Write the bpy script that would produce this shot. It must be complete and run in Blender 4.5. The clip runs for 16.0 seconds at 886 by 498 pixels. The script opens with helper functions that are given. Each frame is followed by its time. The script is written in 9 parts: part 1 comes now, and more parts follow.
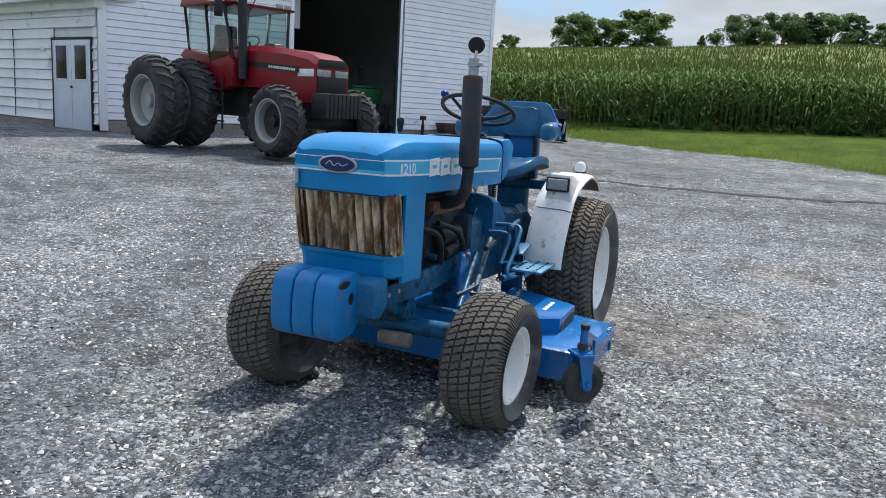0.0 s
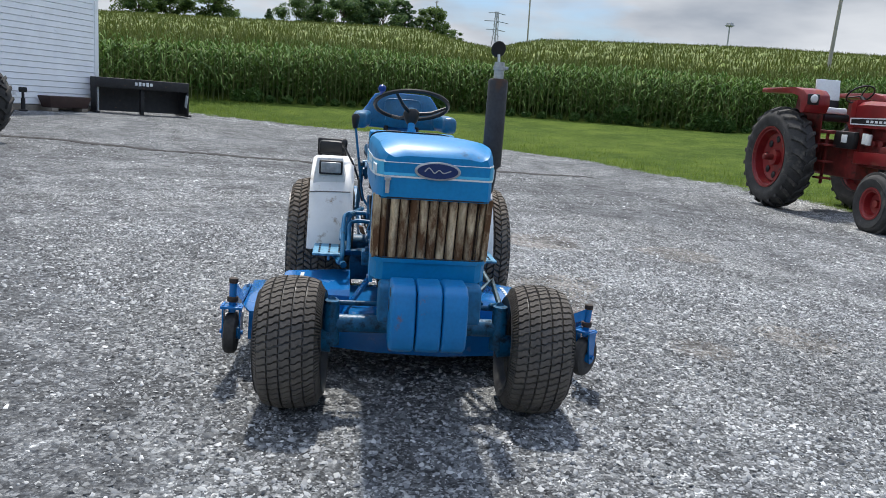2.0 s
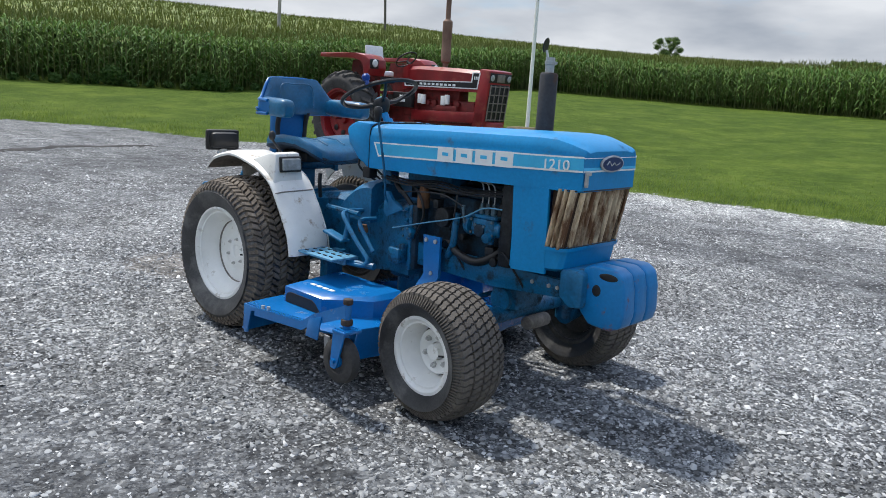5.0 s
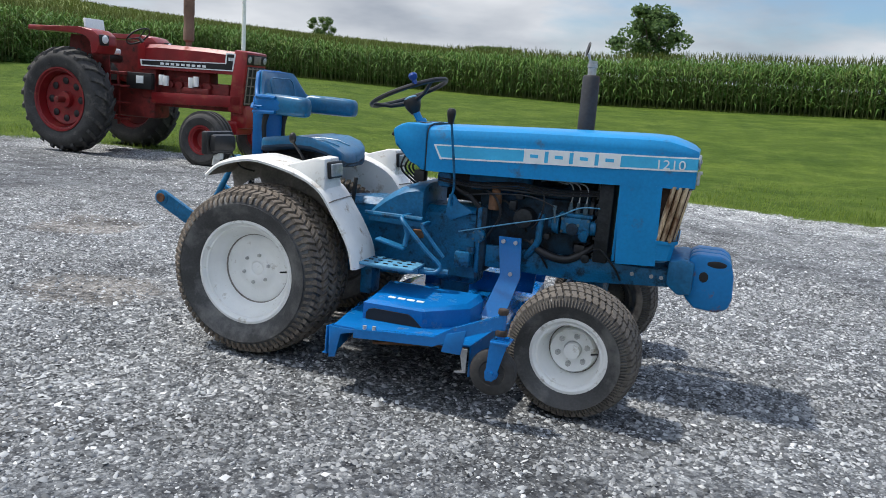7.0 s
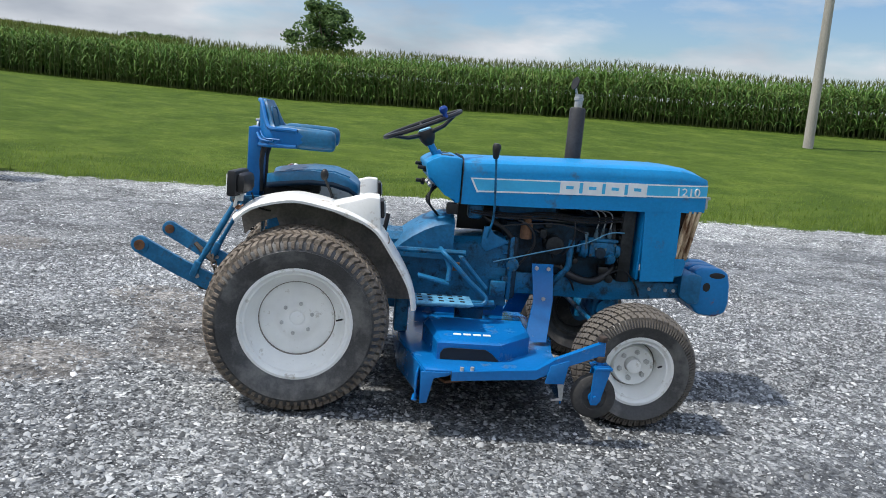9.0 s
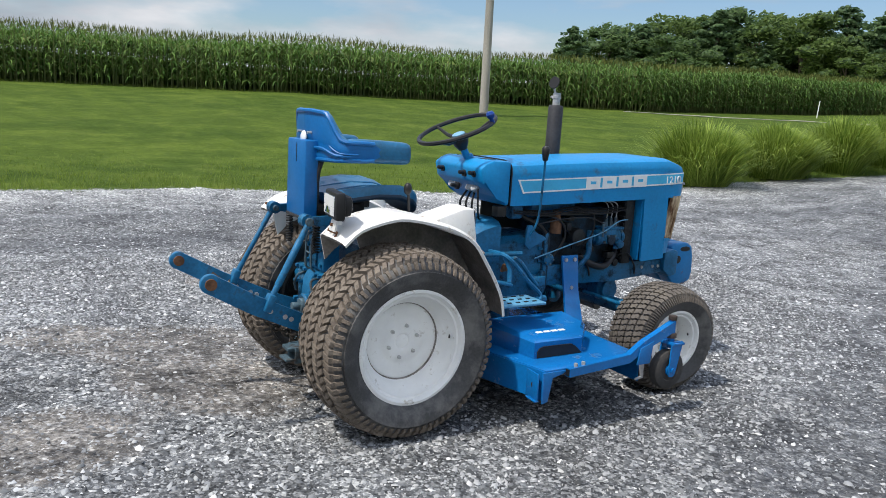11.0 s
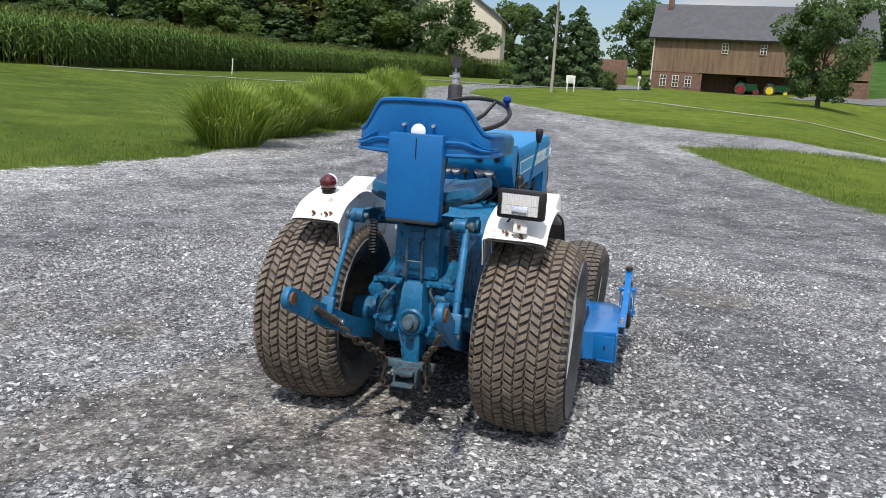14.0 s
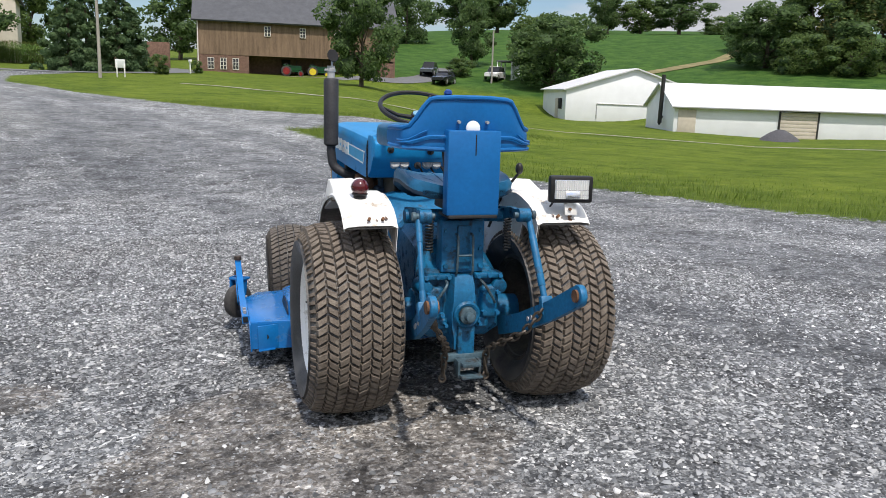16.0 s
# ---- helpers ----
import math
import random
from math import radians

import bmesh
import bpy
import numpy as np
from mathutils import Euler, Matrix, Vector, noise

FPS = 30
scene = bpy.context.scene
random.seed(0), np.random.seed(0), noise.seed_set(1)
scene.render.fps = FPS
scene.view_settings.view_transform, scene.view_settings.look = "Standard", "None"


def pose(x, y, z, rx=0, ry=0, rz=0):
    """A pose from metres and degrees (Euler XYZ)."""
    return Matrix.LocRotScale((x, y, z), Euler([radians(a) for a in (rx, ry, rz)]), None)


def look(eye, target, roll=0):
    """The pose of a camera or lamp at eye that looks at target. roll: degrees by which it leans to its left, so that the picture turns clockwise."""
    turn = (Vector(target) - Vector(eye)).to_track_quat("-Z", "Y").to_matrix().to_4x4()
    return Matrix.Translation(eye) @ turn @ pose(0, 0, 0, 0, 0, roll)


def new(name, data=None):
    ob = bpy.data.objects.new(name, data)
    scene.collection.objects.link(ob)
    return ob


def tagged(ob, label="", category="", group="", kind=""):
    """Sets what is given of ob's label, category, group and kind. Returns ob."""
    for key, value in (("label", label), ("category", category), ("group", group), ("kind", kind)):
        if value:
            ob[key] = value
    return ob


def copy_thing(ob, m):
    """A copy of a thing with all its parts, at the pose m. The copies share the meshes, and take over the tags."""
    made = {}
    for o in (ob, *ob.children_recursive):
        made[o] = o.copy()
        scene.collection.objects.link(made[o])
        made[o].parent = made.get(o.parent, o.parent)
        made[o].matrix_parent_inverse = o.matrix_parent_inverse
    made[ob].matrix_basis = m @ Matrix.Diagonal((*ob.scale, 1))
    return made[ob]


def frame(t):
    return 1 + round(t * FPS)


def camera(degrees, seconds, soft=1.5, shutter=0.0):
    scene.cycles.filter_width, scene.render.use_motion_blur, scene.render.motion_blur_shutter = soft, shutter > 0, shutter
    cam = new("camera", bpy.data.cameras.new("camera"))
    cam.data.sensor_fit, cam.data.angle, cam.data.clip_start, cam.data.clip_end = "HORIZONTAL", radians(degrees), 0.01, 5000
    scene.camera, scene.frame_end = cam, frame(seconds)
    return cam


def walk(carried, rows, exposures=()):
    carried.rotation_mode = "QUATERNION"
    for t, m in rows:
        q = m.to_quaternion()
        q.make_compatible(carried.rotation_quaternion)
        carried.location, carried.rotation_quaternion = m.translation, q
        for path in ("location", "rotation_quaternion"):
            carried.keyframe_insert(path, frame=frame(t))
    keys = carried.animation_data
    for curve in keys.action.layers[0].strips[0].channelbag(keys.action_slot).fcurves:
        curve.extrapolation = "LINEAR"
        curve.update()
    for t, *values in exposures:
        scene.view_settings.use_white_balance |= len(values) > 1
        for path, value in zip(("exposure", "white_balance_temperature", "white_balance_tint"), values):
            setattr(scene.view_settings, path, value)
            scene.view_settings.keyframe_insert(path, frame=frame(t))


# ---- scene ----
cam = camera(59.4, 16.0, soft=.9)
METRES, EYE, TILT, LEAN, TURN = 14.06, 1.2374, 0.0, 0.0, 0.0
ROWS = [
    (0.0, 0.0, 0.0, 0.0, 0.57, -10.19, -3.16),
    (0.5, -0.0307, 0.0013, -0.0004, -7.09, -10.15, -3.48),
    (1.0, -0.0609, 0.0057, 0.0012, -14.75, -10.15, -3.83),
    (1.5, -0.0901, 0.02, 0.0011, -22.39, -10.15, -4.05),
    (2.0, -0.1212, 0.0312, 0.0003, -30.02, -10.28, -4.03),
    (2.5, -0.1485, 0.0482, -0.0007, -37.3, -10.3, -3.78),
    (3.0, -0.1735, 0.068, 0.0002, -44.37, -10.34, -3.29),
    (3.5, -0.198, 0.0856, 0.0002, -51.08, -10.37, -2.77),
    (6.0, -0.2485, 0.229, -0.0017, -82.01, -11.16, -3.56),
    (6.5, -0.2516, 0.2594, -0.0025, -88.25, -11.2, -3.55),
    (7.0, -0.2523, 0.2893, -0.0003, -94.47, -11.08, -3.45),
    (7.5, -0.2534, 0.3174, 0.0022, -100.78, -10.77, -3.52),
    (8.0, -0.2405, 0.3447, 0.0021, -106.99, -10.43, -3.72),
    (8.5, -0.2305, 0.3724, 0.0032, -112.97, -10.19, -3.97),
    (9.0, -0.2185, 0.3984, 0.0053, -118.78, -10.13, -4.04),
    (11.5, -0.1083, 0.5068, 0.009, -150.77, -11.09, -2.41),
    (12.0, -0.0787, 0.5186, 0.008, -157.44, -11.45, -2.07),
    (12.5, -0.0488, 0.526, 0.0084, -164.46, -11.77, -2.03),
    (13.0, -0.0166, 0.532, 0.0093, -171.8, -11.9, -2.38),
    (13.5, 0.0163, 0.5273, 0.0085, -179.3, -11.89, -2.92),
    (14.0, 0.0511, 0.527, 0.0076, -187.53, -11.63, -3.39),
    (14.5, 0.0835, 0.5223, 0.0074, -195.49, -11.3, -3.47),
    (15.0, 0.1156, 0.5112, 0.0086, -203.88, -11.08, -3.05),
    (15.5, 0.1461, 0.5004, 0.0084, -212.36, -11.14, -2.46),
    (16.0, 0.1694, 0.4793, 0.0054, -220.34, -11.33, -1.88),
]
walk(cam, [(t, pose(0, 0, EYE, TILT, LEAN, TURN) @ pose(METRES * x, METRES * y, METRES * z, 90 + pitch, roll, yaw)) for t, x, y, z, yaw, pitch, roll in ROWS],
     exposures=((0.0, 0.22, 6500, 10), (9.0, 0.22, 6500, 10), (12.0, 0.20, 6700, 12), (16.0, 0.15, 6800, 13)))

# ---------------------------------------------------------------- world and sun
HEAD = radians(23.3)                     # heading of the blue tractor, from -y towards -x
FWD = Vector((-math.sin(HEAD), -math.cos(HEAD), 0))
SUN_UP = radians(61)
world = bpy.data.worlds.new("sky")
scene.world = world
world.use_nodes = True
wn, wl = world.node_tree.nodes, world.node_tree.links
wn.clear()
w_out, w_bg = wn.new("ShaderNodeOutputWorld"), wn.new("ShaderNodeBackground")
sky = wn.new("ShaderNodeTexSky")
sky.sky_type, sky.sun_disc = "NISHITA", False
sky.sun_elevation, sky.sun_rotation = SUN_UP, math.atan2(-FWD.x, -FWD.y)
sky.air_density, sky.dust_density = 1.3, .6
w_co, w_map, w_noise, w_ramp = wn.new("ShaderNodeTexCoord"), wn.new("ShaderNodeMapping"), wn.new("ShaderNodeTexNoise"), wn.new("ShaderNodeValToRGB")
w_map.inputs["Scale"].default_value = (1.6, 1.6, 5.5)
w_map.inputs["Location"].default_value = (0.4, 1.3, 0.2)
w_noise.inputs["Scale"].default_value, w_noise.inputs["Detail"].default_value, w_noise.inputs["Roughness"].default_value = 1.7, 7, .55
w_ramp.color_ramp.elements[0].position, w_ramp.color_ramp.elements[1].position = .375, .535
w_mix = wn.new("ShaderNodeMix")
w_mix.data_type = "RGBA"
w_tone, w_shade = wn.new("ShaderNodeTexNoise"), wn.new("ShaderNodeValToRGB")
w_tone.inputs["Scale"].default_value, w_tone.inputs["Detail"].default_value = 2.6, 5
w_shade.color_ramp.elements[0].position, w_shade.color_ramp.elements[0].color = .34, (3.0, 3.35, 3.9, 1)
w_shade.color_ramp.elements[1].position, w_shade.color_ramp.elements[1].color = .68, (5.9, 6.15, 6.5, 1)
wl.new(w_co.outputs["Generated"], w_map.inputs["Vector"])
wl.new(w_map.outputs["Vector"], w_noise.inputs["Vector"])
wl.new(w_map.outputs["Vector"], w_tone.inputs["Vector"])
w_dir, w_bias = wn.new("ShaderNodeSeparateXYZ"), wn.new("ShaderNodeMath")
w_bias.operation = "MULTIPLY_ADD"
wl.new(w_co.outputs["Generated"], w_dir.inputs["Vector"])
wl.new(w_dir.outputs["Y"], w_bias.inputs[0])
w_bias.inputs[1].default_value = .05
wl.new(w_noise.outputs["Fac"], w_bias.inputs[2])
wl.new(w_bias.outputs[0], w_ramp.inputs["Fac"])
wl.new(w_tone.outputs["Fac"], w_shade.inputs["Fac"])
wl.new(w_ramp.outputs["Color"], w_mix.inputs[0])
w_tint = wn.new("ShaderNodeMix")
w_tint.data_type, w_tint.blend_type = "RGBA", "MULTIPLY"
w_tint.inputs[0].default_value, w_tint.inputs[7].default_value = 1, (.58, .72, .95, 1)
wl.new(sky.outputs["Color"], w_tint.inputs[6])
wl.new(w_tint.outputs[2], w_mix.inputs[6])
wl.new(w_shade.outputs["Color"], w_mix.inputs[7])
w_sep, w_lift, w_gain = wn.new("ShaderNodeSeparateXYZ"), wn.new("ShaderNodeMapRange"), wn.new("ShaderNodeMix")
wl.new(w_co.outputs["Generated"], w_sep.inputs["Vector"])
wl.new(w_sep.outputs["Z"], w_lift.inputs["Value"])
for name, v in (("From Min", .18), ("From Max", .55), ("To Min", .90), ("To Max", 1.72)):
    w_lift.inputs[name].default_value = v
w_gain.data_type, w_gain.blend_type = "RGBA", "MULTIPLY"
w_gain.inputs[0].default_value = 1
wl.new(w_mix.outputs[2], w_gain.inputs[6])
wl.new(w_lift.outputs["Result"], w_gain.inputs[7])
wl.new(w_gain.outputs[2], w_bg.inputs["Color"])
w_bg.inputs["Strength"].default_value = 0.125
wl.new(w_bg.outputs["Background"], w_out.inputs["Surface"])

sun = new("sun", bpy.data.lights.new("sun", "SUN"))
sun.data.energy, sun.data.angle, sun.data.color = 3.6, radians(2.0), (1, .95, .88)
sun.matrix_world = look((0, 0, 30), Vector((0, 0, 30)) + FWD * math.cos(SUN_UP) - Vector((0, 0, math.sin(SUN_UP))))


# ---------------------------------------------------------------- materials
def mat(name, base, rough=.6, metal=0.0, var=.12, scale=6, bump=.15, grain=80, dirt=None, dirt_amount=.0, dirt_scale=5, coat=0.0, stretch=None, spec=.4):
    """A painted, cast or worn surface: base colour with two scales of variation, fine relief and patches of dirt or wear."""
    m = bpy.data.materials.new(name)
    m.use_nodes = True
    n, l = m.node_tree.nodes, m.node_tree.links
    b = n["Principled BSDF"]
    co = n.new("ShaderNodeTexCoord")
    src = co.outputs["Object"]
    if stretch:
        mp = n.new("ShaderNodeMapping")
        mp.inputs["Scale"].default_value = stretch
        l.new(src, mp.inputs["Vector"])
        src = mp.outputs["Vector"]
    big, fine = n.new("ShaderNodeTexNoise"), n.new("ShaderNodeTexNoise")
    big.inputs["Scale"].default_value, big.inputs["Detail"].default_value = scale, 6
    fine.inputs["Scale"].default_value, fine.inputs["Detail"].default_value = grain, 4
    l.new(src, big.inputs["Vector"])
    l.new(src, fine.inputs["Vector"])
    ramp = n.new("ShaderNodeValToRGB")
    lo, hi = [max(0, c * (1 - var)) for c in base], [min(1, c * (1 + var)) for c in base]
    ramp.color_ramp.elements[0].position, ramp.color_ramp.elements[0].color = .3, (*lo, 1)
    ramp.color_ramp.elements[1].position, ramp.color_ramp.elements[1].color = .7, (*hi, 1)
    l.new(big.outputs["Fac"], ramp.inputs["Fac"])
    colour = ramp.outputs["Color"]
    mix2 = n.new("ShaderNodeMix")
    mix2.data_type, mix2.blend_type = "RGBA", "OVERLAY"
    mix2.inputs[0].default_value = min(.6, var * 1.6)
    l.new(colour, mix2.inputs[6])
    l.new(fine.outputs["Fac"], mix2.inputs[7])
    colour = mix2.outputs[2]
    b.inputs["Roughness"].default_value = rough
    if dirt:
        d, r2, mx = n.new("ShaderNodeTexNoise"), n.new("ShaderNodeValToRGB"), n.new("ShaderNodeMix")
        d.inputs["Scale"].default_value, d.inputs["Detail"].default_value, d.inputs["Roughness"].default_value = dirt_scale, 9, .68
        l.new(src, d.inputs["Vector"])
        r2.color_ramp.elements[0].position, r2.color_ramp.elements[1].position = .62 - dirt_amount * .35, .72 - dirt_amount * .2
        l.new(d.outputs["Fac"], r2.inputs["Fac"])
        mx.data_type = "RGBA"
        l.new(r2.outputs["Color"], mx.inputs[0])
        l.new(colour, mx.inputs[6])
        mx.inputs[7].default_value = (*dirt, 1)
        colour = mx.outputs[2]
        rr = n.new("ShaderNodeMapRange")
        rr.inputs["To Min"].default_value, rr.inputs["To Max"].default_value = rough, .9
        l.new(r2.outputs["Color"], rr.inputs["Value"])
        l.new(rr.outputs["Result"], b.inputs["Roughness"])
    l.new(colour, b.inputs["Base Color"])
    b.inputs["Metallic"].default_value = metal
    b.inputs["Specular IOR Level"].default_value = spec
    if coat:
        b.inputs["Coat Weight"].default_value, b.inputs["Coat Roughness"].default_value = coat, .12
    if bump:
        bp = n.new("ShaderNodeBump")
        bp.inputs["Strength"].default_value, bp.inputs["Distance"].default_value = bump, .004
        l.new(fine.outputs["Fac"], bp.inputs["Height"])
        l.new(bp.outputs["Normal"], b.inputs["Normal"])
    return m


def leafy(name, dark, light, rough=.6, through_light=.25):
    """Foliage: colour varies from clump to clump; some light shines through."""
    m = bpy.data.materials.new(name)
    m.use_nodes = True
    n, l = m.node_tree.nodes, m.node_tree.links
    b = n["Principled BSDF"]
    geo, ramp = n.new("ShaderNodeNewGeometry"), n.new("ShaderNodeValToRGB")
    ramp.color_ramp.elements[0].color, ramp.color_ramp.elements[1].color = (*dark, 1), (*light, 1)
    l.new(geo.outputs["Random Per Island"], ramp.inputs["Fac"])
    l.new(ramp.outputs["Color"], b.inputs["Base Color"])
    b.inputs["Roughness"].default_value, b.inputs["Specular IOR Level"].default_value = rough, .2
    tr, add = n.new("ShaderNodeBsdfTranslucent"), n.new("ShaderNodeMixShader")
    l.new(ramp.outputs["Color"], tr.inputs["Color"])
    add.inputs[0].default_value = through_light
    l.new(b.outputs["BSDF"], add.inputs[1])
    l.new(tr.outputs["BSDF"], add.inputs[2])
    l.new(add.outputs["Shader"], n["Material Output"].inputs["Surface"])
    return m


def glass_mat(name, tint=(.9, .95, .95), rough=.03):
    m = bpy.data.materials.new(name)
    m.use_nodes = True
    b = m.node_tree.nodes["Principled BSDF"]
    b.inputs["Base Color"].default_value = (*tint, 1)
    b.inputs["Roughness"].default_value, b.inputs["Transmission Weight"].default_value, b.inputs["IOR"].default_value = rough, 1, 1.45
    return m


BLUE = mat("blue paint", (.002, .215, .49), .40, spec=.32, var=.10, scale=4, bump=.06, dirt=(.05, .12, .2), dirt_amount=.05, dirt_scale=7)
BLUE_DECK = mat("bright blue deck paint", (.003, .138, .41), .24, spec=.4, coat=.30, var=.10, scale=5, bump=.05, dirt=(.06, .10, .16), dirt_amount=.06, dirt_scale=9)
BLUE_CAST = mat("grimy blue cast iron", (.003, .105, .225), .38, var=.30, scale=9, bump=.4, grain=120, dirt=(.008, .024, .040), dirt_amount=.34, dirt_scale=22)
BLUE_SEAT = mat("blue vinyl", (.008, .105, .220), .32, spec=.5, var=.20, scale=9, bump=.12, dirt=(.035, .12, .19), dirt_amount=.16, dirt_scale=10)
SEAT_PAN = mat("dark navy seat underside", (.004, .020, .045), .5, var=.2, scale=9, bump=.15)
STRIPE = mat("light blue decal", (.05, .42, .70), .4, var=.08, scale=9, bump=.03)
WHITE_DECAL = mat("white decal", (.75, .78, .78), .45, var=.06, scale=30, bump=.03)
NAVY = mat("navy badge enamel", (.01, .03, .12), .3, var=.1, scale=20, bump=.02)
WHITE = mat("white enamel with rust chips", (.74, .74, .71), .36, var=.07, scale=8, bump=.06, dirt=(.36, .29, .21), dirt_amount=.15, dirt_scale=15)
WHITE_RIM = mat("white rim paint", (.82, .825, .80), .42, var=.07, scale=9, bump=.08, dirt=(.42, .38, .31), dirt_amount=.10, dirt_scale=17)
RIM_IN = mat("dark mottled rim inside", (.075, .070, .064), .9, var=.35, scale=12, bump=.4, dirt=(.16, .145, .12), dirt_amount=.25, dirt_scale=9)
FENDER_IN = mat("mottled grey fender underside", (.22, .20, .18), .9, var=.3, scale=14, bump=.4)
TURF = mat("dusty brown turf tyre tread", (.135, .112, .090), .9, var=.30, scale=16, bump=.5, grain=150, dirt=(.20, .172, .14), dirt_amount=.34, dirt_scale=18)
TURF_F = mat("grey front tyre tread", (.115, .102, .088), .9, var=.25, scale=16, bump=.5, grain=150, dirt=(.12, .105, .085), dirt_amount=.24, dirt_scale=16)
RUBBER = mat("black sidewall rubber", (.046, .046, .047), .42, spec=.5, var=.35, scale=7, bump=.25, grain=120, dirt=(.16, .157, .15), dirt_amount=.40, dirt_scale=6)
AG_RUBBER = mat("weathered tractor tyre", (.045, .044, .043), .85, var=.3, scale=6, bump=.4, grain=60, dirt=(.13, .12, .105), dirt_amount=.2, dirt_scale=4)
BLACK = mat("black plastic", (.012, .012, .013), .45, var=.2, scale=12, bump=.1)
BLACK_STEEL = mat("flat black steel", (.022, .022, .023), .6, var=.25, scale=10, bump=.2, dirt=(.10, .06, .04), dirt_amount=.05, dirt_scale=12)
MUFFLER = mat("heat-dulled dark grey muffler", (.035, .036, .04), .6, metal=.3, var=.25, scale=9, bump=.25, dirt=(.09, .055, .04), dirt_amount=.08, dirt_scale=8)
ENGINE_DARK = mat("oily black engine metal", (.02, .022, .024), .5, metal=.4, var=.4, scale=20, bump=.5)
STEEL = mat("worn bare steel", (.42, .43, .44), .45, metal=.4, var=.2, scale=15, bump=.2)
RUST = mat("rusty steel", (.17, .085, .045), .85, metal=.2, var=.35, scale=22, bump=.5, dirt=(.06, .045, .035), dirt_amount=.2)
CHAIN = mat("greasy dark chain steel", (.10, .085, .07), .55, metal=.7, var=.3, scale=30, bump=.3)
GRILLE = mat("rust-stained cream grille bar", (.62, .49, .32), .7, var=.28, scale=18, bump=.4, dirt=(.12, .058, .026), dirt_amount=.72, dirt_scale=19, stretch=(1, 1, .32))
# each bar is stained in its own way
gn, gl = GRILLE.node_tree.nodes, GRILLE.node_tree.links
own, far = gn.new("ShaderNodeObjectInfo"), gn.new("ShaderNodeMath")
far.operation, far.inputs[1].default_value = "MULTIPLY", 37.0
gl.new(own.outputs["Random"], far.inputs[0])
gl.new(far.outputs["Value"], gn["Mapping"].inputs["Location"])
GRILLE_DARK = mat("dark brown grille recess", (.05, .03, .02), .9, var=.3, bump=.3)
CAP_BROWN = mat("dull brown steel", (.055, .042, .035), .7, metal=.3, var=.3, scale=20, bump=.3)
WEIGHT = mat("chipped blue weight paint", (.003, .165, .42), .4, var=.10, scale=5, bump=.08, dirt=(.17, .07, .03), dirt_amount=.06, dirt_scale=12)
BLUE_BACK = mat("mid blue seat pan paint", (.001, .118, .35), .4, var=.10, scale=5, bump=.06)
BLUE_WORN = mat("worn pale blue plate", (.10, .30, .46), .45, var=.2, scale=14, bump=.2, dirt=(.05, .14, .22), dirt_amount=.3, dirt_scale=14)
# Shade of the engine bay is put into this blue and its black patches.
ENGINE_BLUE = mat("blue engine paint with bay shade", (.004, .030, .060), .55, var=.4, scale=16, bump=.5, grain=120, dirt=(.010, .011, .012), dirt_amount=.52, dirt_scale=11)
CHAIN_BLUE = mat("grimy blue-grey steel", (.07, .12, .15), .55, metal=.3, var=.35, scale=18, bump=.4, dirt=(.05, .045, .04), dirt_amount=.3, dirt_scale=16)
BLUE_ROD = mat("scuffed blue rod paint", (.006, .125, .27), .5, var=.25, scale=14, bump=.2, dirt=(.04, .05, .055), dirt_amount=.16, dirt_scale=14)
HUB_PALE = mat("pale grey-blue cap plastic", (.16, .34, .48), .4, var=.1, scale=30, bump=.03)
KNOB_BLUE = mat("deep blue knob plastic", (.003, .04, .22), .3, var=.1, scale=20, bump=.02)
BOLT = mat("greyed white bolts", (.50, .50, .48), .5, var=.15, scale=40)
LENS_PALE = mat("pale frosted lens", (.66, .675, .67), .10, var=.04, scale=8, bump=.02, coat=.5)
LENS_GREY = mat("grey lamp lens", (.30, .315, .315), .2, var=.2, scale=30, bump=.1, coat=.6)
CHROME = mat("lamp reflector", (.8, .8, .82), .15, metal=1, var=.05)
RED_LENS = mat("dark red lens", (.075, .008, .010), .15, var=.2, scale=20, bump=.05, coat=.7)


# ---------------------------------------------------------------- mesh helpers
def xf(bm, verts, m):
    bmesh.ops.transform(bm, matrix=m, verts=verts)


def bevel_new(bm, verts, w, seg=2):
    edges = {e for v in verts for e in v.link_edges}
    bmesh.ops.bevel(bm, geom=list(edges), offset=w, segments=seg, affect="EDGES", profile=.5, clamp_overlap=True)


def box(bm, c, s, bev=0.0, rot=(0, 0, 0), seg=2):
    """A box with centre c, size s, rounded by bev, turned by degrees."""
    m = pose(*c, *rot) @ Matrix.Diagonal((*s, 1))
    v = bmesh.ops.create_cube(bm, size=1, matrix=m)["verts"]
    if bev:
        bevel_new(bm, v, bev, seg)
    return bm


def cyl(bm, p0, p1, r0, r1=None, seg=16, bev=0.0):
    p0, p1 = Vector(p0), Vector(p1)
    d = p1 - p0
    m = Matrix.Translation((p0 + p1) / 2) @ d.to_track_quat("Z", "Y").to_matrix().to_4x4()
    v = bmesh.ops.create_cone(bm, cap_ends=True, segments=seg, radius1=r0, radius2=r0 if r1 is None else r1, depth=d.length, matrix=m)["verts"]
    if bev:
        ed = [e for e in {e for q in v for e in q.link_edges} if any(len(f.verts) > 4 for f in e.link_faces)]
        bmesh.ops.bevel(bm, geom=ed, offset=bev, segments=2, affect="EDGES", profile=.5)
    return bm


def ball(bm, c, r, seg=16, squash=(1, 1, 1), rot=(0, 0, 0)):
    bmesh.ops.create_uvsphere(bm, u_segments=seg, v_segments=max(6, seg // 2), radius=r, matrix=pose(*c, *rot) @ Matrix.Diagonal((*squash, 1)))
    return bm


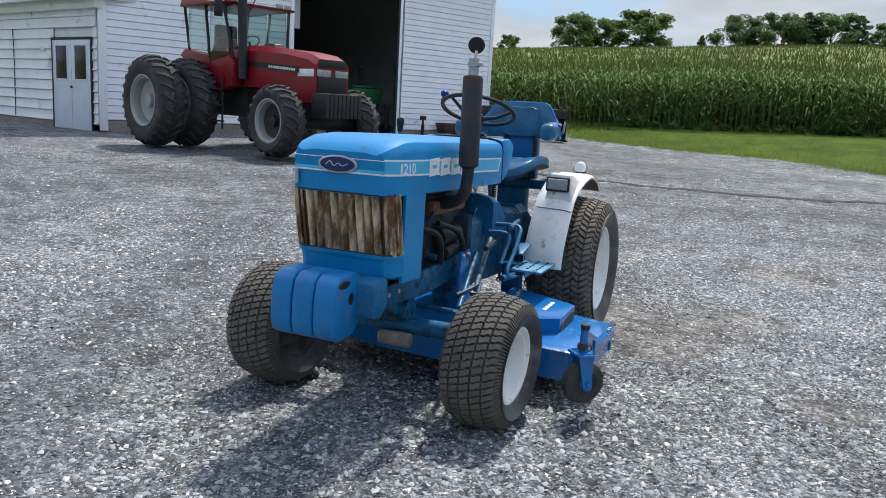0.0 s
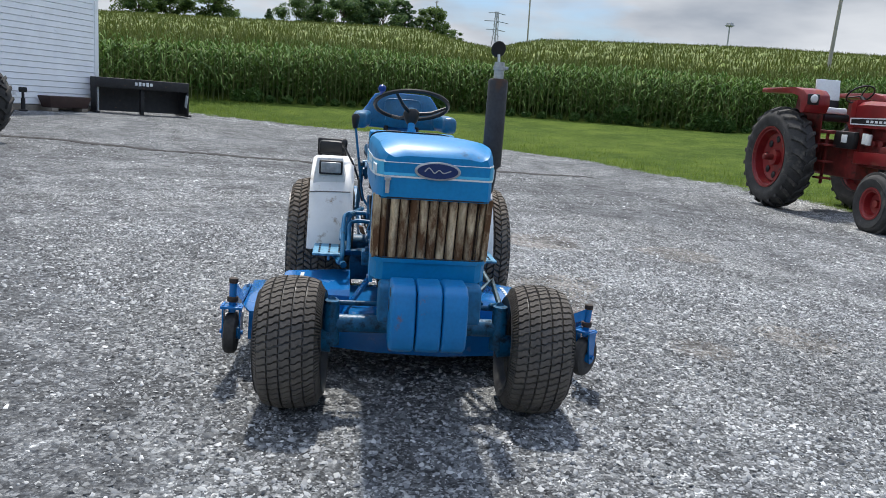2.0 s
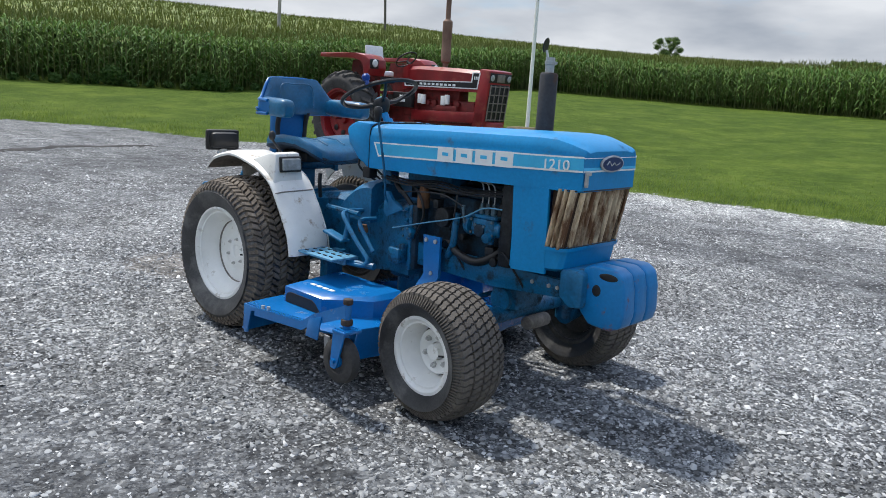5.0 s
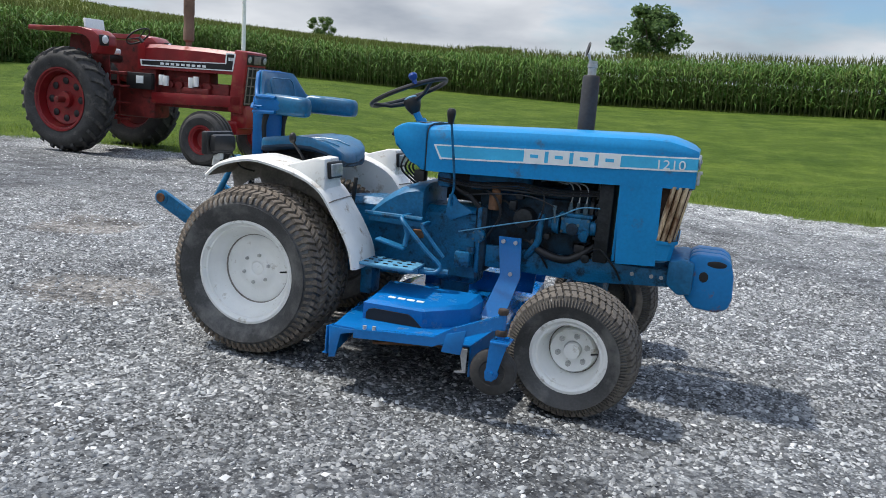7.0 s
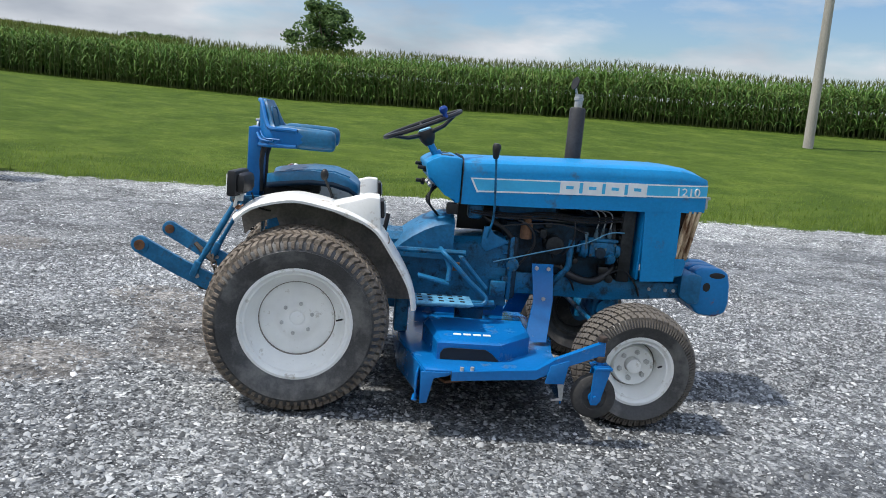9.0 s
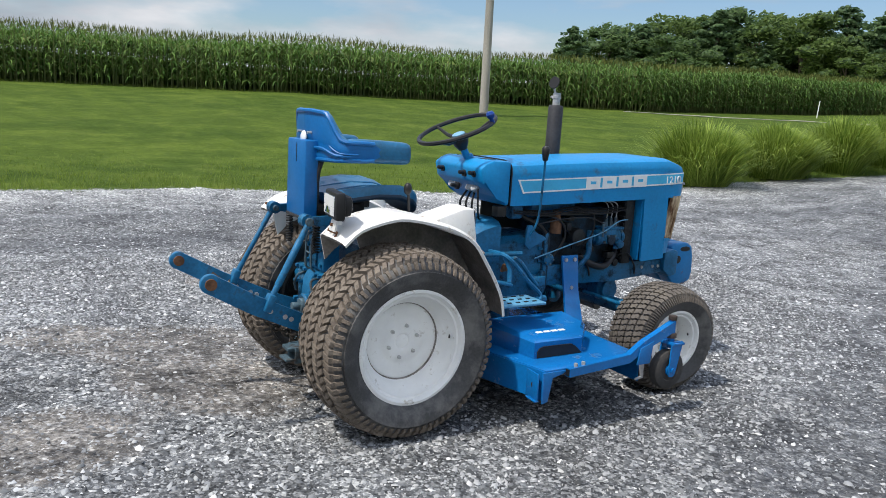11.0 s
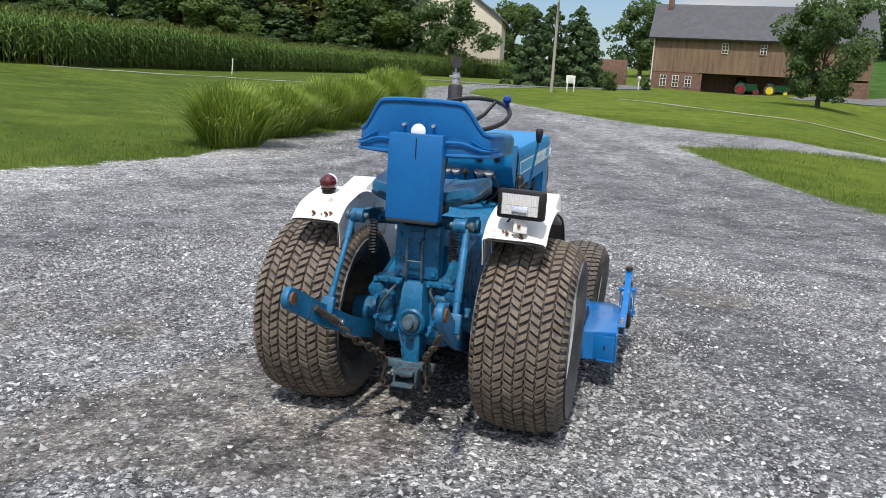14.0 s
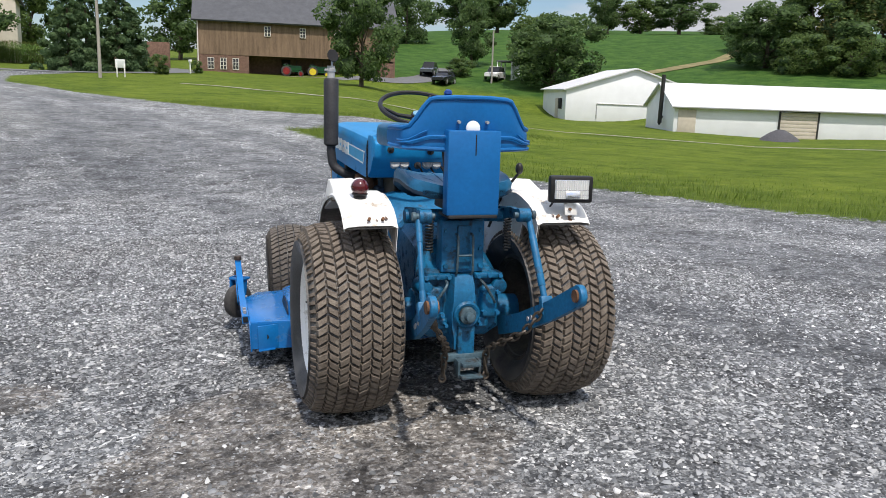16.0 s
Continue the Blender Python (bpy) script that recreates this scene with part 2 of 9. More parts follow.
def lathe(bm, profile, origin=(0, 0, 0), axis="Y", seg=48, close=False):
    """Turn a profile of (radius, along) about an axis through origin."""
    o, rings = Vector(origin), []
    for r, a in profile:
        ring = []
        for k in range(seg):
            w = 2 * math.pi * k / seg
            c, s = r * math.cos(w), r * math.sin(w)
            p = {"Y": (c, a, s), "X": (a, c, s), "Z": (c, s, a)}[axis]
            ring.append(bm.verts.new(o + Vector(p)))
        rings.append(ring)
    pairs = list(zip(rings, rings[1:])) + ([(rings[-1], rings[0])] if close else [])
    for a, b in pairs:
        for k in range(seg):
            bm.faces.new((a[k], a[(k + 1) % seg], b[(k + 1) % seg], b[k]))
    if not close:
        for ring in (rings[0], rings[-1]):
            if (ring[0].co - ring[seg // 2].co).length > 1e-4:
                bm.faces.new(ring)
    return bm


def tube(bm, pts, r, seg=8, cap=True):
    """A round pipe along points, with softly turned corners."""
    pts = [Vector(p) for p in pts]
    rings, up = [], None
    for i, p in enumerate(pts):
        d = (pts[min(i + 1, len(pts) - 1)] - pts[max(i - 1, 0)]).normalized()
        if up is None:
            up = d.orthogonal().normalized()
        up = (up - d * up.dot(d)).normalized()
        side = d.cross(up)
        rr = r[i] if isinstance(r, (list, tuple)) else r
        rings.append([bm.verts.new(p + rr * (math.cos(2 * math.pi * k / seg) * up + math.sin(2 * math.pi * k / seg) * side)) for k in range(seg)])
    for a, b in zip(rings, rings[1:]):
        for k in range(seg):
            bm.faces.new((a[k], a[(k + 1) % seg], b[(k + 1) % seg], b[k]))
    if cap:
        bm.faces.new(rings[0][::-1])
        bm.faces.new(rings[-1])
    return bm


def curve_pts(pts, n=6):
    """Points smoothed through a Catmull-Rom spline."""
    pts = [Vector(p) for p in pts]
    out = []
    for i in range(len(pts) - 1):
        a, b, c, d = pts[max(i - 1, 0)], pts[i], pts[i + 1], pts[min(i + 2, len(pts) - 1)]
        for k in range(n):
            t = k / n
            out.append(.5 * (2 * b + (c - a) * t + (2 * a - 5 * b + 4 * c - d) * t * t + (3 * b - a - 3 * c + d) * t ** 3))
    return out + [pts[-1]]


def prism(bm, pts, lo, hi, axis="Y", bev=0.0, seg=2):
    """A polygon extruded along an axis: points are (x, z) for Y, (y, z) for X, (x, y) for Z."""
    def at(p, h):
        return {"Y": (p[0], h, p[1]), "X": (h, p[0], p[1]), "Z": (p[0], p[1], h)}[axis]
    a, b = [bm.verts.new(at(p, lo)) for p in pts], [bm.verts.new(at(p, hi)) for p in pts]
    n = len(pts)
    bm.faces.new(a)
    bm.faces.new(b[::-1])
    for k in range(n):
        bm.faces.new((a[k], b[k], b[(k + 1) % n], a[(k + 1) % n]))
    if bev:
        bevel_new(bm, a + b, bev, seg)
    return bm


def loft(bm, sections, cap=True, closed=True):
    """Skin between sections with the same number of points."""
    rings = [[bm.verts.new(p) for p in s] for s in sections]
    n = len(rings[0])
    for a, b in zip(rings, rings[1:]):
        for k in range(n if closed else n - 1):
            bm.faces.new((a[k], a[(k + 1) % n], b[(k + 1) % n], b[k]))
    if cap and closed:
        bm.faces.new(rings[0][::-1])
        bm.faces.new(rings[-1])
    return bm


def sheet(bm, rows, thick):
    """A curved plate: a grid of points given a thickness along its normals."""
    v = [[bm.verts.new(p) for p in r] for r in rows]
    f = [bm.faces.new((a[k], a[k + 1], b[k + 1], b[k])) for a, b in zip(v, v[1:]) for k in range(len(a) - 1)]
    bmesh.ops.recalc_face_normals(bm, faces=f)
    bmesh.ops.solidify(bm, geom=f, thickness=thick)
    return bm


def finish(name, bm, material, angle=40):
    bmesh.ops.recalc_face_normals(bm, faces=bm.faces)
    me = bpy.data.meshes.new(name)
    bm.to_mesh(me)
    bm.free()
    me.materials.append(material)
    me.shade_smooth()
    me.set_sharp_from_angle(angle=radians(angle))
    return me


def part(name, bm, material, parent, label="", angle=40):
    ob = new(name, finish(name, bm, material, angle))
    ob.parent = parent
    if label:
        ob["label"] = label
    return ob


def loose(name, bm, material, parent, label="", angle=40):
    """Every separate piece of the bmesh as a part of its own; gives back the first."""
    todo, first = set(bm.verts), None
    while todo:
        seed = min(todo, key=lambda v: v.index if v.index >= 0 else id(v))
        group, edge = {seed}, [seed]
        while edge:
            v = edge.pop()
            for e in v.link_edges:
                w = e.other_vert(v)
                if w not in group:
                    group.add(w)
                    edge.append(w)
        todo -= group
        one, twin = bmesh.new(), {}
        for f in {f for v in group for f in v.link_faces}:
            for v in f.verts:
                if v not in twin:
                    twin[v] = one.verts.new(v.co)
            one.faces.new([twin[v] for v in f.verts])
        ob = part(name, one, material, parent, label, angle)
        first = first or ob
    bm.free()
    return first


def thing(name, label, category, m=None, group="", kind=""):
    ob = new(name)
    ob.empty_display_size = .2
    if m is not None:
        ob.matrix_world = m
    return tagged(ob, label, category, group, kind)


def B():
    return bmesh.new()


def text_mesh(bm, words, m, size, depth=.001, squeeze=1.0):
    """Raised letters of the built-in font, laid on the pose m."""
    cu = bpy.data.curves.new("letters", "FONT")
    cu.body, cu.size, cu.extrude, cu.align_x, cu.align_y = words, size, depth, "CENTER", "CENTER"
    tmp = new("letters", cu)
    me = bpy.data.meshes.new_from_object(tmp.evaluated_get(bpy.context.evaluated_depsgraph_get()))
    me.transform(m @ Matrix.Diagonal((squeeze, 1, 1, 1)))
    bm.from_mesh(me)
    bpy.data.objects.remove(tmp)
    return bm

# ---------------------------------------------------------------- the land
# bearing from +y clockwise, edge of the yard, corn edge radius, height there, height at 150 m
LAND = ((0, 26, 30, .75, 12), (11, 24, 28, .92, 12.5), (33, 19, 31, 1.14, 14), (53, 15, 30, 1.07, 12.2), (64, 11.5, 36, 1.6, 13.2),
        (77, 9, 43, 2.0, 12.5), (92.7, 8.05, 42.2, 1.57, 8.6), (107, 7.5, 34.5, 1.27, 6), (132, 8.5, 31, 1.4, 5), (160, 8, 37, 1.35, 4.5),
        (170, 7, 50, 1.6, 4.6), (180, 5, 75, 2.3, 5), (193, 5, 107, 3.2, 4.6), (203, 6, 95, 3.1, 7), (214, 8, 80, 2.2, 11), (222, 9, 77, .1, 12.5),
        (230, 9, 76, -.8, 13), (245, 10, 62, -1.2, 13), (280, 14, 70, 0, 9), (330, 26, 60, .5, 8))
KNOTS = np.array(LAND + ((360, *LAND[0][1:]),), dtype=float)
# crest of the corn hills: bearing and height at 150 m, with the saddle between the two slopes
CREST = np.array(((0, 10.9), (3, 11.2), (7, 11.8), (11, 12.3), (17, 13.0), (22, 13.4), (26, 13.8), (28.4, 13.6), (29.8, 12.7), (31.2, 12.0), (33.4, 11.2), (34.6, 11.9),
                  (36.9, 13.3), (39.5, 13.5), (49, 13.8), (52, 13.7), (59.5, 13.0), (64, 12.7), (67, 12.4), (71, 11.3), (77, 10.4), (80.6, 9.8), (84.6, 9.3), (88.7, 8.9), (92.7, 8.6)))


def ground_z(x, y):
    """Height of the land at x, y (arrays or numbers)."""
    x, y = np.asarray(x, dtype=float), np.asarray(y, dtype=float)
    r, b = np.hypot(x, y - 4), np.degrees(np.arctan2(x, y - 4)) % 360
    edge, corn, zc, zh = (np.interp(b, KNOTS[:, 0], KNOTS[:, k]) for k in (1, 2, 3, 4))
    zh = np.where(b < 92.7, np.interp(b, CREST[:, 0], CREST[:, 1]), zh)
    yard = -.0143 + .0031 * x + .0164 * np.clip(y, -3, 30) - .024 * np.clip(x - .5, 0, 12)
    s = np.clip((r - edge) / (corn - edge), 0, 1)
    s = s * s * (3 - 2 * s) * .35 + s * .65
    far = np.clip((r - corn) / (150 - corn), 0, 1)
    beyond = np.clip((r - 150) / 150, 0, 1.3)
    return yard * (1 - s) + zc * s + (zh - zc) * far + beyond * zh


# outline of the gravel yard and drive, and the grass strip beside it
YARD = ((4.4, 28.6), (10.2, 23.3), (12.6, 17), (12.6, 12.2), (10.4, 5.6), (9.1, 2.6), (8.0, -.6), (6.6, -2.4), (4.6, -4.7), (3.2, -6.2), (2.2, -9), (.4, -12.3),
        (-1.2, -15.5), (-2.2, -18.5), (-3.2, -30), (-4.3, -42), (-6.2, -49), (-10, -58), (-16, -67), (-22, -70), (-16, -60), (-9.5, -50), (-7.2, -41), (-9.2, -24), (-10.6, -19.5), (-15, -16.2), (-21, -15), (-15, -14.0),
        (-8.2, -12.2), (-7.6, -8), (-7.45, -4.3), (-7.25, -.8), (-7.3, 3), (-9, 8), (-14, 14), (-19, 20), (-22, 34), (4.4, 34))


def inside(x, y, ring):
    """Signed distance to a ring, positive inside."""
    x, y = np.asarray(x, dtype=float), np.asarray(y, dtype=float)
    best, odd = np.full(x.shape, 1e9), np.zeros(x.shape, dtype=bool)
    for (ax, ay), (bx, by) in zip(ring, ring[1:] + ring[:1]):
        dx, dy = bx - ax, by - ay
        t = np.clip(((x - ax) * dx + (y - ay) * dy) / (dx * dx + dy * dy), 0, 1)
        best = np.minimum(best, np.hypot(x - ax - t * dx, y - ay - t * dy))
        cross = (ay > y) != (by > y)
        odd ^= cross & (x < (bx - ax) * (y - ay) / (by - ay if by != ay else 1e-9) + ax)
    return np.where(odd, best, -best)


def ripple(x, y):
    """Small unevenness of the land."""
    return .012 * np.sin(1.7 * x + .6 * y) * np.sin(.9 * y - .5 * x) + .006 * np.sin(4.1 * x - 2.2 * y + 1)


TRACKS = (((-10, -52), (-5.9, -40), (-5.6, -24), (-4.1, -14), (-2.6, -7), (-2.2, -1), (-2.7, 4), (-3.2, 9), (-2, 15), (1, 22)),
          ((-2.6, -9), (-.2, -4.5), (2.6, -1.8), (5.0, 1.5), (6.6, 6), (6.6, 12), (4, 18)), ((-5.6, -20), (-5.2, -10), (-4.9, -2), (-5.4, 6), (-9, 13)),
          ((-9, 13.5), (-3, 12), (3, 11.4), (8, 12.5), (11.5, 15.5)), ((-10, 17), (-4, 15), (2, 16), (8, 18)), ((-7, 10), (0, 8.8), (6, 9.2), (10, 10.5)))


def worn(x, y):
    """How far wheels have packed the stone down, 0 to 1."""
    x, y = np.asarray(x, dtype=float), np.asarray(y, dtype=float)
    out = np.zeros(x.shape)
    for line in TRACKS:
        best = np.full(x.shape, 1e9)
        for (ax, ay), (bx, by) in zip(line, line[1:]):
            dx, dy = bx - ax, by - ay
            t = np.clip(((x - ax) * dx + (y - ay) * dy) / (dx * dx + dy * dy), 0, 1)
            best = np.minimum(best, np.hypot(x - ax - t * dx, y - ay - t * dy))
        out = np.maximum(out, np.exp(-((best - .95 - .15 * np.sin(.7 * x + .4 * y)) / .38) ** 2))
    return out


SPOTS = ((1.39, 4.23, .15), (1.0, 4.78, .30), (1.28, 4.35, .22), (2.02, 4.84, .24), (4.1, 5.7, .38), (2.6, 3.32, .26), (1.75, 3.3, .18), (.75, 5.6, .36), (1.55, 4.55, .34), (2.9, 6.4, .4), (-1.9, 2.4, .3), (.86, 4.06, .24), (.60, 4.72, .26), (.40, 4.28, .18), (1.15, 4.02, .2))


def dirt_spots(x, y):
    """Bare brown patches where the stone is thin."""
    return np.clip(sum(np.exp(-((x - a) ** 2 + (y - b) ** 2) / (r * r)) for a, b, r in SPOTS), 0, 1)


def far_field(x, y):
    """The planted field on the slope beyond the sheds."""
    r, b = np.hypot(x, y - 4), np.degrees(np.arctan2(x, y - 4)) % 360
    return np.clip((r - 78 - .4 * np.abs(b - 240)) / 3, 0, 1) * ((b > 212) & (b < 300))


def washed(x, y):
    """Clean pale stone along the edge of the lawn."""
    d = inside(x, y, YARD)
    edge = .85 * np.clip((2.55 - d) / 2.15, 0, 1) * np.clip((x - .5) / 1.5, 0, 1) * np.clip((11 - y) / 3.5, 0, 1)
    return np.maximum(edge, .42 * np.clip((-5 - y) / 5, 0, 1))


def meadow(x, y):
    """The grass on the far side of the drive, coloured lighter and yellower."""
    return np.clip((-5 - x - .12 * (y + 10)) / 4, 0, 1)


def land_material():
    """Gravel where the yard lies, mown grass elsewhere, frayed where they meet."""
    m = bpy.data.materials.new("gravel and grass")
    m.use_nodes = True
    n, l = m.node_tree.nodes, m.node_tree.links
    b = n["Principled BSDF"]
    co = n.new("ShaderNodeTexCoord")

    def tex(kind, scale, detail=5, rough=.6):
        t = n.new(kind)
        t.inputs["Scale"].default_value = scale
        if kind == "ShaderNodeTexNoise":
            t.inputs["Detail"].default_value, t.inputs["Roughness"].default_value = detail, rough
        l.new(co.outputs["Object"], t.inputs["Vector"])
        return t

    def ramp(src, *stops):
        r = n.new("ShaderNodeValToRGB")
        e = r.color_ramp.elements
        while len(e) < len(stops):
            e.new(.5)
        for k, (p, c) in enumerate(stops):
            e[k].position, e[k].color = p, (*c, 1)
        l.new(src, r.inputs["Fac"])
        return r.outputs["Color"]

    def mix(f, a, c, blend="MIX"):
        x = n.new("ShaderNodeMix")
        x.data_type, x.blend_type = "RGBA", blend
        for k, v in ((0, f), (6, a), (7, c)):
            if isinstance(v, float):
                x.inputs[k].default_value = v
            elif isinstance(v, tuple):
                x.inputs[k].default_value = (*v, 1)
            else:
                l.new(v, x.inputs[k])
        return x.outputs[2]

    chips, bits, crumbs = tex("ShaderNodeTexVoronoi", 60), tex("ShaderNodeTexVoronoi", 135), tex("ShaderNodeTexVoronoi", 19)

    def one(t):
        sp = n.new("ShaderNodeSeparateColor")
        l.new(t.outputs["Color"], sp.inputs["Color"])
        return sp.outputs["Red"]

    def attr(name):
        a = n.new("ShaderNodeAttribute")
        a.attribute_name = name
        return a.outputs["Fac"]

    # Kept dark so ground between the loose chips looks like shadowed gaps.
    g1 = ramp(one(chips), (.0, (.030, .032, .034)), (.45, (.088, .094, .099)), (.80, (.195, .205, .21)), (1, (.50, .51, .51)))
    g2 = ramp(one(bits), (.05, (.028, .030, .032)), (.6, (.102, .109, .114)), (1, (.36, .372, .376)))
    pick = tex("ShaderNodeTexNoise", 9, 3, .6)
    stones = mix(ramp(pick.outputs["Fac"], (.44, (.12, .12, .12)), (.56, (.85, .85, .85))), g1, g2)
    patches, fines = tex("ShaderNodeTexNoise", .55, 6, .62), tex("ShaderNodeTexNoise", 1.9, 7, .72)
    stones = mix(ramp(patches.outputs["Fac"], (.50, (0, 0, 0)), (.64, (.75, .75, .75))), stones, mix(.5, stones, (.115, .121, .129)))
    stones = mix(ramp(fines.outputs["Fac"], (.57, (0, 0, 0)), (.70, (.6, .6, .6))), stones, mix(.4, (.14, .132, .122), stones))
    fuzzy = n.new("ShaderNodeMath")
    fuzzy.operation = "MULTIPLY_ADD"
    l.new(fines.outputs["Fac"], fuzzy.inputs[0])
    fuzzy.inputs[1].default_value = .9
    l.new(attr("worn"), fuzzy.inputs[2])
    stones = mix(ramp(fuzzy.outputs[0], (.58, (0, 0, 0)), (1.15, (.85, .85, .85))), stones, mix(.45, (.085, .090, .098), stones))
    dirty = n.new("ShaderNodeMath")
    dirty.operation = "MULTIPLY_ADD"
    l.new(fines.outputs["Fac"], dirty.inputs[0])
    dirty.inputs[1].default_value = 1.1
    l.new(attr("dirt"), dirty.inputs[2])
    stones = mix(ramp(dirty.outputs[0], (.80, (0, 0, 0)), (1.25, (.75, .75, .75))), stones, mix(.36, (.138, .120, .101), stones))
    lumps, drifts = tex("ShaderNodeTexNoise", 7, 9, .85), tex("ShaderNodeTexNoise", 1.3, 6, .7)
    stones = mix(1.0, stones, ramp(lumps.outputs["Fac"], (.38, (.52, .53, .55)), (.62, (1.52, 1.51, 1.49))), "MULTIPLY")
    stones = mix(1.0, stones, ramp(drifts.outputs["Fac"], (.38, (.80, .80, .81)), (.62, (1.18, 1.18, 1.17))), "MULTIPLY")
    clods = tex("ShaderNodeTexNoise", 21, 4, .8)
    stones = mix(1.0, stones, ramp(clods.outputs["Fac"], (.38, (.60, .60, .61)), (.50, (.96, .96, .96)), (.63, (1.50, 1.50, 1.49))), "MULTIPLY")
    pans = tex("ShaderNodeTexNoise", 2.7, 9, .78)
    stones = mix(1.0, stones, ramp(pans.outputs["Fac"], (.40, (.50, .50, .50)), (.52, (1, 1, 1)), (.68, (1.22, 1.21, 1.19))), "MULTIPLY")
    wide = tex("ShaderNodeTexNoise", .16, 5, .6)
    stones = mix(1.0, stones, ramp(wide.outputs["Fac"], (.36, (.84, .85, .86)), (.64, (1.46, 1.46, 1.45))), "MULTIPLY")
    blades, lawn, mow = tex("ShaderNodeTexNoise", 60, 4, .7), tex("ShaderNodeTexNoise", 1.1, 8, .7), tex("ShaderNodeTexNoise", .22, 6, .65)
    green = ramp(lawn.outputs["Fac"], (.36, (.042, .080, .012)), (.50, (.078, .130, .020)), (.64, (.145, .190, .036)))
    green = mix(.5, green, ramp(blades.outputs["Fac"], (.38, (.028, .058, .009)), (.62, (.130, .185, .033))))
    clumps = tex("ShaderNodeTexNoise", 9, 5, .75)
    green = mix(1.0, green, ramp(clumps.outputs["Fac"], (.36, (.68, .70, .66)), (.64, (1.14, 1.11, 1.14))), "MULTIPLY")
    green = mix(ramp(mow.outputs["Fac"], (.42, (0, 0, 0)), (.66, (.65, .65, .65))), green, mix(.5, green, (.155, .205, .034)))
    rows = tex("ShaderNodeTexNoise", .5, 6, .7)
    crop = ramp(rows.outputs["Fac"], (.38, (.026, .068, .016)), (.62, (.060, .118, .026)))
    green = mix(1.0, green, (.80, .82, .84), "MULTIPLY")
    green = mix(attr("meadow"), green, mix(1.0, green, (1.42, 1.30, 1.15), "MULTIPLY"))
    moss = tex("ShaderNodeTexNoise", .75, 7, .72)
    green = mix(1.0, green, ramp(moss.outputs["Fac"], (.40, (.78, .82, .80)), (.60, (1.12, 1.09, 1.05))), "MULTIPLY")
    green = mix(attr("field"), green, crop)
    edge = n.new("ShaderNodeAttribute")
    edge.attribute_name = "yard"
    fray, fray2 = tex("ShaderNodeTexNoise", 2.6, 8, .75), tex("ShaderNodeTexNoise", 22, 4, .7)
    add = n.new("ShaderNodeMath")
    add.operation = "MULTIPLY_ADD"
    l.new(fray.outputs["Fac"], add.inputs[0])
    add.inputs[1].default_value = 1.3
    l.new(edge.outputs["Fac"], add.inputs[2])
    add2 = n.new("ShaderNodeMath")
    add2.operation = "MULTIPLY_ADD"
    l.new(fray2.outputs["Fac"], add2.inputs[0])
    add2.inputs[1].default_value = .5
    l.new(add.outputs[0], add2.inputs[2])
    where = ramp(add2.outputs[0], (.86, (0, 0, 0)), (.98, (1, 1, 1)))
    stones = mix(attr("washed"), stones, mix(1.0, stones, (1.95, 1.93, 1.88), "MULTIPLY"))
    l.new(mix(where, green, stones), b.inputs["Base Color"])
    b.inputs["Roughness"].default_value = .85
    shine = n.new("ShaderNodeMapRange")
    shine.inputs["To Min"].default_value, shine.inputs["To Max"].default_value = .04, .3
    l.new(where, shine.inputs["Value"])
    l.new(shine.outputs["Result"], b.inputs["Specular IOR Level"])
    # every chip lies tilted its own way
    geo = n.new("ShaderNodeNewGeometry")
    last = geo.outputs["Normal"]
    for t, k in ((chips, .75), (bits, .45)):
        d = n.new("ShaderNodeVectorMath")
        d.operation = "SUBTRACT"
        l.new(t.outputs["Color"], d.inputs[0])
        d.inputs[1].default_value = (.5, .5, .5)
        w = n.new("ShaderNodeVectorMath")
        w.operation = "SCALE"
        l.new(d.outputs[0], w.inputs[0])
        kk = n.new("ShaderNodeMath")
        kk.operation = "MULTIPLY"
        l.new(where, kk.inputs[0])
        kk.inputs[1].default_value = k
        l.new(kk.outputs[0], w.inputs["Scale"])
        p = n.new("ShaderNodeVectorMath")
        p.operation = "ADD"
        l.new(last, p.inputs[0])
        l.new(w.outputs[0], p.inputs[1])
        last = p.outputs[0]
    unit = n.new("ShaderNodeVectorMath")
    unit.operation = "NORMALIZE"
    l.new(last, unit.inputs[0])
    hh = n.new("ShaderNodeMix")
    hh.data_type = "FLOAT"
    l.new(where, hh.inputs[0])
    l.new(blades.outputs["Fac"], hh.inputs[2])
    l.new(crumbs.outputs["Distance"], hh.inputs[3])
    bp = n.new("ShaderNodeBump")
    bp.inputs["Strength"].default_value, bp.inputs["Distance"].default_value = .75, .016
    l.new(hh.outputs[0], bp.inputs["Height"])
    l.new(unit.outputs[0], bp.inputs["Normal"])
    l.new(bp.outputs["Normal"], b.inputs["Normal"])
    return m


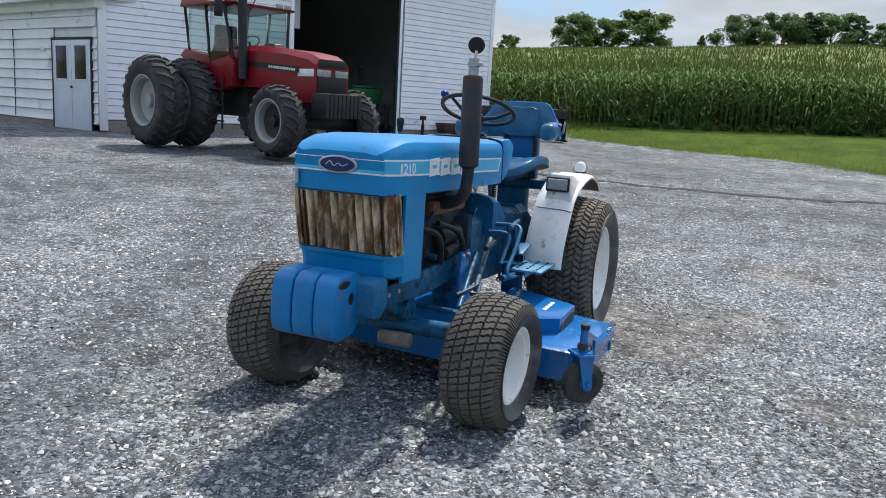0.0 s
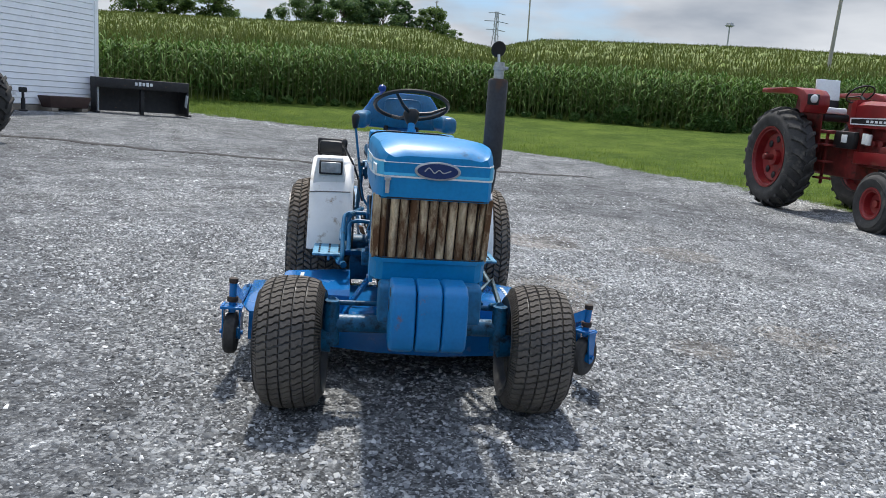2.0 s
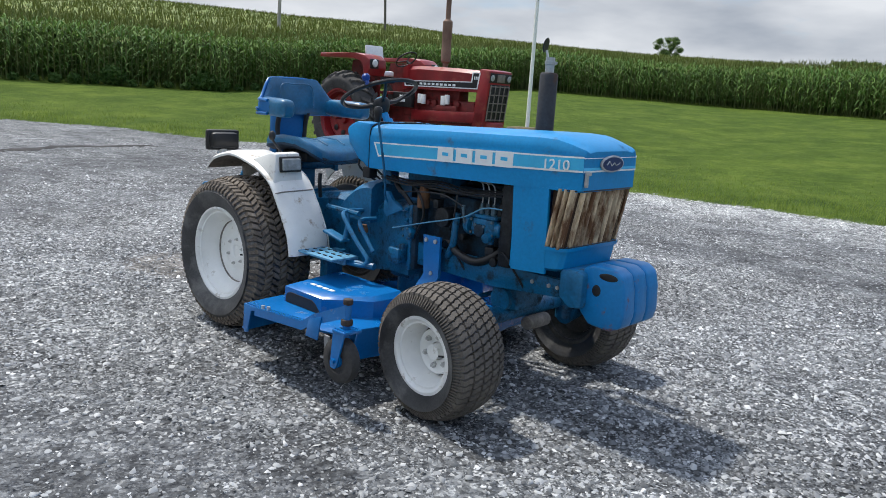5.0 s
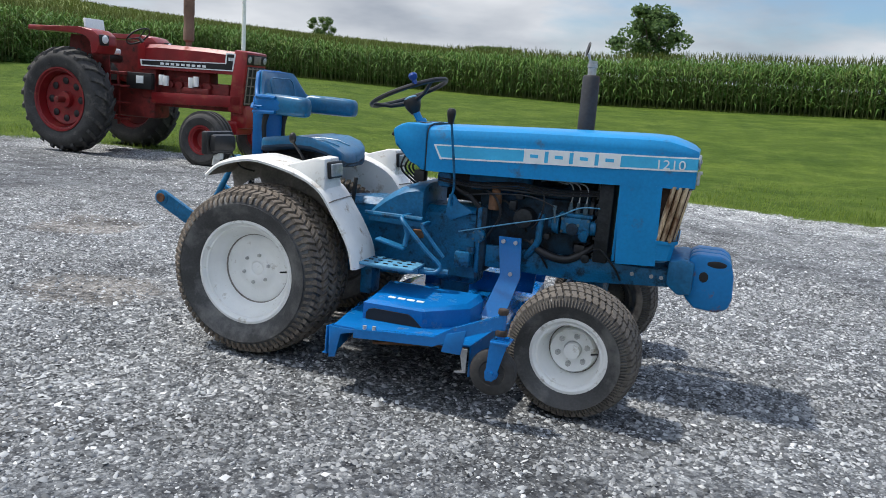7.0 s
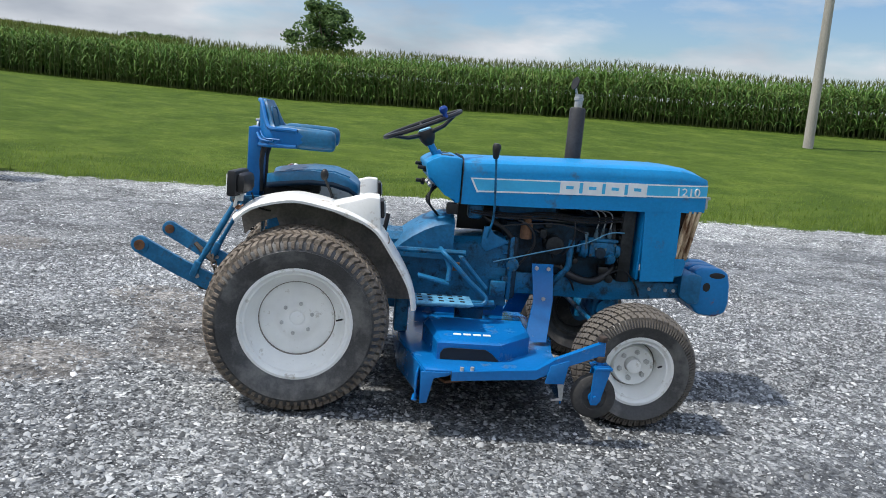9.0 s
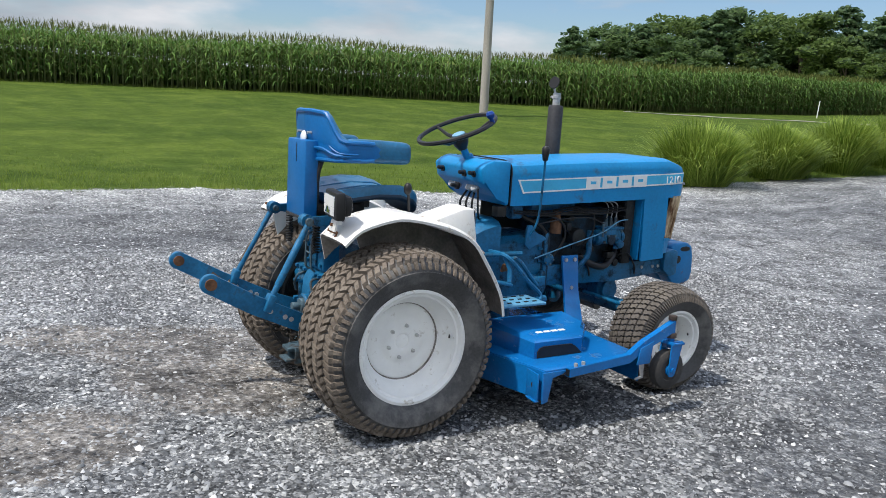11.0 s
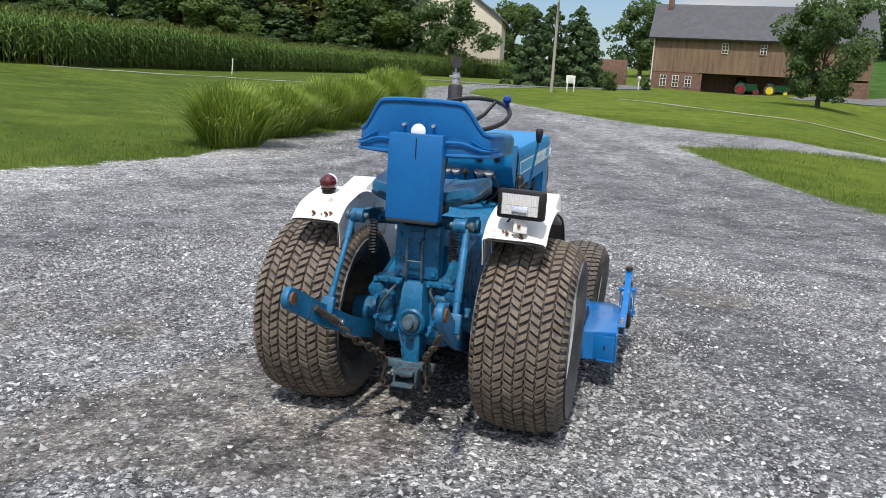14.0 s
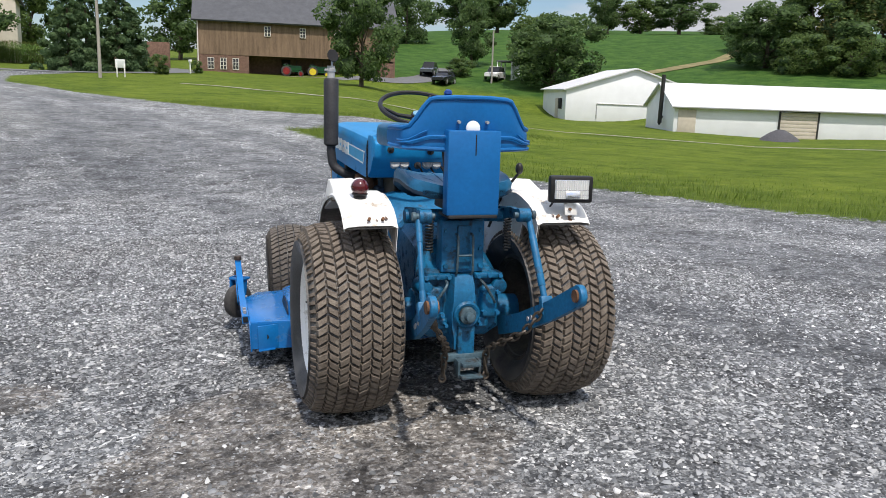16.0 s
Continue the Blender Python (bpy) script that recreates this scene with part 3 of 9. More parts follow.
def build_land():
    rings = np.concatenate([np.arange(.2, 7, .1), np.arange(7, 14, .25), np.arange(14, 36, .5), np.arange(36, 120, 3), np.arange(120, 420, 12), np.arange(420, 2600, 150)])
    turns = np.radians(np.arange(0, 360, .75))
    r, b = np.meshgrid(rings, turns, indexing="ij")
    x, y = r * np.sin(b), 4 + r * np.cos(b)
    z = ground_z(x, y) + ripple(x, y)
    m, k = r.shape
    verts = [(0, 4, float(ground_z(0, 4)))] + list(zip(x.ravel().tolist(), y.ravel().tolist(), z.ravel().tolist()))
    faces = [(0, 1 + (j + 1) % k, 1 + j) for j in range(k)]
    for i in range(m - 1):
        a, c = 1 + i * k, 1 + (i + 1) * k
        faces += [(a + j, a + (j + 1) % k, c + (j + 1) % k, c + j) for j in range(k)]
    me = bpy.data.meshes.new("ground")
    me.from_pydata(verts, [], faces)
    me.shade_smooth()
    at = me.attributes.new("yard", "FLOAT", "POINT")
    d = inside(x.ravel(), y.ravel(), YARD)
    at.data.foreach_set("value", np.concatenate([[1.0], np.clip(d * .9, -1, 3)]).astype(np.float32))
    for name, f in (("worn", worn), ("dirt", dirt_spots), ("field", far_field), ("washed", washed), ("meadow", meadow)):
        at = me.attributes.new(name, "FLOAT", "POINT")
        at.data.foreach_set("value", np.concatenate([[0.0], f(x.ravel(), y.ravel())]).astype(np.float32))
    me.materials.append(land_material())
    ob = new("ground", me)
    if sum(p.normal.z for p in list(me.polygons)[:50]) < 0:
        me.flip_normals()
    tagged(ob, "grey crushed-stone yard and drive with mown grass around it", "ground", kind="structure")


build_land()

# ---------------------------------------------------------------- the blue compact tractor
SLOPE = -.0163
z0 = float(ground_z(.337, 4.403))
fwd = (FWD + Vector((0, 0, SLOPE))).normalized()
left = Vector((math.cos(HEAD), -math.sin(HEAD), 0))
up = fwd.cross(left)
HERO = Matrix((fwd, left, up)).transposed().to_4x4()
HERO.translation = (.337, 4.403, z0)
hero = thing("compact_tractor", "small blue tractor with white wheels and rusty cream grille on gravel", "tractor", HERO)


def crown(r, half, flat):
    """Radius of a tyre's tread at distance a from its middle."""
    return lambda a: r - flat * (abs(a) / half) ** 2.4


def tyre(bm, r, half, rim_r, flat=.02, bulge=.02, seg=72):
    """A tyre's carcass about the y axis: tread, bulging sidewalls and beads."""
    c = crown(r, half, flat)
    prof = [(rim_r - .01, half * .78), (rim_r + .012, half * .86), (rim_r + (r - rim_r) * .35, half + bulge * .6), (rim_r + (r - rim_r) * .6, half + bulge),
            (r - flat - .035, half + bulge * .5), (r - flat - .008, half)]
    prof += [(c(a) - .002, a) for a in np.linspace(half * .92, -half * .92, 9).tolist()]
    prof += [(p, -a) for p, a in prof[5::-1]]
    return lathe(bm, prof, seg=seg, close=True)


def on(bm, m):
    xf(bm, bm.verts, m)
    return bm


def lug(bm, c, quad, h, taper=.82):
    """A raised tread block: (angle, across) corners on the crown c."""
    n = len(quad)
    mt, ma = sum(q[0] for q in quad) / n, sum(q[1] for q in quad) / n
    lo, hi = [], []
    for t, a in quad:
        rr = c(a) - .004
        lo.append(bm.verts.new((rr * math.cos(t), a, rr * math.sin(t))))
        t2, a2 = mt + (t - mt) * taper, ma + (a - ma) * taper
        rr = c(a2) + h
        hi.append(bm.verts.new((rr * math.cos(t2), a2, rr * math.sin(t2))))
    bm.faces.new(hi)
    for k in range(n):
        bm.faces.new((lo[k], lo[(k + 1) % n], hi[(k + 1) % n], hi[k]))


def chevron_tread(bm, r, half, flat, n=70, cols=8, h=.013):
    """Worn herringbone lugs: slanted bars, rounded at their ends, that interlock from column to column."""
    c, step, w, rnd = crown(r, half, flat), 2 * math.pi / n, 2 * half * .97 / cols, random.Random(9)
    for j in range(cols):
        a0 = -half * .97 + j * w
        lean = step * (.70 if j % 2 else -.70)
        for k in range(n):
            t = step * (k + (.5 if (j // 2) % 2 else 0) + rnd.uniform(-.03, .03))
            g, hh = step * rnd.uniform(.36, .425), h * rnd.uniform(.8, 1.1)
            lug(bm, c, [(t - g - lean / 2, a0 - w * .04), (t - g + lean / 2, a0 + w * 1.02), (t + g + lean / 2, a0 + w * .96), (t + g - lean / 2, a0 + w * .02)], hh, .78)
        if j in (0, cols - 1):
            for k in range(n):
                t, s = step * (k + .25), -1 if j == 0 else 1
                lug(bm, lambda a: r - flat - abs(abs(a) - half) * 1.6, [(t - step * .28, s * half * .97), (t - step * .22, s * (half + .014)), (t + step * .22, s * (half + .014)), (t + step * .28, s * half * .97)], .007)


def block_tread(bm, r, half, flat, n=56, cols=5, h=.012):
    """Broad brick-like lugs in staggered, gently waving rows."""
    c, step, w, rnd = crown(r, half, flat), 2 * math.pi / n, 2 * half * 1.0 / cols, random.Random(4)
    for j in range(cols):
        a0 = -half + j * w
        wave = step * (.5 if j % 2 else 0)
        for k in range(n):
            t, q, d = step * k + wave + step * rnd.uniform(-.03, .03), step * .40, step * .17
            edge = [(-d, .03), (-d, .36), (d, .64), (d, .97)]
            lug(bm, c, [(t - q + e, a0 + w * f) for e, f in edge] + [(t + q + e, a0 + w * f) for e, f in edge[::-1]], h * rnd.uniform(.85, 1.05), .88)
    for s in (-1, 1):
        for k in range(n * 2):
            t = step * .5 * k
            lug(bm, lambda a: r - flat - abs(abs(a) - half) * 1.7, [(t - step * .14, s * half * .98), (t - step * .10, s * (half + .016)), (t + step * .10, s * (half + .016)), (t + step * .14, s * half * .98)], .005)


def wheel_parts(parent, side, r, half, rim_r, flat, tread, tread_mat, disc, hub_r, lugs, lug_r, cup, bolt=.0115, dish=0.0):
    """Tyre and white rim of a wheel that turns about the y axis; side +1 faces +y."""
    bm = tyre(B(), r, half, rim_r, flat)
    tyre_ob = part("tyre", bm, RUBBER, parent, "black turf tyre with dusty sidewall")
    bm = B()
    tread(bm, r, half, flat)
    part("tread", bm, tread_mat, tyre_ob)
    s, d, drop = side, disc, rim_r * .74
    bm = lathe(B(), [(rim_r + .014, s * half * .84), (rim_r + .016, s * half * .90), (rim_r + .005, s * half * .915), (rim_r - .006, s * half * .82), (rim_r - .012, s * half * .66), (rim_r * .83, s * (d + .030)),
                     (drop + .006, s * (d + .010)), (drop, s * (d - .012)), (drop - .006, s * (d - .012)), (drop, s * (d + .014)), (rim_r * .80, s * (d + .038)), (rim_r - .020, s * half * .66), (rim_r - .014, s * half * .80)], seg=64, close=True)
    rim = part("rim", bm, WHITE_RIM, parent, "white painted steel rim")
    bm = lathe(B(), [(drop, s * (d - .012)), (drop + .012, -s * half * .2), (rim_r - .012, -s * half * .6), (rim_r + .012, -s * half * .86), (rim_r, -s * half * .87), (rim_r - .022, -s * half * .6), (drop, -s * half * .2), (drop - .008, s * (d - .014))], seg=48, close=True)
    part("inner_barrel", bm, RIM_IN, rim, "dark inside of the rim")
    part("rim_seam", lathe(B(), [(drop - .0005, s * (d + .0035)), (drop + .0045, s * (d + .012)), (drop - .005, s * (d + .004)), (drop - .006, s * (d - .004))], seg=56, close=True), FENDER_IN, rim, "dark line round the disc")
    bm = lathe(B(), [(drop, s * (d - .010)), (drop - .004, s * (d - .001)), (rim_r * .66, s * (d + .004)), (rim_r * .50, s * (d + .001)), (lug_r + .020, s * (d + .002)), (lug_r + .014, s * (d + .007)), (hub_r + .008, s * (d + .007)), (hub_r, s * (d + .004)),
                     (hub_r * .95, s * (d + cup)), (hub_r * .6, s * (d + cup + .004)), (.0005, s * (d + cup + .004)), (.0005, s * (d - .02)), (drop, s * (d - .022))], seg=56)
    part("wheel_disc", bm, WHITE_RIM, parent)
    part("disc_back", lathe(B(), [(drop, s * (d - .024)), (.04, s * (d - .030)), (.0005, s * (d - .030)), (.0005, s * (d - .034)), (drop, s * (d - .028))], seg=40), RIM_IN, parent, "dark back of the disc")
    if dish:
        bm = lathe(B(), [(rim_r * .66, s * (d - .01)), (rim_r * .65, s * (d + dish)), (rim_r * .62, s * (d + dish + .005)), (rim_r * .58, s * (d + dish)), (hub_r + .016, s * (d + dish * .55)), (hub_r + .004, s * (d + dish * .6)), (hub_r + .004, s * (d - .01))], seg=44, close=True)
        part("disc_ring", bm, WHITE_RIM, parent)
        d += dish * .62
    for k in range(lugs):
        w = 2 * math.pi * (k + .3) / lugs
        x, z = lug_r * math.cos(w), lug_r * math.sin(w)
        part("wheel_bolt", cyl(cyl(B(), (x, s * (d - .004), z), (x, s * (d + .014), z), bolt, seg=6), (x, s * (d + .014), z), (x, s * (d + .022), z), bolt * .5, seg=8), BOLT, parent)
    part("valve_stem", cyl(B(), ((rim_r - .03), s * half * .62, .02), (rim_r - .05, s * half * .80, .022), .004, seg=8), BLACK, rim)


def wheel(name, label, x, y, z, **kw):
    e = new(name)
    e.parent = hero
    e.location = (x, y, z)
    e["label"] = label
    wheel_parts(e, 1 if y > 0 else -1, **kw)
    return e


# wheels
for s in (1, -1):
    wheel("rear_wheel", "wide rear wheel, white rim, dusty chevron turf tyre", 0, s * .432, .372, r=.366, half=.158, rim_r=.214, flat=.026, tread=chevron_tread, tread_mat=TURF, disc=.040, hub_r=.030, lugs=6, lug_r=.064, cup=.002, bolt=.0085)
for s in (1, -1):
    fw = wheel("front_wheel", "small front wheel, white rim, grey block turf tyre", 1.437, s * .487, .258, r=.250, half=.108, rim_r=.136, flat=.022, tread=block_tread, tread_mat=TURF_F, disc=-.012, hub_r=.032, lugs=6, lug_r=.060, cup=.046, dish=.030)
    fw.rotation_euler = (radians(-2 * s), 0, radians(-3))


# hood: sections across the tractor, lofted from dash to nose
def hood_section(x, half, bottom, shoulder, top, lean=0.0):
    pts = [(half, bottom), (half, shoulder - .02), (half - .003, shoulder), (half - .012, shoulder + .018), (half - .032, top - .007), (half - .075, top)]
    pts = [(-y, z) for y, z in pts] + [(y, z) for y, z in reversed(pts)]
    return [(x + lean * (z - .9), y, z) for y, z in pts]


bm = B()
loft(bm, [hood_section(.668, .207, .862, 1.024, 1.060), hood_section(.70, .209, .862, 1.026, 1.064), hood_section(1.1, .211, .874, 1.046, 1.081), hood_section(1.50, .211, .889, 1.060, 1.096),
          hood_section(1.62, .210, .893, 1.064, 1.099), hood_section(1.69, .207, .897, 1.062, 1.096), hood_section(1.745, .201, .899, 1.050, 1.080), hood_section(1.785, .191, .901, 1.038, 1.064), hood_section(1.803, .180, .903, 1.030, 1.046)])
hood = part("hood", bm, BLUE, hero, "smooth blue steel engine hood", angle=30)
bm = B()
ring = lambda k, d: [(x, y * k, z + d) for x, y, z in hood_section(.664, .209, .860, 1.030, 1.068)]
loft(bm, [[(x + .001, y, z) for x, y, z in ring(1.0, 0)], [(x + .0035, y, z) for x, y, z in ring(1.003, .001)]])
part("hood_seam", bm, BLACK, hood)

# light blue stripe with white edges along both sides and round the nose
for s in (1, -1):
    def side_y(x):
        return s * (float(np.interp(x, (.7, 1.1, 1.6, 1.7, 1.755, 1.79, 1.803), (.2105, .2125, .2125, .2080, .2010, .1905, .182))) + .0004)

    def band(lo0, lo1, hi0, hi1, off, x0=.705, slant=.03):
        b = B()
        xs = [x0] + [v for v in np.linspace(x0 + .1, 1.6, 8).tolist()] + [1.66, 1.70, 1.73, 1.755, 1.775, 1.79, 1.803]
        f = lambda x: (x - .7) / 1.1
        lo = [(x + (slant if x == x0 else 0), side_y(x) + s * off, lo0 + (lo1 - lo0) * f(x)) for x in xs]
        hi = [(x, side_y(x) + s * off, hi0 + (hi1 - hi0) * f(x)) for x in xs]
        sheet(b, [lo, hi], .0012)
        return b
    part("stripe", band(.926, .978, .976, 1.022, .0006), STRIPE, hood, "light blue decal stripe")
    part("stripe_edge", band(.919, .971, .926, .978, .0010, .737, -.004), WHITE_DECAL, hood, "white stripe edge")
    part("stripe_edge", band(.976, 1.022, .982, 1.028, .0010, .700, .004), WHITE_DECAL, hood, "white stripe edge")
    part("stripe_end", prism(B(), [(.700, .982), (.709, .982), (.742, .919), (.733, .919)], s * .2106, s * .2128), WHITE_DECAL, hood)
    # maker's name as four plain white blocks, and the model number
    for k in range(4):
        x0 = 1.105 + k * .104 if s < 0 else 1.505 - k * .104
        x1 = x0 + (.088 if s < 0 else -.088)
        b = B()
        lo, hi = .939 + .018 * k * (1 if s < 0 else -1) * .25 + (.012 if s > 0 else 0), 1.000 + .018 * k * (1 if s < 0 else -1) * .25 + (.016 if s > 0 else 0)
        prism(b, [(x0, lo), (x1, lo + .003), (x1, hi + .003), (x0, hi)], side_y(1.3) + s * .0012, side_y(1.3) + s * .003)
        ob = part("name_block", b, WHITE_DECAL, hood, "white block of the maker's name")
        b = B()
        xm, zm = (x0 + x1) / 2, (lo + hi) / 2 + .002
        prism(b, [(xm - .017, zm - .006), (xm + .017, zm - .006), (xm + .017, zm + .008), (xm - .017, zm + .008)], side_y(1.3) + s * .0028, side_y(1.3) + s * .0036)
        part("block_slot", b, STRIPE, ob)
    b = B()
    m = Matrix(((-s * 1.0, 0, 0, 1.70 if s < 0 else 1.68), (0, 0, s, 0), (0, 1, 0, .989), (0, 0, 0, 1)))
    m.translation.y = side_y(1.66) - s * .0005
    m = m @ pose(0, 0, 0, 0, 0, 2.0 if s < 0 else -2.0) @ pose(0, 0, 0, 0, s * -2.2, 0)
    text_mesh(b, "1210", m, .052, .0028, 1.15)
    part("model_number", b, WHITE_DECAL, hood, "white model number 1210")

# stripe round the nose and the oval badge
for lo, hi, material, off in ((.977, 1.023, STRIPE, .0006), (.970, .977, WHITE_DECAL, .001), (1.021, 1.028, WHITE_DECAL, .001)):
    b = B()
    ys = np.linspace(-.182, .182, 9).tolist()
    sheet(b, [[(1.8045 + off, y, lo + .001) for y in ys], [(1.8045 + off - (.010 if hi > 1.01 else 0), y, hi) for y in ys]], .0012)
    part("nose_stripe", b, material, hood)
b = B()
lathe(b, [(.0005, 1.806), (1, 1.806), (1, 1.811), (.93, 1.813), (.0005, 1.813)], axis="X", seg=40)
xf(b, b.verts, Matrix.Translation((0, 0, 1.0)) @ Matrix.Diagonal((1, .079, .0315, 1)))
badge = part("badge", b, STEEL, hood, "navy oval badge with silver rim")
b = B()
lathe(b, [(.0005, 1.812), (1, 1.812), (.97, 1.8145), (.0005, 1.8145)], axis="X", seg=40)
xf(b, b.verts, Matrix.Translation((0, 0, 1.0)) @ Matrix.Diagonal((1, .071, .026, 1)))
part("badge_field", b, NAVY, badge)
b = B()
tube(b, curve_pts([(1.8150, -.045, .997), (1.8150, -.03, 1.010), (1.8150, -.012, .994), (1.8150, .004, 1.004), (1.8150, .02, .995), (1.8150, .045, 1.004)], 5), .0022, 5)
part("badge_flourish", b, STEEL, badge)
b = B()
box(b, (1.812, -.168, .945), (.012, .014, .055), .003)
box(b, (1.818, -.168, .968), (.014, .022, .012), .002)
part("hood_latch", b, STEEL, hood, "small steel hood latch")

# grille shell: two side cheeks, chin and surround
bm = B()
for s in (1, -1):
    loft(bm, [[(1.512, s * .208, .895), (1.512, s * .196, .895), (1.53, s * .196, .565), (1.53, s * .208, .565)], [(1.68, s * .210, .900), (1.68, s * .198, .900), (1.69, s * .196, .575), (1.69, s * .208, .575)]])
box(bm, (1.5175, 0, .73), (.012, .39, .32), .003)
shell = loose("grille_shell", bm, BLUE, hero, "blue radiator surround", angle=30)


def nose_ring(z, d=0.0):
    f = (z - .58) / .32
    xf0 = 1.742 + .058 * f
    return [(1.68, -.209 + d, z), (xf0 - .045, -.203 + d, z), (xf0 - .014, -.188 + d, z), (xf0 - d, -.165, z), (xf0 - d, .165, z), (xf0 - .014, .188 - d, z), (xf0 - .045, .203 - d, z), (1.68, .209 - d, z)]


bm = B()
loft(bm, [[(x - .02, y * .9, z) for x, y, z in nose_ring(.585)], nose_ring(.60), nose_ring(.64), nose_ring(.678)])
part("chin", bm, BLUE, shell, angle=30)
bm = B()
loft(bm, [[(x + .008 * (x > 1.7), y * 1.02, z) for x, y, z in nose_ring(z)] for z in (.668, .674, .682)])
part("chin_lip", bm, BLUE, shell, "rolled lip under the grille")
bm = B()
loft(bm, [nose_ring(.897), nose_ring(.903), nose_ring(.907)])
part("brow", bm, BLUE, shell)
bm = B()
loft(bm, [nose_ring(.676, .028), nose_ring(.906, .028)])
part("grille_recess", bm, GRILLE_DARK, shell)
for z in (.6835, .902):
    part("grille_trim", tube(B(), nose_ring(z, -.002)[1:-1], .0028, 6), BLACK, shell, "thin black grille trim")
# cream bars of the grille, front and round the corners
bars = [("f", y) for y in np.linspace(-.170, .170, 11).tolist()] + [("s", .012), ("s", .036), ("s", .060)]
for kind, v in bars:
    for s in ((1,) if kind == "f" else (1, -1)):
        b = B()
        rows = []
        for z in (.678, .75, .83, .905):
            f = (z - .58) / .32
            xf0 = 1.742 + .058 * f
            if kind == "f":
                c, out, w = Vector((xf0 - .014 - .5 * max(0, abs(v) - .14), v, z)), Vector((1, 0, 0)), Vector((0, 1, 0))
            else:
                c, out, w = Vector((xf0 - .014 - v, s * (.196 + .10 * v), z)), Vector((.25, s, 0)).normalized(), Vector((-s, .25, 0)).normalized()
            k_ = 1.0 if kind == "f" else .72
            rows.append([c - w * .0150 * k_ - out * .010, c - w * .010 * k_ + out * .004, c - w * .003 * k_ + out * .009, c + w * .003 * k_ + out * .009, c + w * .010 * k_ + out * .004, c + w * .0150 * k_ - out * .010])
        loft(b, rows)
        part("grille_bar", b, GRILLE, shell, "rust-stained cream grille bar" if kind == "f" and v < -.16 else "")

# dash cowl with gauges, switches
bm = B()
prof = [(.498, 1.030), (.530, 1.052), (.566, 1.066), (.662, 1.064), (.664, .862), (.640, .862), (.600, .905), (.515, .962)]
prism(bm, prof, -.205, .205, bev=.014)
dash = part("dash_cowl", bm, BLUE, hero, "blue dash panel")
for k, y in enumerate((-.10, -.055, .055, .10)):
    b = lathe(B(), [(.021, -.012), (.024, .006), (.022, .010), (.019, .007), (.0005, .007)], axis="X", seg=20)
    xf(b, b.verts, pose(.545, y, .935, 0, 35, 0) @ Matrix.Rotation(math.pi, 4, "Z"))
    gauge = part("gauge", b, STEEL, dash, "round gauge with chrome ring")
    b = lathe(B(), [(.0185, .0062), (.0185, .0085), (.0005, .0085)], axis="X", seg=16)
    xf(b, b.verts, pose(.545, y, .935, 0, 35, 0) @ Matrix.Rotation(math.pi, 4, "Z"))
    part("dial", b, LENS_GREY, gauge)
for y, z in ((.13, 1.0), (-.14, 1.0), (-.06, .995), (.0, .93)):
    part("switch_knob", cyl(cyl(B(), (.515, y, z), (.500, y, z + .003), .016, seg=14), (.500, y, z + .003), (.474, y, z + .006), .009, seg=12, bev=.002), BLACK, dash)
loose("dial_plate", box(box(B(), (.60, -.09, 1.066), (.055, .07, .003)), (.60, .10, 1.066), (.05, .06, .003)), BLACK, dash)
b = B()
for k in range(4):
    tube(b, curve_pts([(.545 + .02 * k, -.12 + .05 * k, .93), (.53, -.15 + .05 * k, .86), (.57, -.10 + .04 * k, .80), (.62, -.05 + .03 * k, .76)], 5), .005, 6)
loose("wire", b, BLACK, dash, "black wiring under the dash")
box_bm = box(B(), (.635, -.17, .835), (.05, .05, .05), .006)
part("fuse_box", box_bm, BLACK, dash)

# steering
b = B()
cyl(b, (.575, 0, 1.03), (.515, 0, 1.125), .017, seg=14)
cyl(b, (.58, 0, 1.02), (.555, 0, 1.075), .03, .022, seg=14)
part("steering_column", b, BLUE, hero)
wheel_m = pose(.486, 0, 1.192, 0, -23.4, 0)
b = B()
n = 48
rings = []
for k in range(n):
    w = 2 * math.pi * k / n
    o = Vector((math.cos(w), math.sin(w), 0))
    rings.append([b.verts.new(wheel_m @ (o * (.182 + .0105 * math.cos(q)) + Vector((0, 0, .0105 * math.sin(q))))) for q in [2 * math.pi * j / 8 for j in range(8)]])
for k in range(n):
    for j in range(8):
        b.faces.new((rings[k][j], rings[(k + 1) % n][j], rings[(k + 1) % n][(j + 1) % 8], rings[k][(j + 1) % 8]))
sw = part("steering_wheel", b, BLACK, hero, "black three-spoke steering wheel")
for w in (90, 210, 330):
    b = B()
    tube(b, [wheel_m @ Vector((r * math.cos(radians(w)), r * math.sin(radians(w)), h)) for r, h in ((.03, -.045), (.10, -.035), (.178, 0))], [.011, .009, .007], 8)
    part("spoke", b, BLACK, sw)
b = lathe(B(), [(.020, -.10), (.034, -.075), (.042, -.045), (.036, -.030), (.0005, -.028)], axis="Z", seg=24)
xf(b, b.verts, wheel_m)
part("wheel_hub", b, BLACK, sw)
b = lathe(B(), [(.030, -.032), (.030, -.024), (.022, -.020), (.0005, -.019)], axis="Z", seg=24)
xf(b, b.verts, wheel_m)
part("hub_cap", b, HUB_PALE, sw, "pale grey-blue hub cap")
b = B()
kp = wheel_m @ Vector((.182 * math.cos(radians(-58)), .182 * math.sin(radians(-58)), 0))
lathe(b, [(.012, 0), (.010, .02), (.018, .028), (.020, .042), (.013, .053), (.0005, .055)], axis="Z", seg=18)
xf(b, b.verts, Matrix.Translation(kp) @ pose(0, 0, 0, 0, -23, 0))
part("spinner_knob", b, KNOB_BLUE, sw, "bright blue spinner knob")

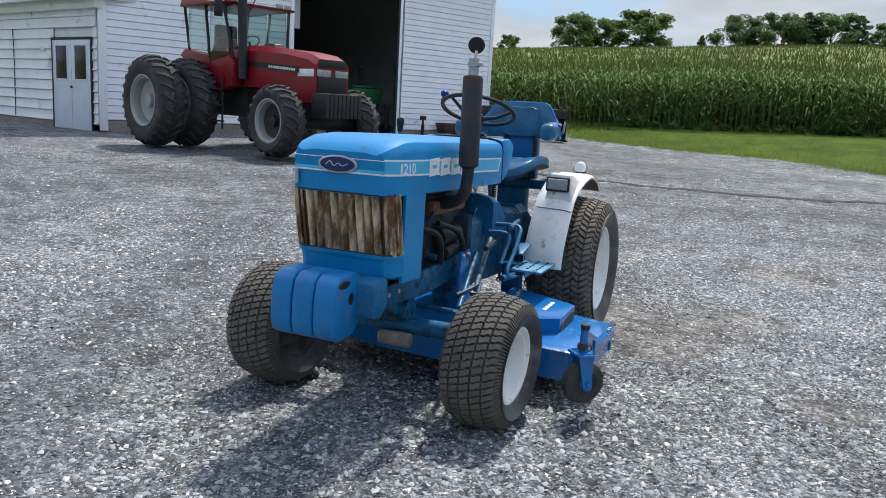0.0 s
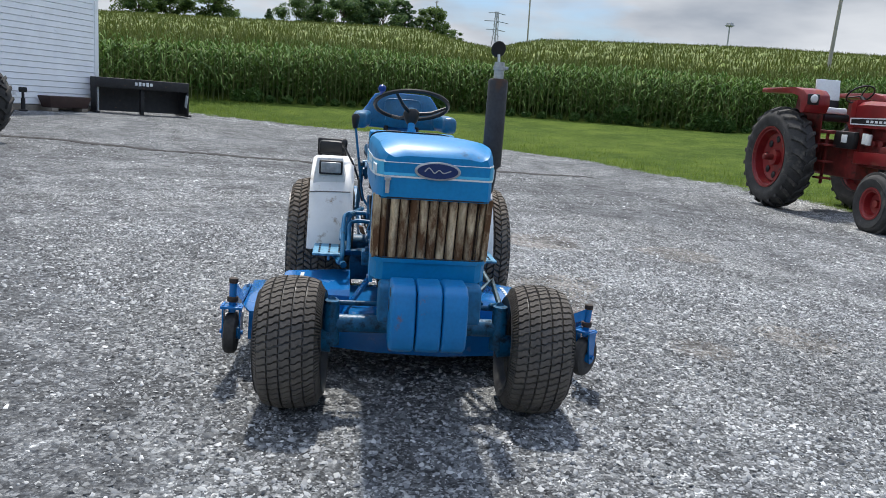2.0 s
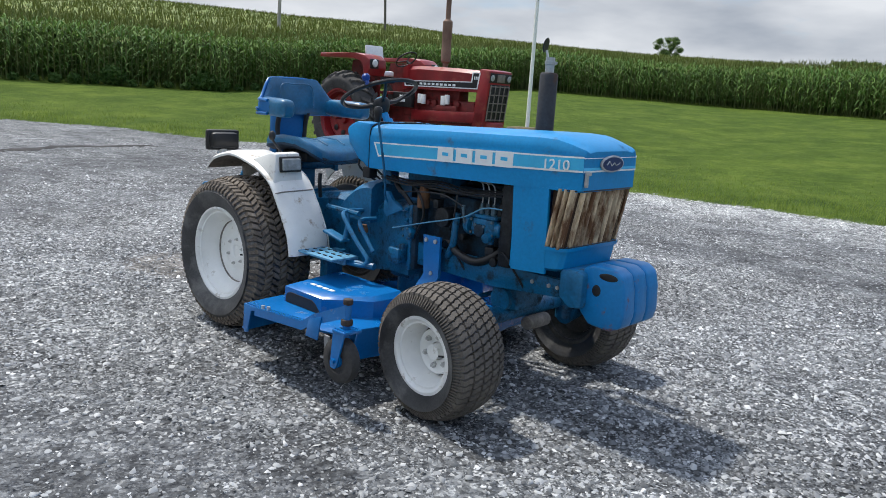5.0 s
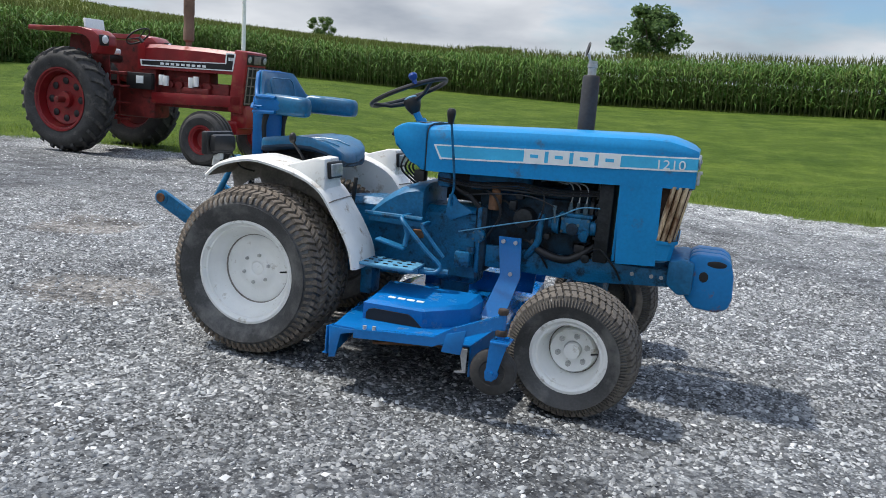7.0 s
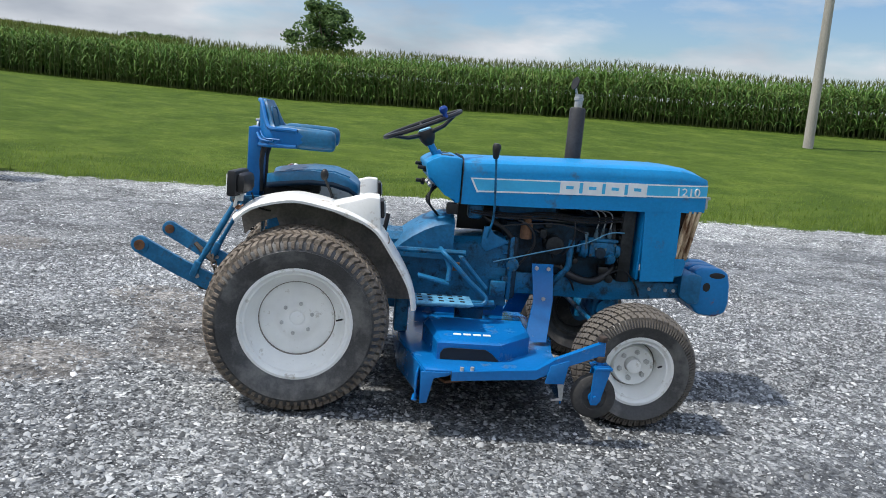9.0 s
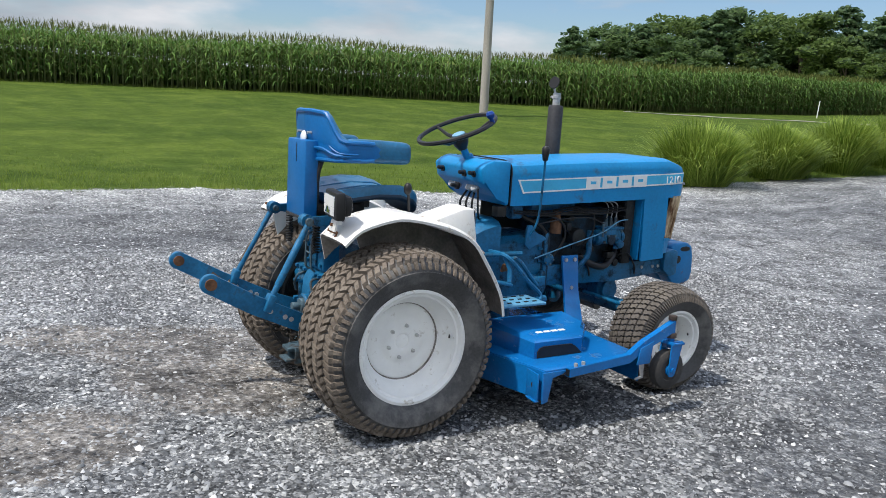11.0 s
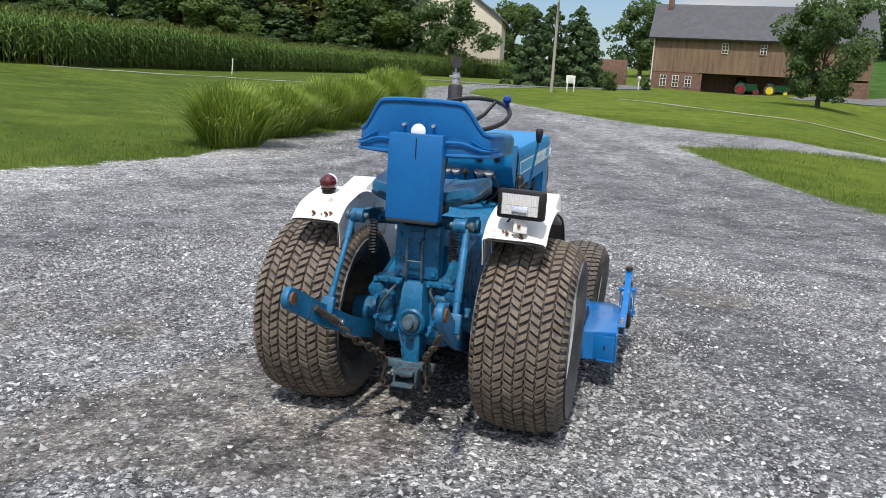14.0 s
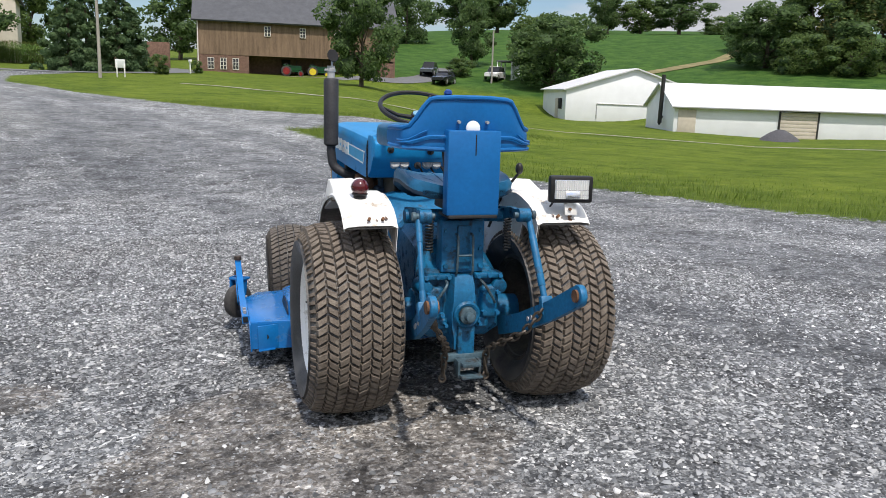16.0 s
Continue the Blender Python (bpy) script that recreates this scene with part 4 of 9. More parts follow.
# exhaust
b = B()
lathe(b, [(.022, .972), (.040, .985), (.040, 1.325), (.034, 1.334), (.018, 1.336)], origin=(1.278, .280, 0), axis="Z", seg=28)
muffler = part("muffler", b, MUFFLER, hero, "upright dark grey muffler")
b = tube(B(), curve_pts([(1.278, .280, .985), (1.278, .278, .93), (1.275, .262, .865), (1.250, .20, .825), (1.24, .13, .815)], 5), .024, 12)
part("exhaust_elbow", b, MUFFLER, muffler)
b = B()
lathe(b, [(.020, 1.33), (.020, 1.368), (.024, 1.370), (.024, 1.384), (.0205, 1.385), (.0205, 1.40), (.0005, 1.40)], origin=(1.278, .280, 0), axis="Z", seg=20)
box(b, (1.278, .304, 1.378), (.03, .022, .012), .002)
cyl(b, (1.268, .280, 1.385), (1.255, .278, 1.43), .006, seg=8)
part("exhaust_clamp", b, STEEL, muffler, "pale steel clamp")
b = B()
lathe(b, [(.0005, -.003), (.031, -.003), (.033, 0), (.031, .003), (.0005, .003)], axis="X", seg=20)
xf(b, b.verts, pose(1.250, .276, 1.452, 0, 12, 18))
part("rain_cap", b, BLACK, muffler, "black round rain cap flipped open")

# front weights and their bracket
for k, y in enumerate((-.102, -.015, .071)):
    b = B()
    prof = [(1.815, .455), (1.86, .41), (1.95, .402), (1.995, .425), (2.006, .47), (2.0, .56), (1.985, .615), (1.95, .637), (1.85, .637), (1.82, .618)]
    prism(b, prof, y - .0415, y + .0415, bev=.012, seg=3)
    w = part("front_weight", b, WEIGHT, hero, "bright blue cast front weight, paint chipped")
    b = B()
    for s in (-1, 1):
        ball(b, (1.930, y + s * .0405, .603), .042, 16, (1, .07, .36))
        ball(b, (1.885, y + s * .0405, .545), .021, 14, (1, .12, 1.15))
    loose("grip_recess", b, BLACK, w)
b = B()
prism(b, [(1.74, .50), (1.79, .46), (1.845, .47), (1.845, .60), (1.80, .612), (1.74, .60)], -.178, .182, bev=.012)
part("weight_bracket", b, BLUE_ROD, hero, "rounded blue weight bracket")

# frame, engine, axle
for s in (1, -1):
    b = B()
    prism(b, [(.92, .46), (1.40, .455), (1.76, .485), (1.76, .552), (.92, .56)], s * .128, s * .150, bev=.004)
    rail = part("frame_rail", b, BLUE_CAST, hero, "grimy blue frame rail")
    for x in (1.60, 1.68, 1.72):
        part("bolt_head", cyl(B(), (x, s * .150, .52), (x, s * .156, .52), .009, seg=6), STEEL, rail)
b = B()
box(b, (1.16, 0, .66), (.52, .20, .26), .012)
box(b, (1.16, 0, .80), (.46, .16, .07), .012)
for k in range(3):
    cyl(b, (1.0 + .15 * k, 0, .82), (1.0 + .15 * k, 0, .855), .055, .045, 16)
box(b, (1.14, 0, .50), (.5, .22, .10), .02)
box(b, (.93, 0, .58), (.06, .34, .30), .02)
engine = loose("engine_block", b, ENGINE_BLUE, hero, "dark blue diesel engine block, bay shade in its colour")
b = B()
box(b, (1.46, 0, .72), (.06, .34, .34), .006)
for k in range(9):
    box(b, (1.428, 0, .58 + .035 * k), (.01, .33, .012))
loose("radiator", b, ENGINE_DARK, engine)
b = B()
cyl(b, (1.395, 0, .73), (1.41, 0, .73), .15, seg=24)
cyl(b, (1.37, 0, .73), (1.42, 0, .73), .03, seg=12)
part("fan", b, ENGINE_DARK, engine)
for k in range(3):
    b = tube(B(), curve_pts([(1.315 + .032 * k, -.152, .785), (1.320 + .03 * k, -.155, .84 + .006 * k), (1.29 + .025 * k, -.14, .872), (1.18 + .03 * k, -.10, .868), (1.04 + .12 * k, -.06, .855)], 6), .0030, 6)
    part("fuel_line", b, STEEL, engine, "bare steel fuel line")
b = B()
cyl(b, (1.12, -.10, .70), (1.12, -.185, .70), .043, seg=22, bev=.008)
part("oil_filter", b, ENGINE_DARK, engine, "black oil filter")
b = tube(B(), curve_pts([(1.44, -.175, .78), (1.36, -.195, .775), (1.25, -.20, .722), (1.05, -.20, .668), (.84, -.20, .610)], 6), .003, 7)
part("brake_rod", b, BLUE_WORN, engine, "long worn blue rod")
b = tube(B(), curve_pts([(1.44, -.12, .62), (1.33, -.16, .545), (1.22, -.17, .56), (1.16, -.15, .60)], 6), .018, 10)
part("radiator_hose", b, BLACK, engine)
# Added black plate; blocks the view through and darkens the gap under the hood.
part("heat_shield", box(B(), (1.05, .06, .80), (.72, .012, .17), .003), BLACK, engine)
b = tube(B(), curve_pts([(.74, -.10, .86), (.80, -.15, .80), (.88, -.17, .76), (.94, -.16, .70)], 5), .011, 8)
part("fuel_hose", b, BLACK, engine)
part("coolant_bottle", box(B(), (.745, -.14, .83), (.07, .06, .075), .018), BLUE_CAST, engine, "small blue reservoir")
b = tube(B(), curve_pts([(1.20, -.17, .73), (1.195, -.175, .66), (1.19, -.175, .60), (1.14, -.15, .53)], 6), .015, 10)
part("coolant_pipe", b, BLUE_CAST, engine)
b = tube(B(), curve_pts([(.82, -.1, .81), (1.0, -.17, .815), (1.22, -.16, .81)], 6), .007, 7)
tube(b, curve_pts([(.84, -.12, .82), (.98, -.19, .79), (1.02, -.19, .70), (.95, -.17, .58)], 6), .006, 7)
part("hose", b, BLACK, engine)
b = B()
cyl(b, (.85, -.08, .845), (1.12, -.08, .845), .055, seg=20, bev=.01)
part("air_cleaner", b, BLUE_CAST, engine, "blue air cleaner canister")
b = B()
cyl(b, (.985, -.16, .79), (.985, -.16, .83), .02, seg=14)
cyl(b, (.985, -.16, .72), (.985, -.16, .79), .028, seg=14, bev=.005)
part("fuel_filter", b, RUST, engine)
b = B()
cyl(b, (1.0, .12, .66), (1.20, .12, .66), .045, seg=18, bev=.008)
cyl(b, (1.08, .155, .60), (1.20, .155, .60), .028, seg=14, bev=.006)
part("starter", b, ENGINE_DARK, engine)
b = B()
box(b, (1.15, .13, .80), (.34, .06, .06), .015)
for k in range(3):
    cyl(b, (1.02 + .13 * k, .06, .80), (1.02 + .13 * k, .14, .80), .025, seg=12)
part("exhaust_manifold", b, RUST, engine, "rust-brown exhaust manifold")
b = B()
tube(b, curve_pts([(1.02, .19, .47), (1.08, .20, .60), (1.14, .19, .69), (1.28, .16, .74)], 6), .012, 8)
tube(b, curve_pts([(1.44, .16, .74), (1.36, .20, .70), (1.30, .19, .58)], 6), .014, 8)
tube(b, [(.80, .24, .60), (1.06, .30, .62), (1.08, .30, .62)], .012, 8)
loose("side_pipe", b, ENGINE_DARK, engine)
b = tube(B(), [(1.30, .27, .455), (1.22, .335, .49), (1.33, .36, .40), (1.40, .36, .385)], .012, 8)
part("drag_link", b, CHAIN_BLUE, engine, "grey steel bent drag link")
b = tube(B(), [(.84, .235, .62), (1.24, .325, .475)], .011, 10)
part("drag_rod", b, CHAIN_BLUE, engine, "long greased steering rod")
b = B()
cyl(b, (1.42, -.12, .40), (1.42, .12, .40), .05, seg=18)
box(b, (1.42, 0, .42), (.14, .20, .14), .03)
cyl(b, (1.42, -.36, .335), (1.42, .36, .335), .036, seg=18)
for s in (1, -1):
    cyl(b, (1.43, s * .34, .25), (1.43, s * .34, .43), .036, .030, 16)
    cyl(b, (1.437, s * .34, .268), (1.437, s * .44, .266), .05, .035, 18)
axle = part("front_axle", b, BLUE_CAST, hero, "blue tubular front axle")
b = cyl(B(), (1.47, .01, .285), (1.47, .15, .285), .030, seg=18, bev=.006)
part("axle_cylinder", b, FENDER_IN, axle, "dusty grey-brown steel cylinder")
b = B()
cyl(b, (1.30, -.33, .385), (1.30, .33, .385), .011, seg=10)
for s in (1, -1):
    cyl(b, (1.42, s * .34, .43), (1.30, s * .335, .395), .016, .012, 10)
    ball(b, (1.30, s * .33, .39), .018, 10)
cyl(b, (.92, .20, .56), (1.30, .28, .40), .012, seg=10)
part("steering_linkage", b, BLUE_CAST, axle, "blue steering rods")

# gearbox and rear housing
b = B()
loft(b, [[(x, -w, lo), (x, -w, hi - .03), (x, -w + .04, hi), (x, w - .04, hi), (x, w, hi - .03), (x, w, lo)] for x, w, lo, hi in ((.92, .165, .40, .715), (.80, .16, .40, .71), (.70, .13, .38, .70), (.55, .12, .36, .70), (.35, .12, .35, .70), (.18, .125, .33, .68), (.05, .13, .28, .66))])
gear = part("gearbox", b, BLUE_CAST, hero, "grimy blue gearbox housing", angle=30)
b = B()
loft(b, [[(x, -w, .60), (x, -w, h - .035), (x, -w + .025, h - .012), (x, -.09, h), (x, .09, h), (x, w - .025, h - .012), (x, w, h - .035), (x, w, .60)] for x, w, h in ((.655, .172, .795), (.62, .172, .797), (.57, .170, .785), (.52, .166, .762), (.47, .160, .730), (.42, .154, .690), (.385, .148, .655))])
part("gearbox_cover", b, BLUE_ROD, gear, "blue sloping gearbox cover")
for k in range(8):
    x = .42 + .06 * k
    for s in (1, -1):
        part("bolt_head", cyl(B(), (x, s * .12, .66 - .02 * (k % 3)), (x, s * .135, .66 - .02 * (k % 3)), .009, seg=6), BLUE_CAST, gear)
b = B()
loft(b, [[(x, -w, lo), (x, -w, hi - .04), (x, -w + .04, hi), (x, w - .04, hi), (x, w, hi - .04), (x, w, lo), (x, w - .05, lo - .03), (x, -w + .05, lo - .03)] for x, w, lo, hi in ((.08, .125, .33, .68), (-.02, .135, .32, .68), (-.10, .165, .33, .60), (-.15, .165, .34, .585), (-.17, .150, .36, .57))])
rear = part("rear_housing", b, BLUE_CAST, hero, "blue cast rear axle housing", angle=30)
for s in (1, -1):
    b = cyl(B(), (0, s * .10, .375), (0, s * .30, .375), .062, .055, 24)
    cyl(b, (0, s * .135, .375), (0, s * .155, .375), .095, seg=24, bev=.006)
    part("axle_tube", b, BLUE_ROD, rear, "blue rear axle tube")
    part("side_boss", box(B(), (-.175, s * .112, .455), (.060, .072, .135), .018, seg=3), BLUE_CAST, rear)
    part("shoulder_boss", cyl(B(), (-.13, s * .155, .52), (-.205, s * .150, .515), .036, .030, 18, .006), BLUE_CAST, rear)
    part("low_boss", box(B(), (-.165, s * .085, .372), (.06, .06, .05), .014, seg=3), BLUE_CAST, rear)
    part("flange_ledge", box(B(), (-.165, s * .105, .560), (.07, .115, .022), .006), BLUE_CAST, rear)
    for y, z, r in ((.060, .560, .009), (.105, .562, .009), (.150, .560, .009), (.085, .500, .010), (.140, .495, .009), (.086, .415, .010), (.140, .415, .009), (.070, .372, .008)):
        part("housing_bolt", cyl(B(), (-.19, s * y, z), (-.222 if z < .54 else -.212, s * y, z), r, seg=6), BLUE_ROD, rear)
    part("housing_pipe", tube(B(), curve_pts([(-.19, s * .068, .545), (-.228, s * .075, .535), (-.232, s * .105, .49), (-.215, s * .128, .455)], 5), .0055, 7), CHAIN_BLUE, rear)
# top cover with its bolts and two hooked rods
b = box(B(), (-.145, 0, .675), (.075, .175, .205), .010)
top = part("top_cover", b, BLUE_ROD, rear, "flat blue bolted top cover")
part("cover_rib", box(B(), (-.186, 0, .672), (.012, .052, .17), .004), BLUE_CAST, top)
for s in (1, -1):
    for z in (.600, .668, .738):
        part("cover_bolt", cyl(B(), (-.178, s * .070, z), (-.194, s * .070, z), .010, seg=6), BLUE_CAST, top)
    part("hook_rod", tube(B(), curve_pts([(-.185, s * .030, .725), (-.210, s * .030, .715), (-.214, s * .030, .65), (-.212, s * .032, .585), (-.195, s * .030, .568)], 4), .0048, 7), CHAIN_BLUE, top)
part("hook_bar", cyl(B(), (-.213, -.032, .645), (-.213, .032, .645), .004, seg=8), CHAIN_BLUE, top)
b = B()
loft(b, [[(-.15, -w, z), (-.15 - d, -w * .7, z), (-.15 - d, w * .7, z), (-.15, w, z)] for z, w, d in ((.565, .052, .050), (.53, .058, .066), (.47, .062, .072), (.42, .070, .070), (.37, .066, .066), (.31, .048, .060), (.27, .046, .056))])
part("centre_casting", b, BLUE_ROD, rear, "tapered blue centre casting", angle=30)
part("pto_ring", lathe(B(), [(.020, -.205), (.052, -.205), (.054, -.232), (.046, -.240), (.036, -.236), (.034, -.225), (.020, -.224)], origin=(0, -.008, .415), axis="X", seg=32, close=True), BLUE_CAST, rear, "blue ring round the power take-off")
b = B()
cyl(b, (-.22, -.008, .415), (-.252, -.008, .415), .034, seg=20, bev=.006)
cyl(b, (-.25, -.008, .415), (-.285, -.008, .415), .018, seg=14, bev=.004)
part("pto_shaft", b, CHAIN_BLUE, rear, "worn steel power take-off stub")
b = B()
part("hitch_bracket", box(B(), (-.215, -.01, .30), (.03, .07, .14), .008), BLUE_CAST, rear)
box(b, (-.27, -.01, .235), (.08, .075, .016), .004)
box(b, (-.28, -.01, .19), (.08, .085, .010), .003)
box(b, (-.22, -.01, .245), (.03, .20, .03), .004)
for s in (1, -1):
    box(b, (-.25, -.01 + s * .042, .21), (.06, .010, .07), .002)
part("drawbar_hitch", b, CHAIN_BLUE, rear, "grimy blue-grey drawbar hitch")

rnd = random.Random(17)
# side fittings on gearbox and engine
for k in range(16):
    s = 1 if k % 2 else -1
    x, z = rnd.uniform(.70, 1.40), rnd.uniform(.54, .80)
    y = s * rnd.uniform(.115, .15)
    b = B()
    if k % 3 == 0:
        box(b, (x, y, z), (rnd.uniform(.025, .05), .04, rnd.uniform(.02, .045)), .006)
    elif k % 3 == 1:
        cyl(b, (x, y - s * .03, z), (x, y + s * .02, z), rnd.uniform(.010, .020), seg=12, bev=.003)
    else:
        tube(b, curve_pts([(x, y, z), (x + .06, y + s * .03, z + .03), (x + .13, y + s * .025, z - .04), (x + .16, y, z - .10)], 4), .005, 7)
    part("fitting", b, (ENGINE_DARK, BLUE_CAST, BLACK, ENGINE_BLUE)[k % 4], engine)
# injection pump: flanged body, delivery valves, governor, bolts and lever
b = box(B(), (1.345, -.150, .695), (.125, .060, .075), .010, seg=3)
pump = part("pump_body", b, BLUE_CAST, engine, "blue injection pump body")
part("pump_flange", box(B(), (1.345, -.150, .738), (.140, .066, .014), .003), BLUE_CAST, pump)
part("governor", cyl(cyl(B(), (1.275, -.150, .690), (1.245, -.150, .690), .044, .036, 22, .005), (1.245, -.150, .690), (1.228, -.150, .690), .020, seg=16, bev=.003), BLUE_CAST, pump)
part("pump_end", cyl(B(), (1.408, -.150, .690), (1.432, -.150, .690), .034, .030, 20, .004), BLUE_CAST, pump)
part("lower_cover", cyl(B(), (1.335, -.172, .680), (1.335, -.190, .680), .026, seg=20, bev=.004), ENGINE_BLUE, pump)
part("feed_pump", cyl(cyl(B(), (1.385, -.165, .665), (1.385, -.205, .655), .020, seg=16, bev=.003), (1.385, -.165, .63), (1.385, -.165, .665), .014, seg=12), BLUE_CAST, pump)
for k in range(3):
    part("delivery_valve", cyl(cyl(B(), (1.315 + .032 * k, -.152, .742), (1.315 + .032 * k, -.152, .772), .0105, seg=6), (1.315 + .032 * k, -.152, .772), (1.315 + .032 * k, -.152, .790), .0075, seg=10), CHAIN_BLUE, pump)
for x, z in ((1.290, .722), (1.400, .722), (1.290, .668), (1.400, .668), (1.312, .700), (1.358, .700)):
    part("pump_bolt", cyl(B(), (x, -.178, z), (x, -.188, z), .0065, seg=6), CHAIN_BLUE, pump)
part("throttle_arm", box(tube(B(), [(1.262, -.196, .700), (1.256, -.200, .760)], .0055, 7), (1.256, -.200, .765), (.016, .010, .020), .003), CHAIN_BLUE, pump)
part("throttle_cable", tube(B(), curve_pts([(1.256, -.203, .768), (1.15, -.205, .800), (1.0, -.200, .795), (.86, -.195, .775)], 6), .0032, 6), BLACK, engine)
# wiring along the rocker cover and a drooping harness
for dy, dz in ((0, 0), (.012, .008), (-.006, -.010)):
    part("harness", tube(B(), curve_pts([(.72, -.165 + dy, .835 + dz), (.90, -.180 + dy, .822 + dz), (1.08, -.172 + dy, .838 + dz), (1.25, -.178 + dy, .826 + dz), (1.43, -.160 + dy, .842 + dz)], 6), .0048, 6), BLACK, engine)
part("harness_drop", tube(B(), curve_pts([(1.20, -.178, .826), (1.205, -.19, .76), (1.19, -.185, .70), (1.16, -.17, .66)], 5), .0042, 6), BLACK, engine)
b = cyl(B(), (.93, -.165, .60), (.93, -.200, .60), .030, seg=20, bev=.004)
part("plug_cover", b, BLUE_CAST, gear)
for k in range(5):
    a = 2 * math.pi * k / 5
    part("bolt_head", cyl(B(), (.93 + .024 * math.cos(a), -.198, .60 + .024 * math.sin(a)), (.93 + .024 * math.cos(a), -.205, .60 + .024 * math.sin(a)), .005, seg=6), CHAIN_BLUE, gear)
for z in (.47, .53, .59, .65, .70):
    part("bell_bolt", cyl(B(), (.905, -.168, z), (.885, -.168, z), .009, seg=6), BLUE_CAST, gear)
part("bell_flange", prism(B(), [(.915, .43), (.935, .43), (.935, .725), (.915, .725)], -.176, -.150, bev=.004), BLUE_CAST, gear)

# three-point linkage
b = B()
cyl(b, (-.10, -.215, .785), (-.10, .215, .785), .026, seg=16)
part("lift_shaft", b, BLUE_CAST, hero)
for s in (1, -1):
    b = B()
    loft(b, [[(-.06, s * .185, .75), (-.06, s * .205, .75), (-.06, s * .205, .815), (-.06, s * .185, .815)], [(-.20, s * .180, .785), (-.20, s * .200, .785), (-.20, s * .200, .83), (-.20, s * .180, .83)], [(-.315, s * .183, .80), (-.315, s * .203, .80), (-.315, s * .203, .825), (-.315, s * .183, .825)]])
    cyl(b, (-.305, s * .17, .812), (-.305, s * .215, .812), .026, seg=16)
    arm = part("lift_arm", b, BLUE_CAST, hero, "blue lift arm")
    part("arm_pin", cyl(cyl(B(), (-.305, s * .155, .812), (-.305, s * .232, .812), .012, seg=10), (-.305, s * .225, .812), (-.305, s * .24, .812), .017, seg=12, bev=.003), CHAIN_BLUE, arm)
    foot = Vector((-.46, s * .232, .50))
    head = Vector((-.305, s * .215, .80))
    b = B()
    cyl(b, head, head.lerp(foot, .25), .012, seg=10)
    cyl(b, head.lerp(foot, .2), head.lerp(foot, .78), .014 if s < 0 else .010, seg=14, bev=.002)
    cyl(b, head.lerp(foot, .78), foot, .012, seg=10)
    box(b, foot, (.03, .045, .07), .006, (0, 20, 0))
    part("lift_rod", b, BLUE_ROD, hero, "blue adjustable lift rod")
    b = B()
    link = [Vector((-.10, s * .20, .325)), Vector((-.30, s * .21, .395)), Vector((-.52, s * .228, .497)), Vector((-.69, s * .245, .592))]
    if s > 0:
        link = [Vector((-.10, .20, .325)), Vector((-.30, .215, .39)), Vector((-.52, .245, .49)), Vector((-.69, .272, .578))]
    rows = []
    for p in link:
        rows.append([p + Vector((-.015, -.011, -.033)), p + Vector((-.015, .011, -.033)), p + Vector((.015, .011, .033)), p + Vector((.015, -.011, .033))])
    loft(b, rows)
    end = link[-1]
    cyl(b, end + Vector((0, -.0125, 0)), end + Vector((0, .0125, 0)), .038, seg=20, bev=.005)
    ll = part("lower_link", b, BLUE_ROD, hero, "blue lower link arm")
    b = B()
    cyl(b, end + Vector((0, -.020, 0)), end + Vector((0, .020, 0)), .022, seg=16)
    part("ball_end", b, RUST, ll, "rusty ball end")
    b = B()
    for q in (.3, .42, .7):
        p = link[1].lerp(link[2], q)
        cyl(b, p + Vector((0, -.014, 0)), p + Vector((0, .014, 0)), .010, seg=10)
    loose("link_bolt", b, STEEL, ll)
    # spring beside the lift arm
    b = B()
    tube(b, [(-.245 - .0004 * k, s * (.150 + .013 * math.cos(k * .9)), .79 - .0016 * k + 0 * s) for k in range(0, 1)] + [(-.245 + .013 * math.sin(k * .9), s * (.155 + .013 * math.cos(k * .9)), .79 - .0016 * k) for k in range(76)], .0042, 5)
    part("coil_spring", b, ENGINE_DARK, hero, "dark coil spring")
    # check chain: links along a sagging line
    ch = new("check_chain")
    ch.parent = hero
    ch["label"] = "greasy steel check chain"
    pts = curve_pts([link[2] + Vector((.04, -s * .02, -.005)), Vector((-.44, s * .16, .40)), Vector((-.33, s * .105, .325)), Vector((-.255, s * .085, .27)), Vector((-.245, s * .09, .16))], 4)
    for k, (p, q) in enumerate(zip(pts, pts[1:])):
        d = q - p
        b = B()
        m = Matrix.Translation((p + q) / 2) @ d.to_track_quat("X", "Z").to_matrix().to_4x4() @ Matrix.Rotation(radians(90 * (k % 2)), 4, "X")
        hl, hw = d.length * .68, .012
        oval = [m @ Vector((hl * math.cos(w), hw * math.sin(w), 0)) for w in [2 * math.pi * j / 10 for j in range(10)]]
        tube(b, oval + oval[:1], .0052, 5, cap=False)
        part("chain_link", b, CHAIN, ch)
b = tube(B(), curve_pts([(-.56, .235, .52), (-.50, .205, .47), (-.46, .19, .44)], 4), .012, 8)
part("turnbuckle", b, CHAIN, hero)

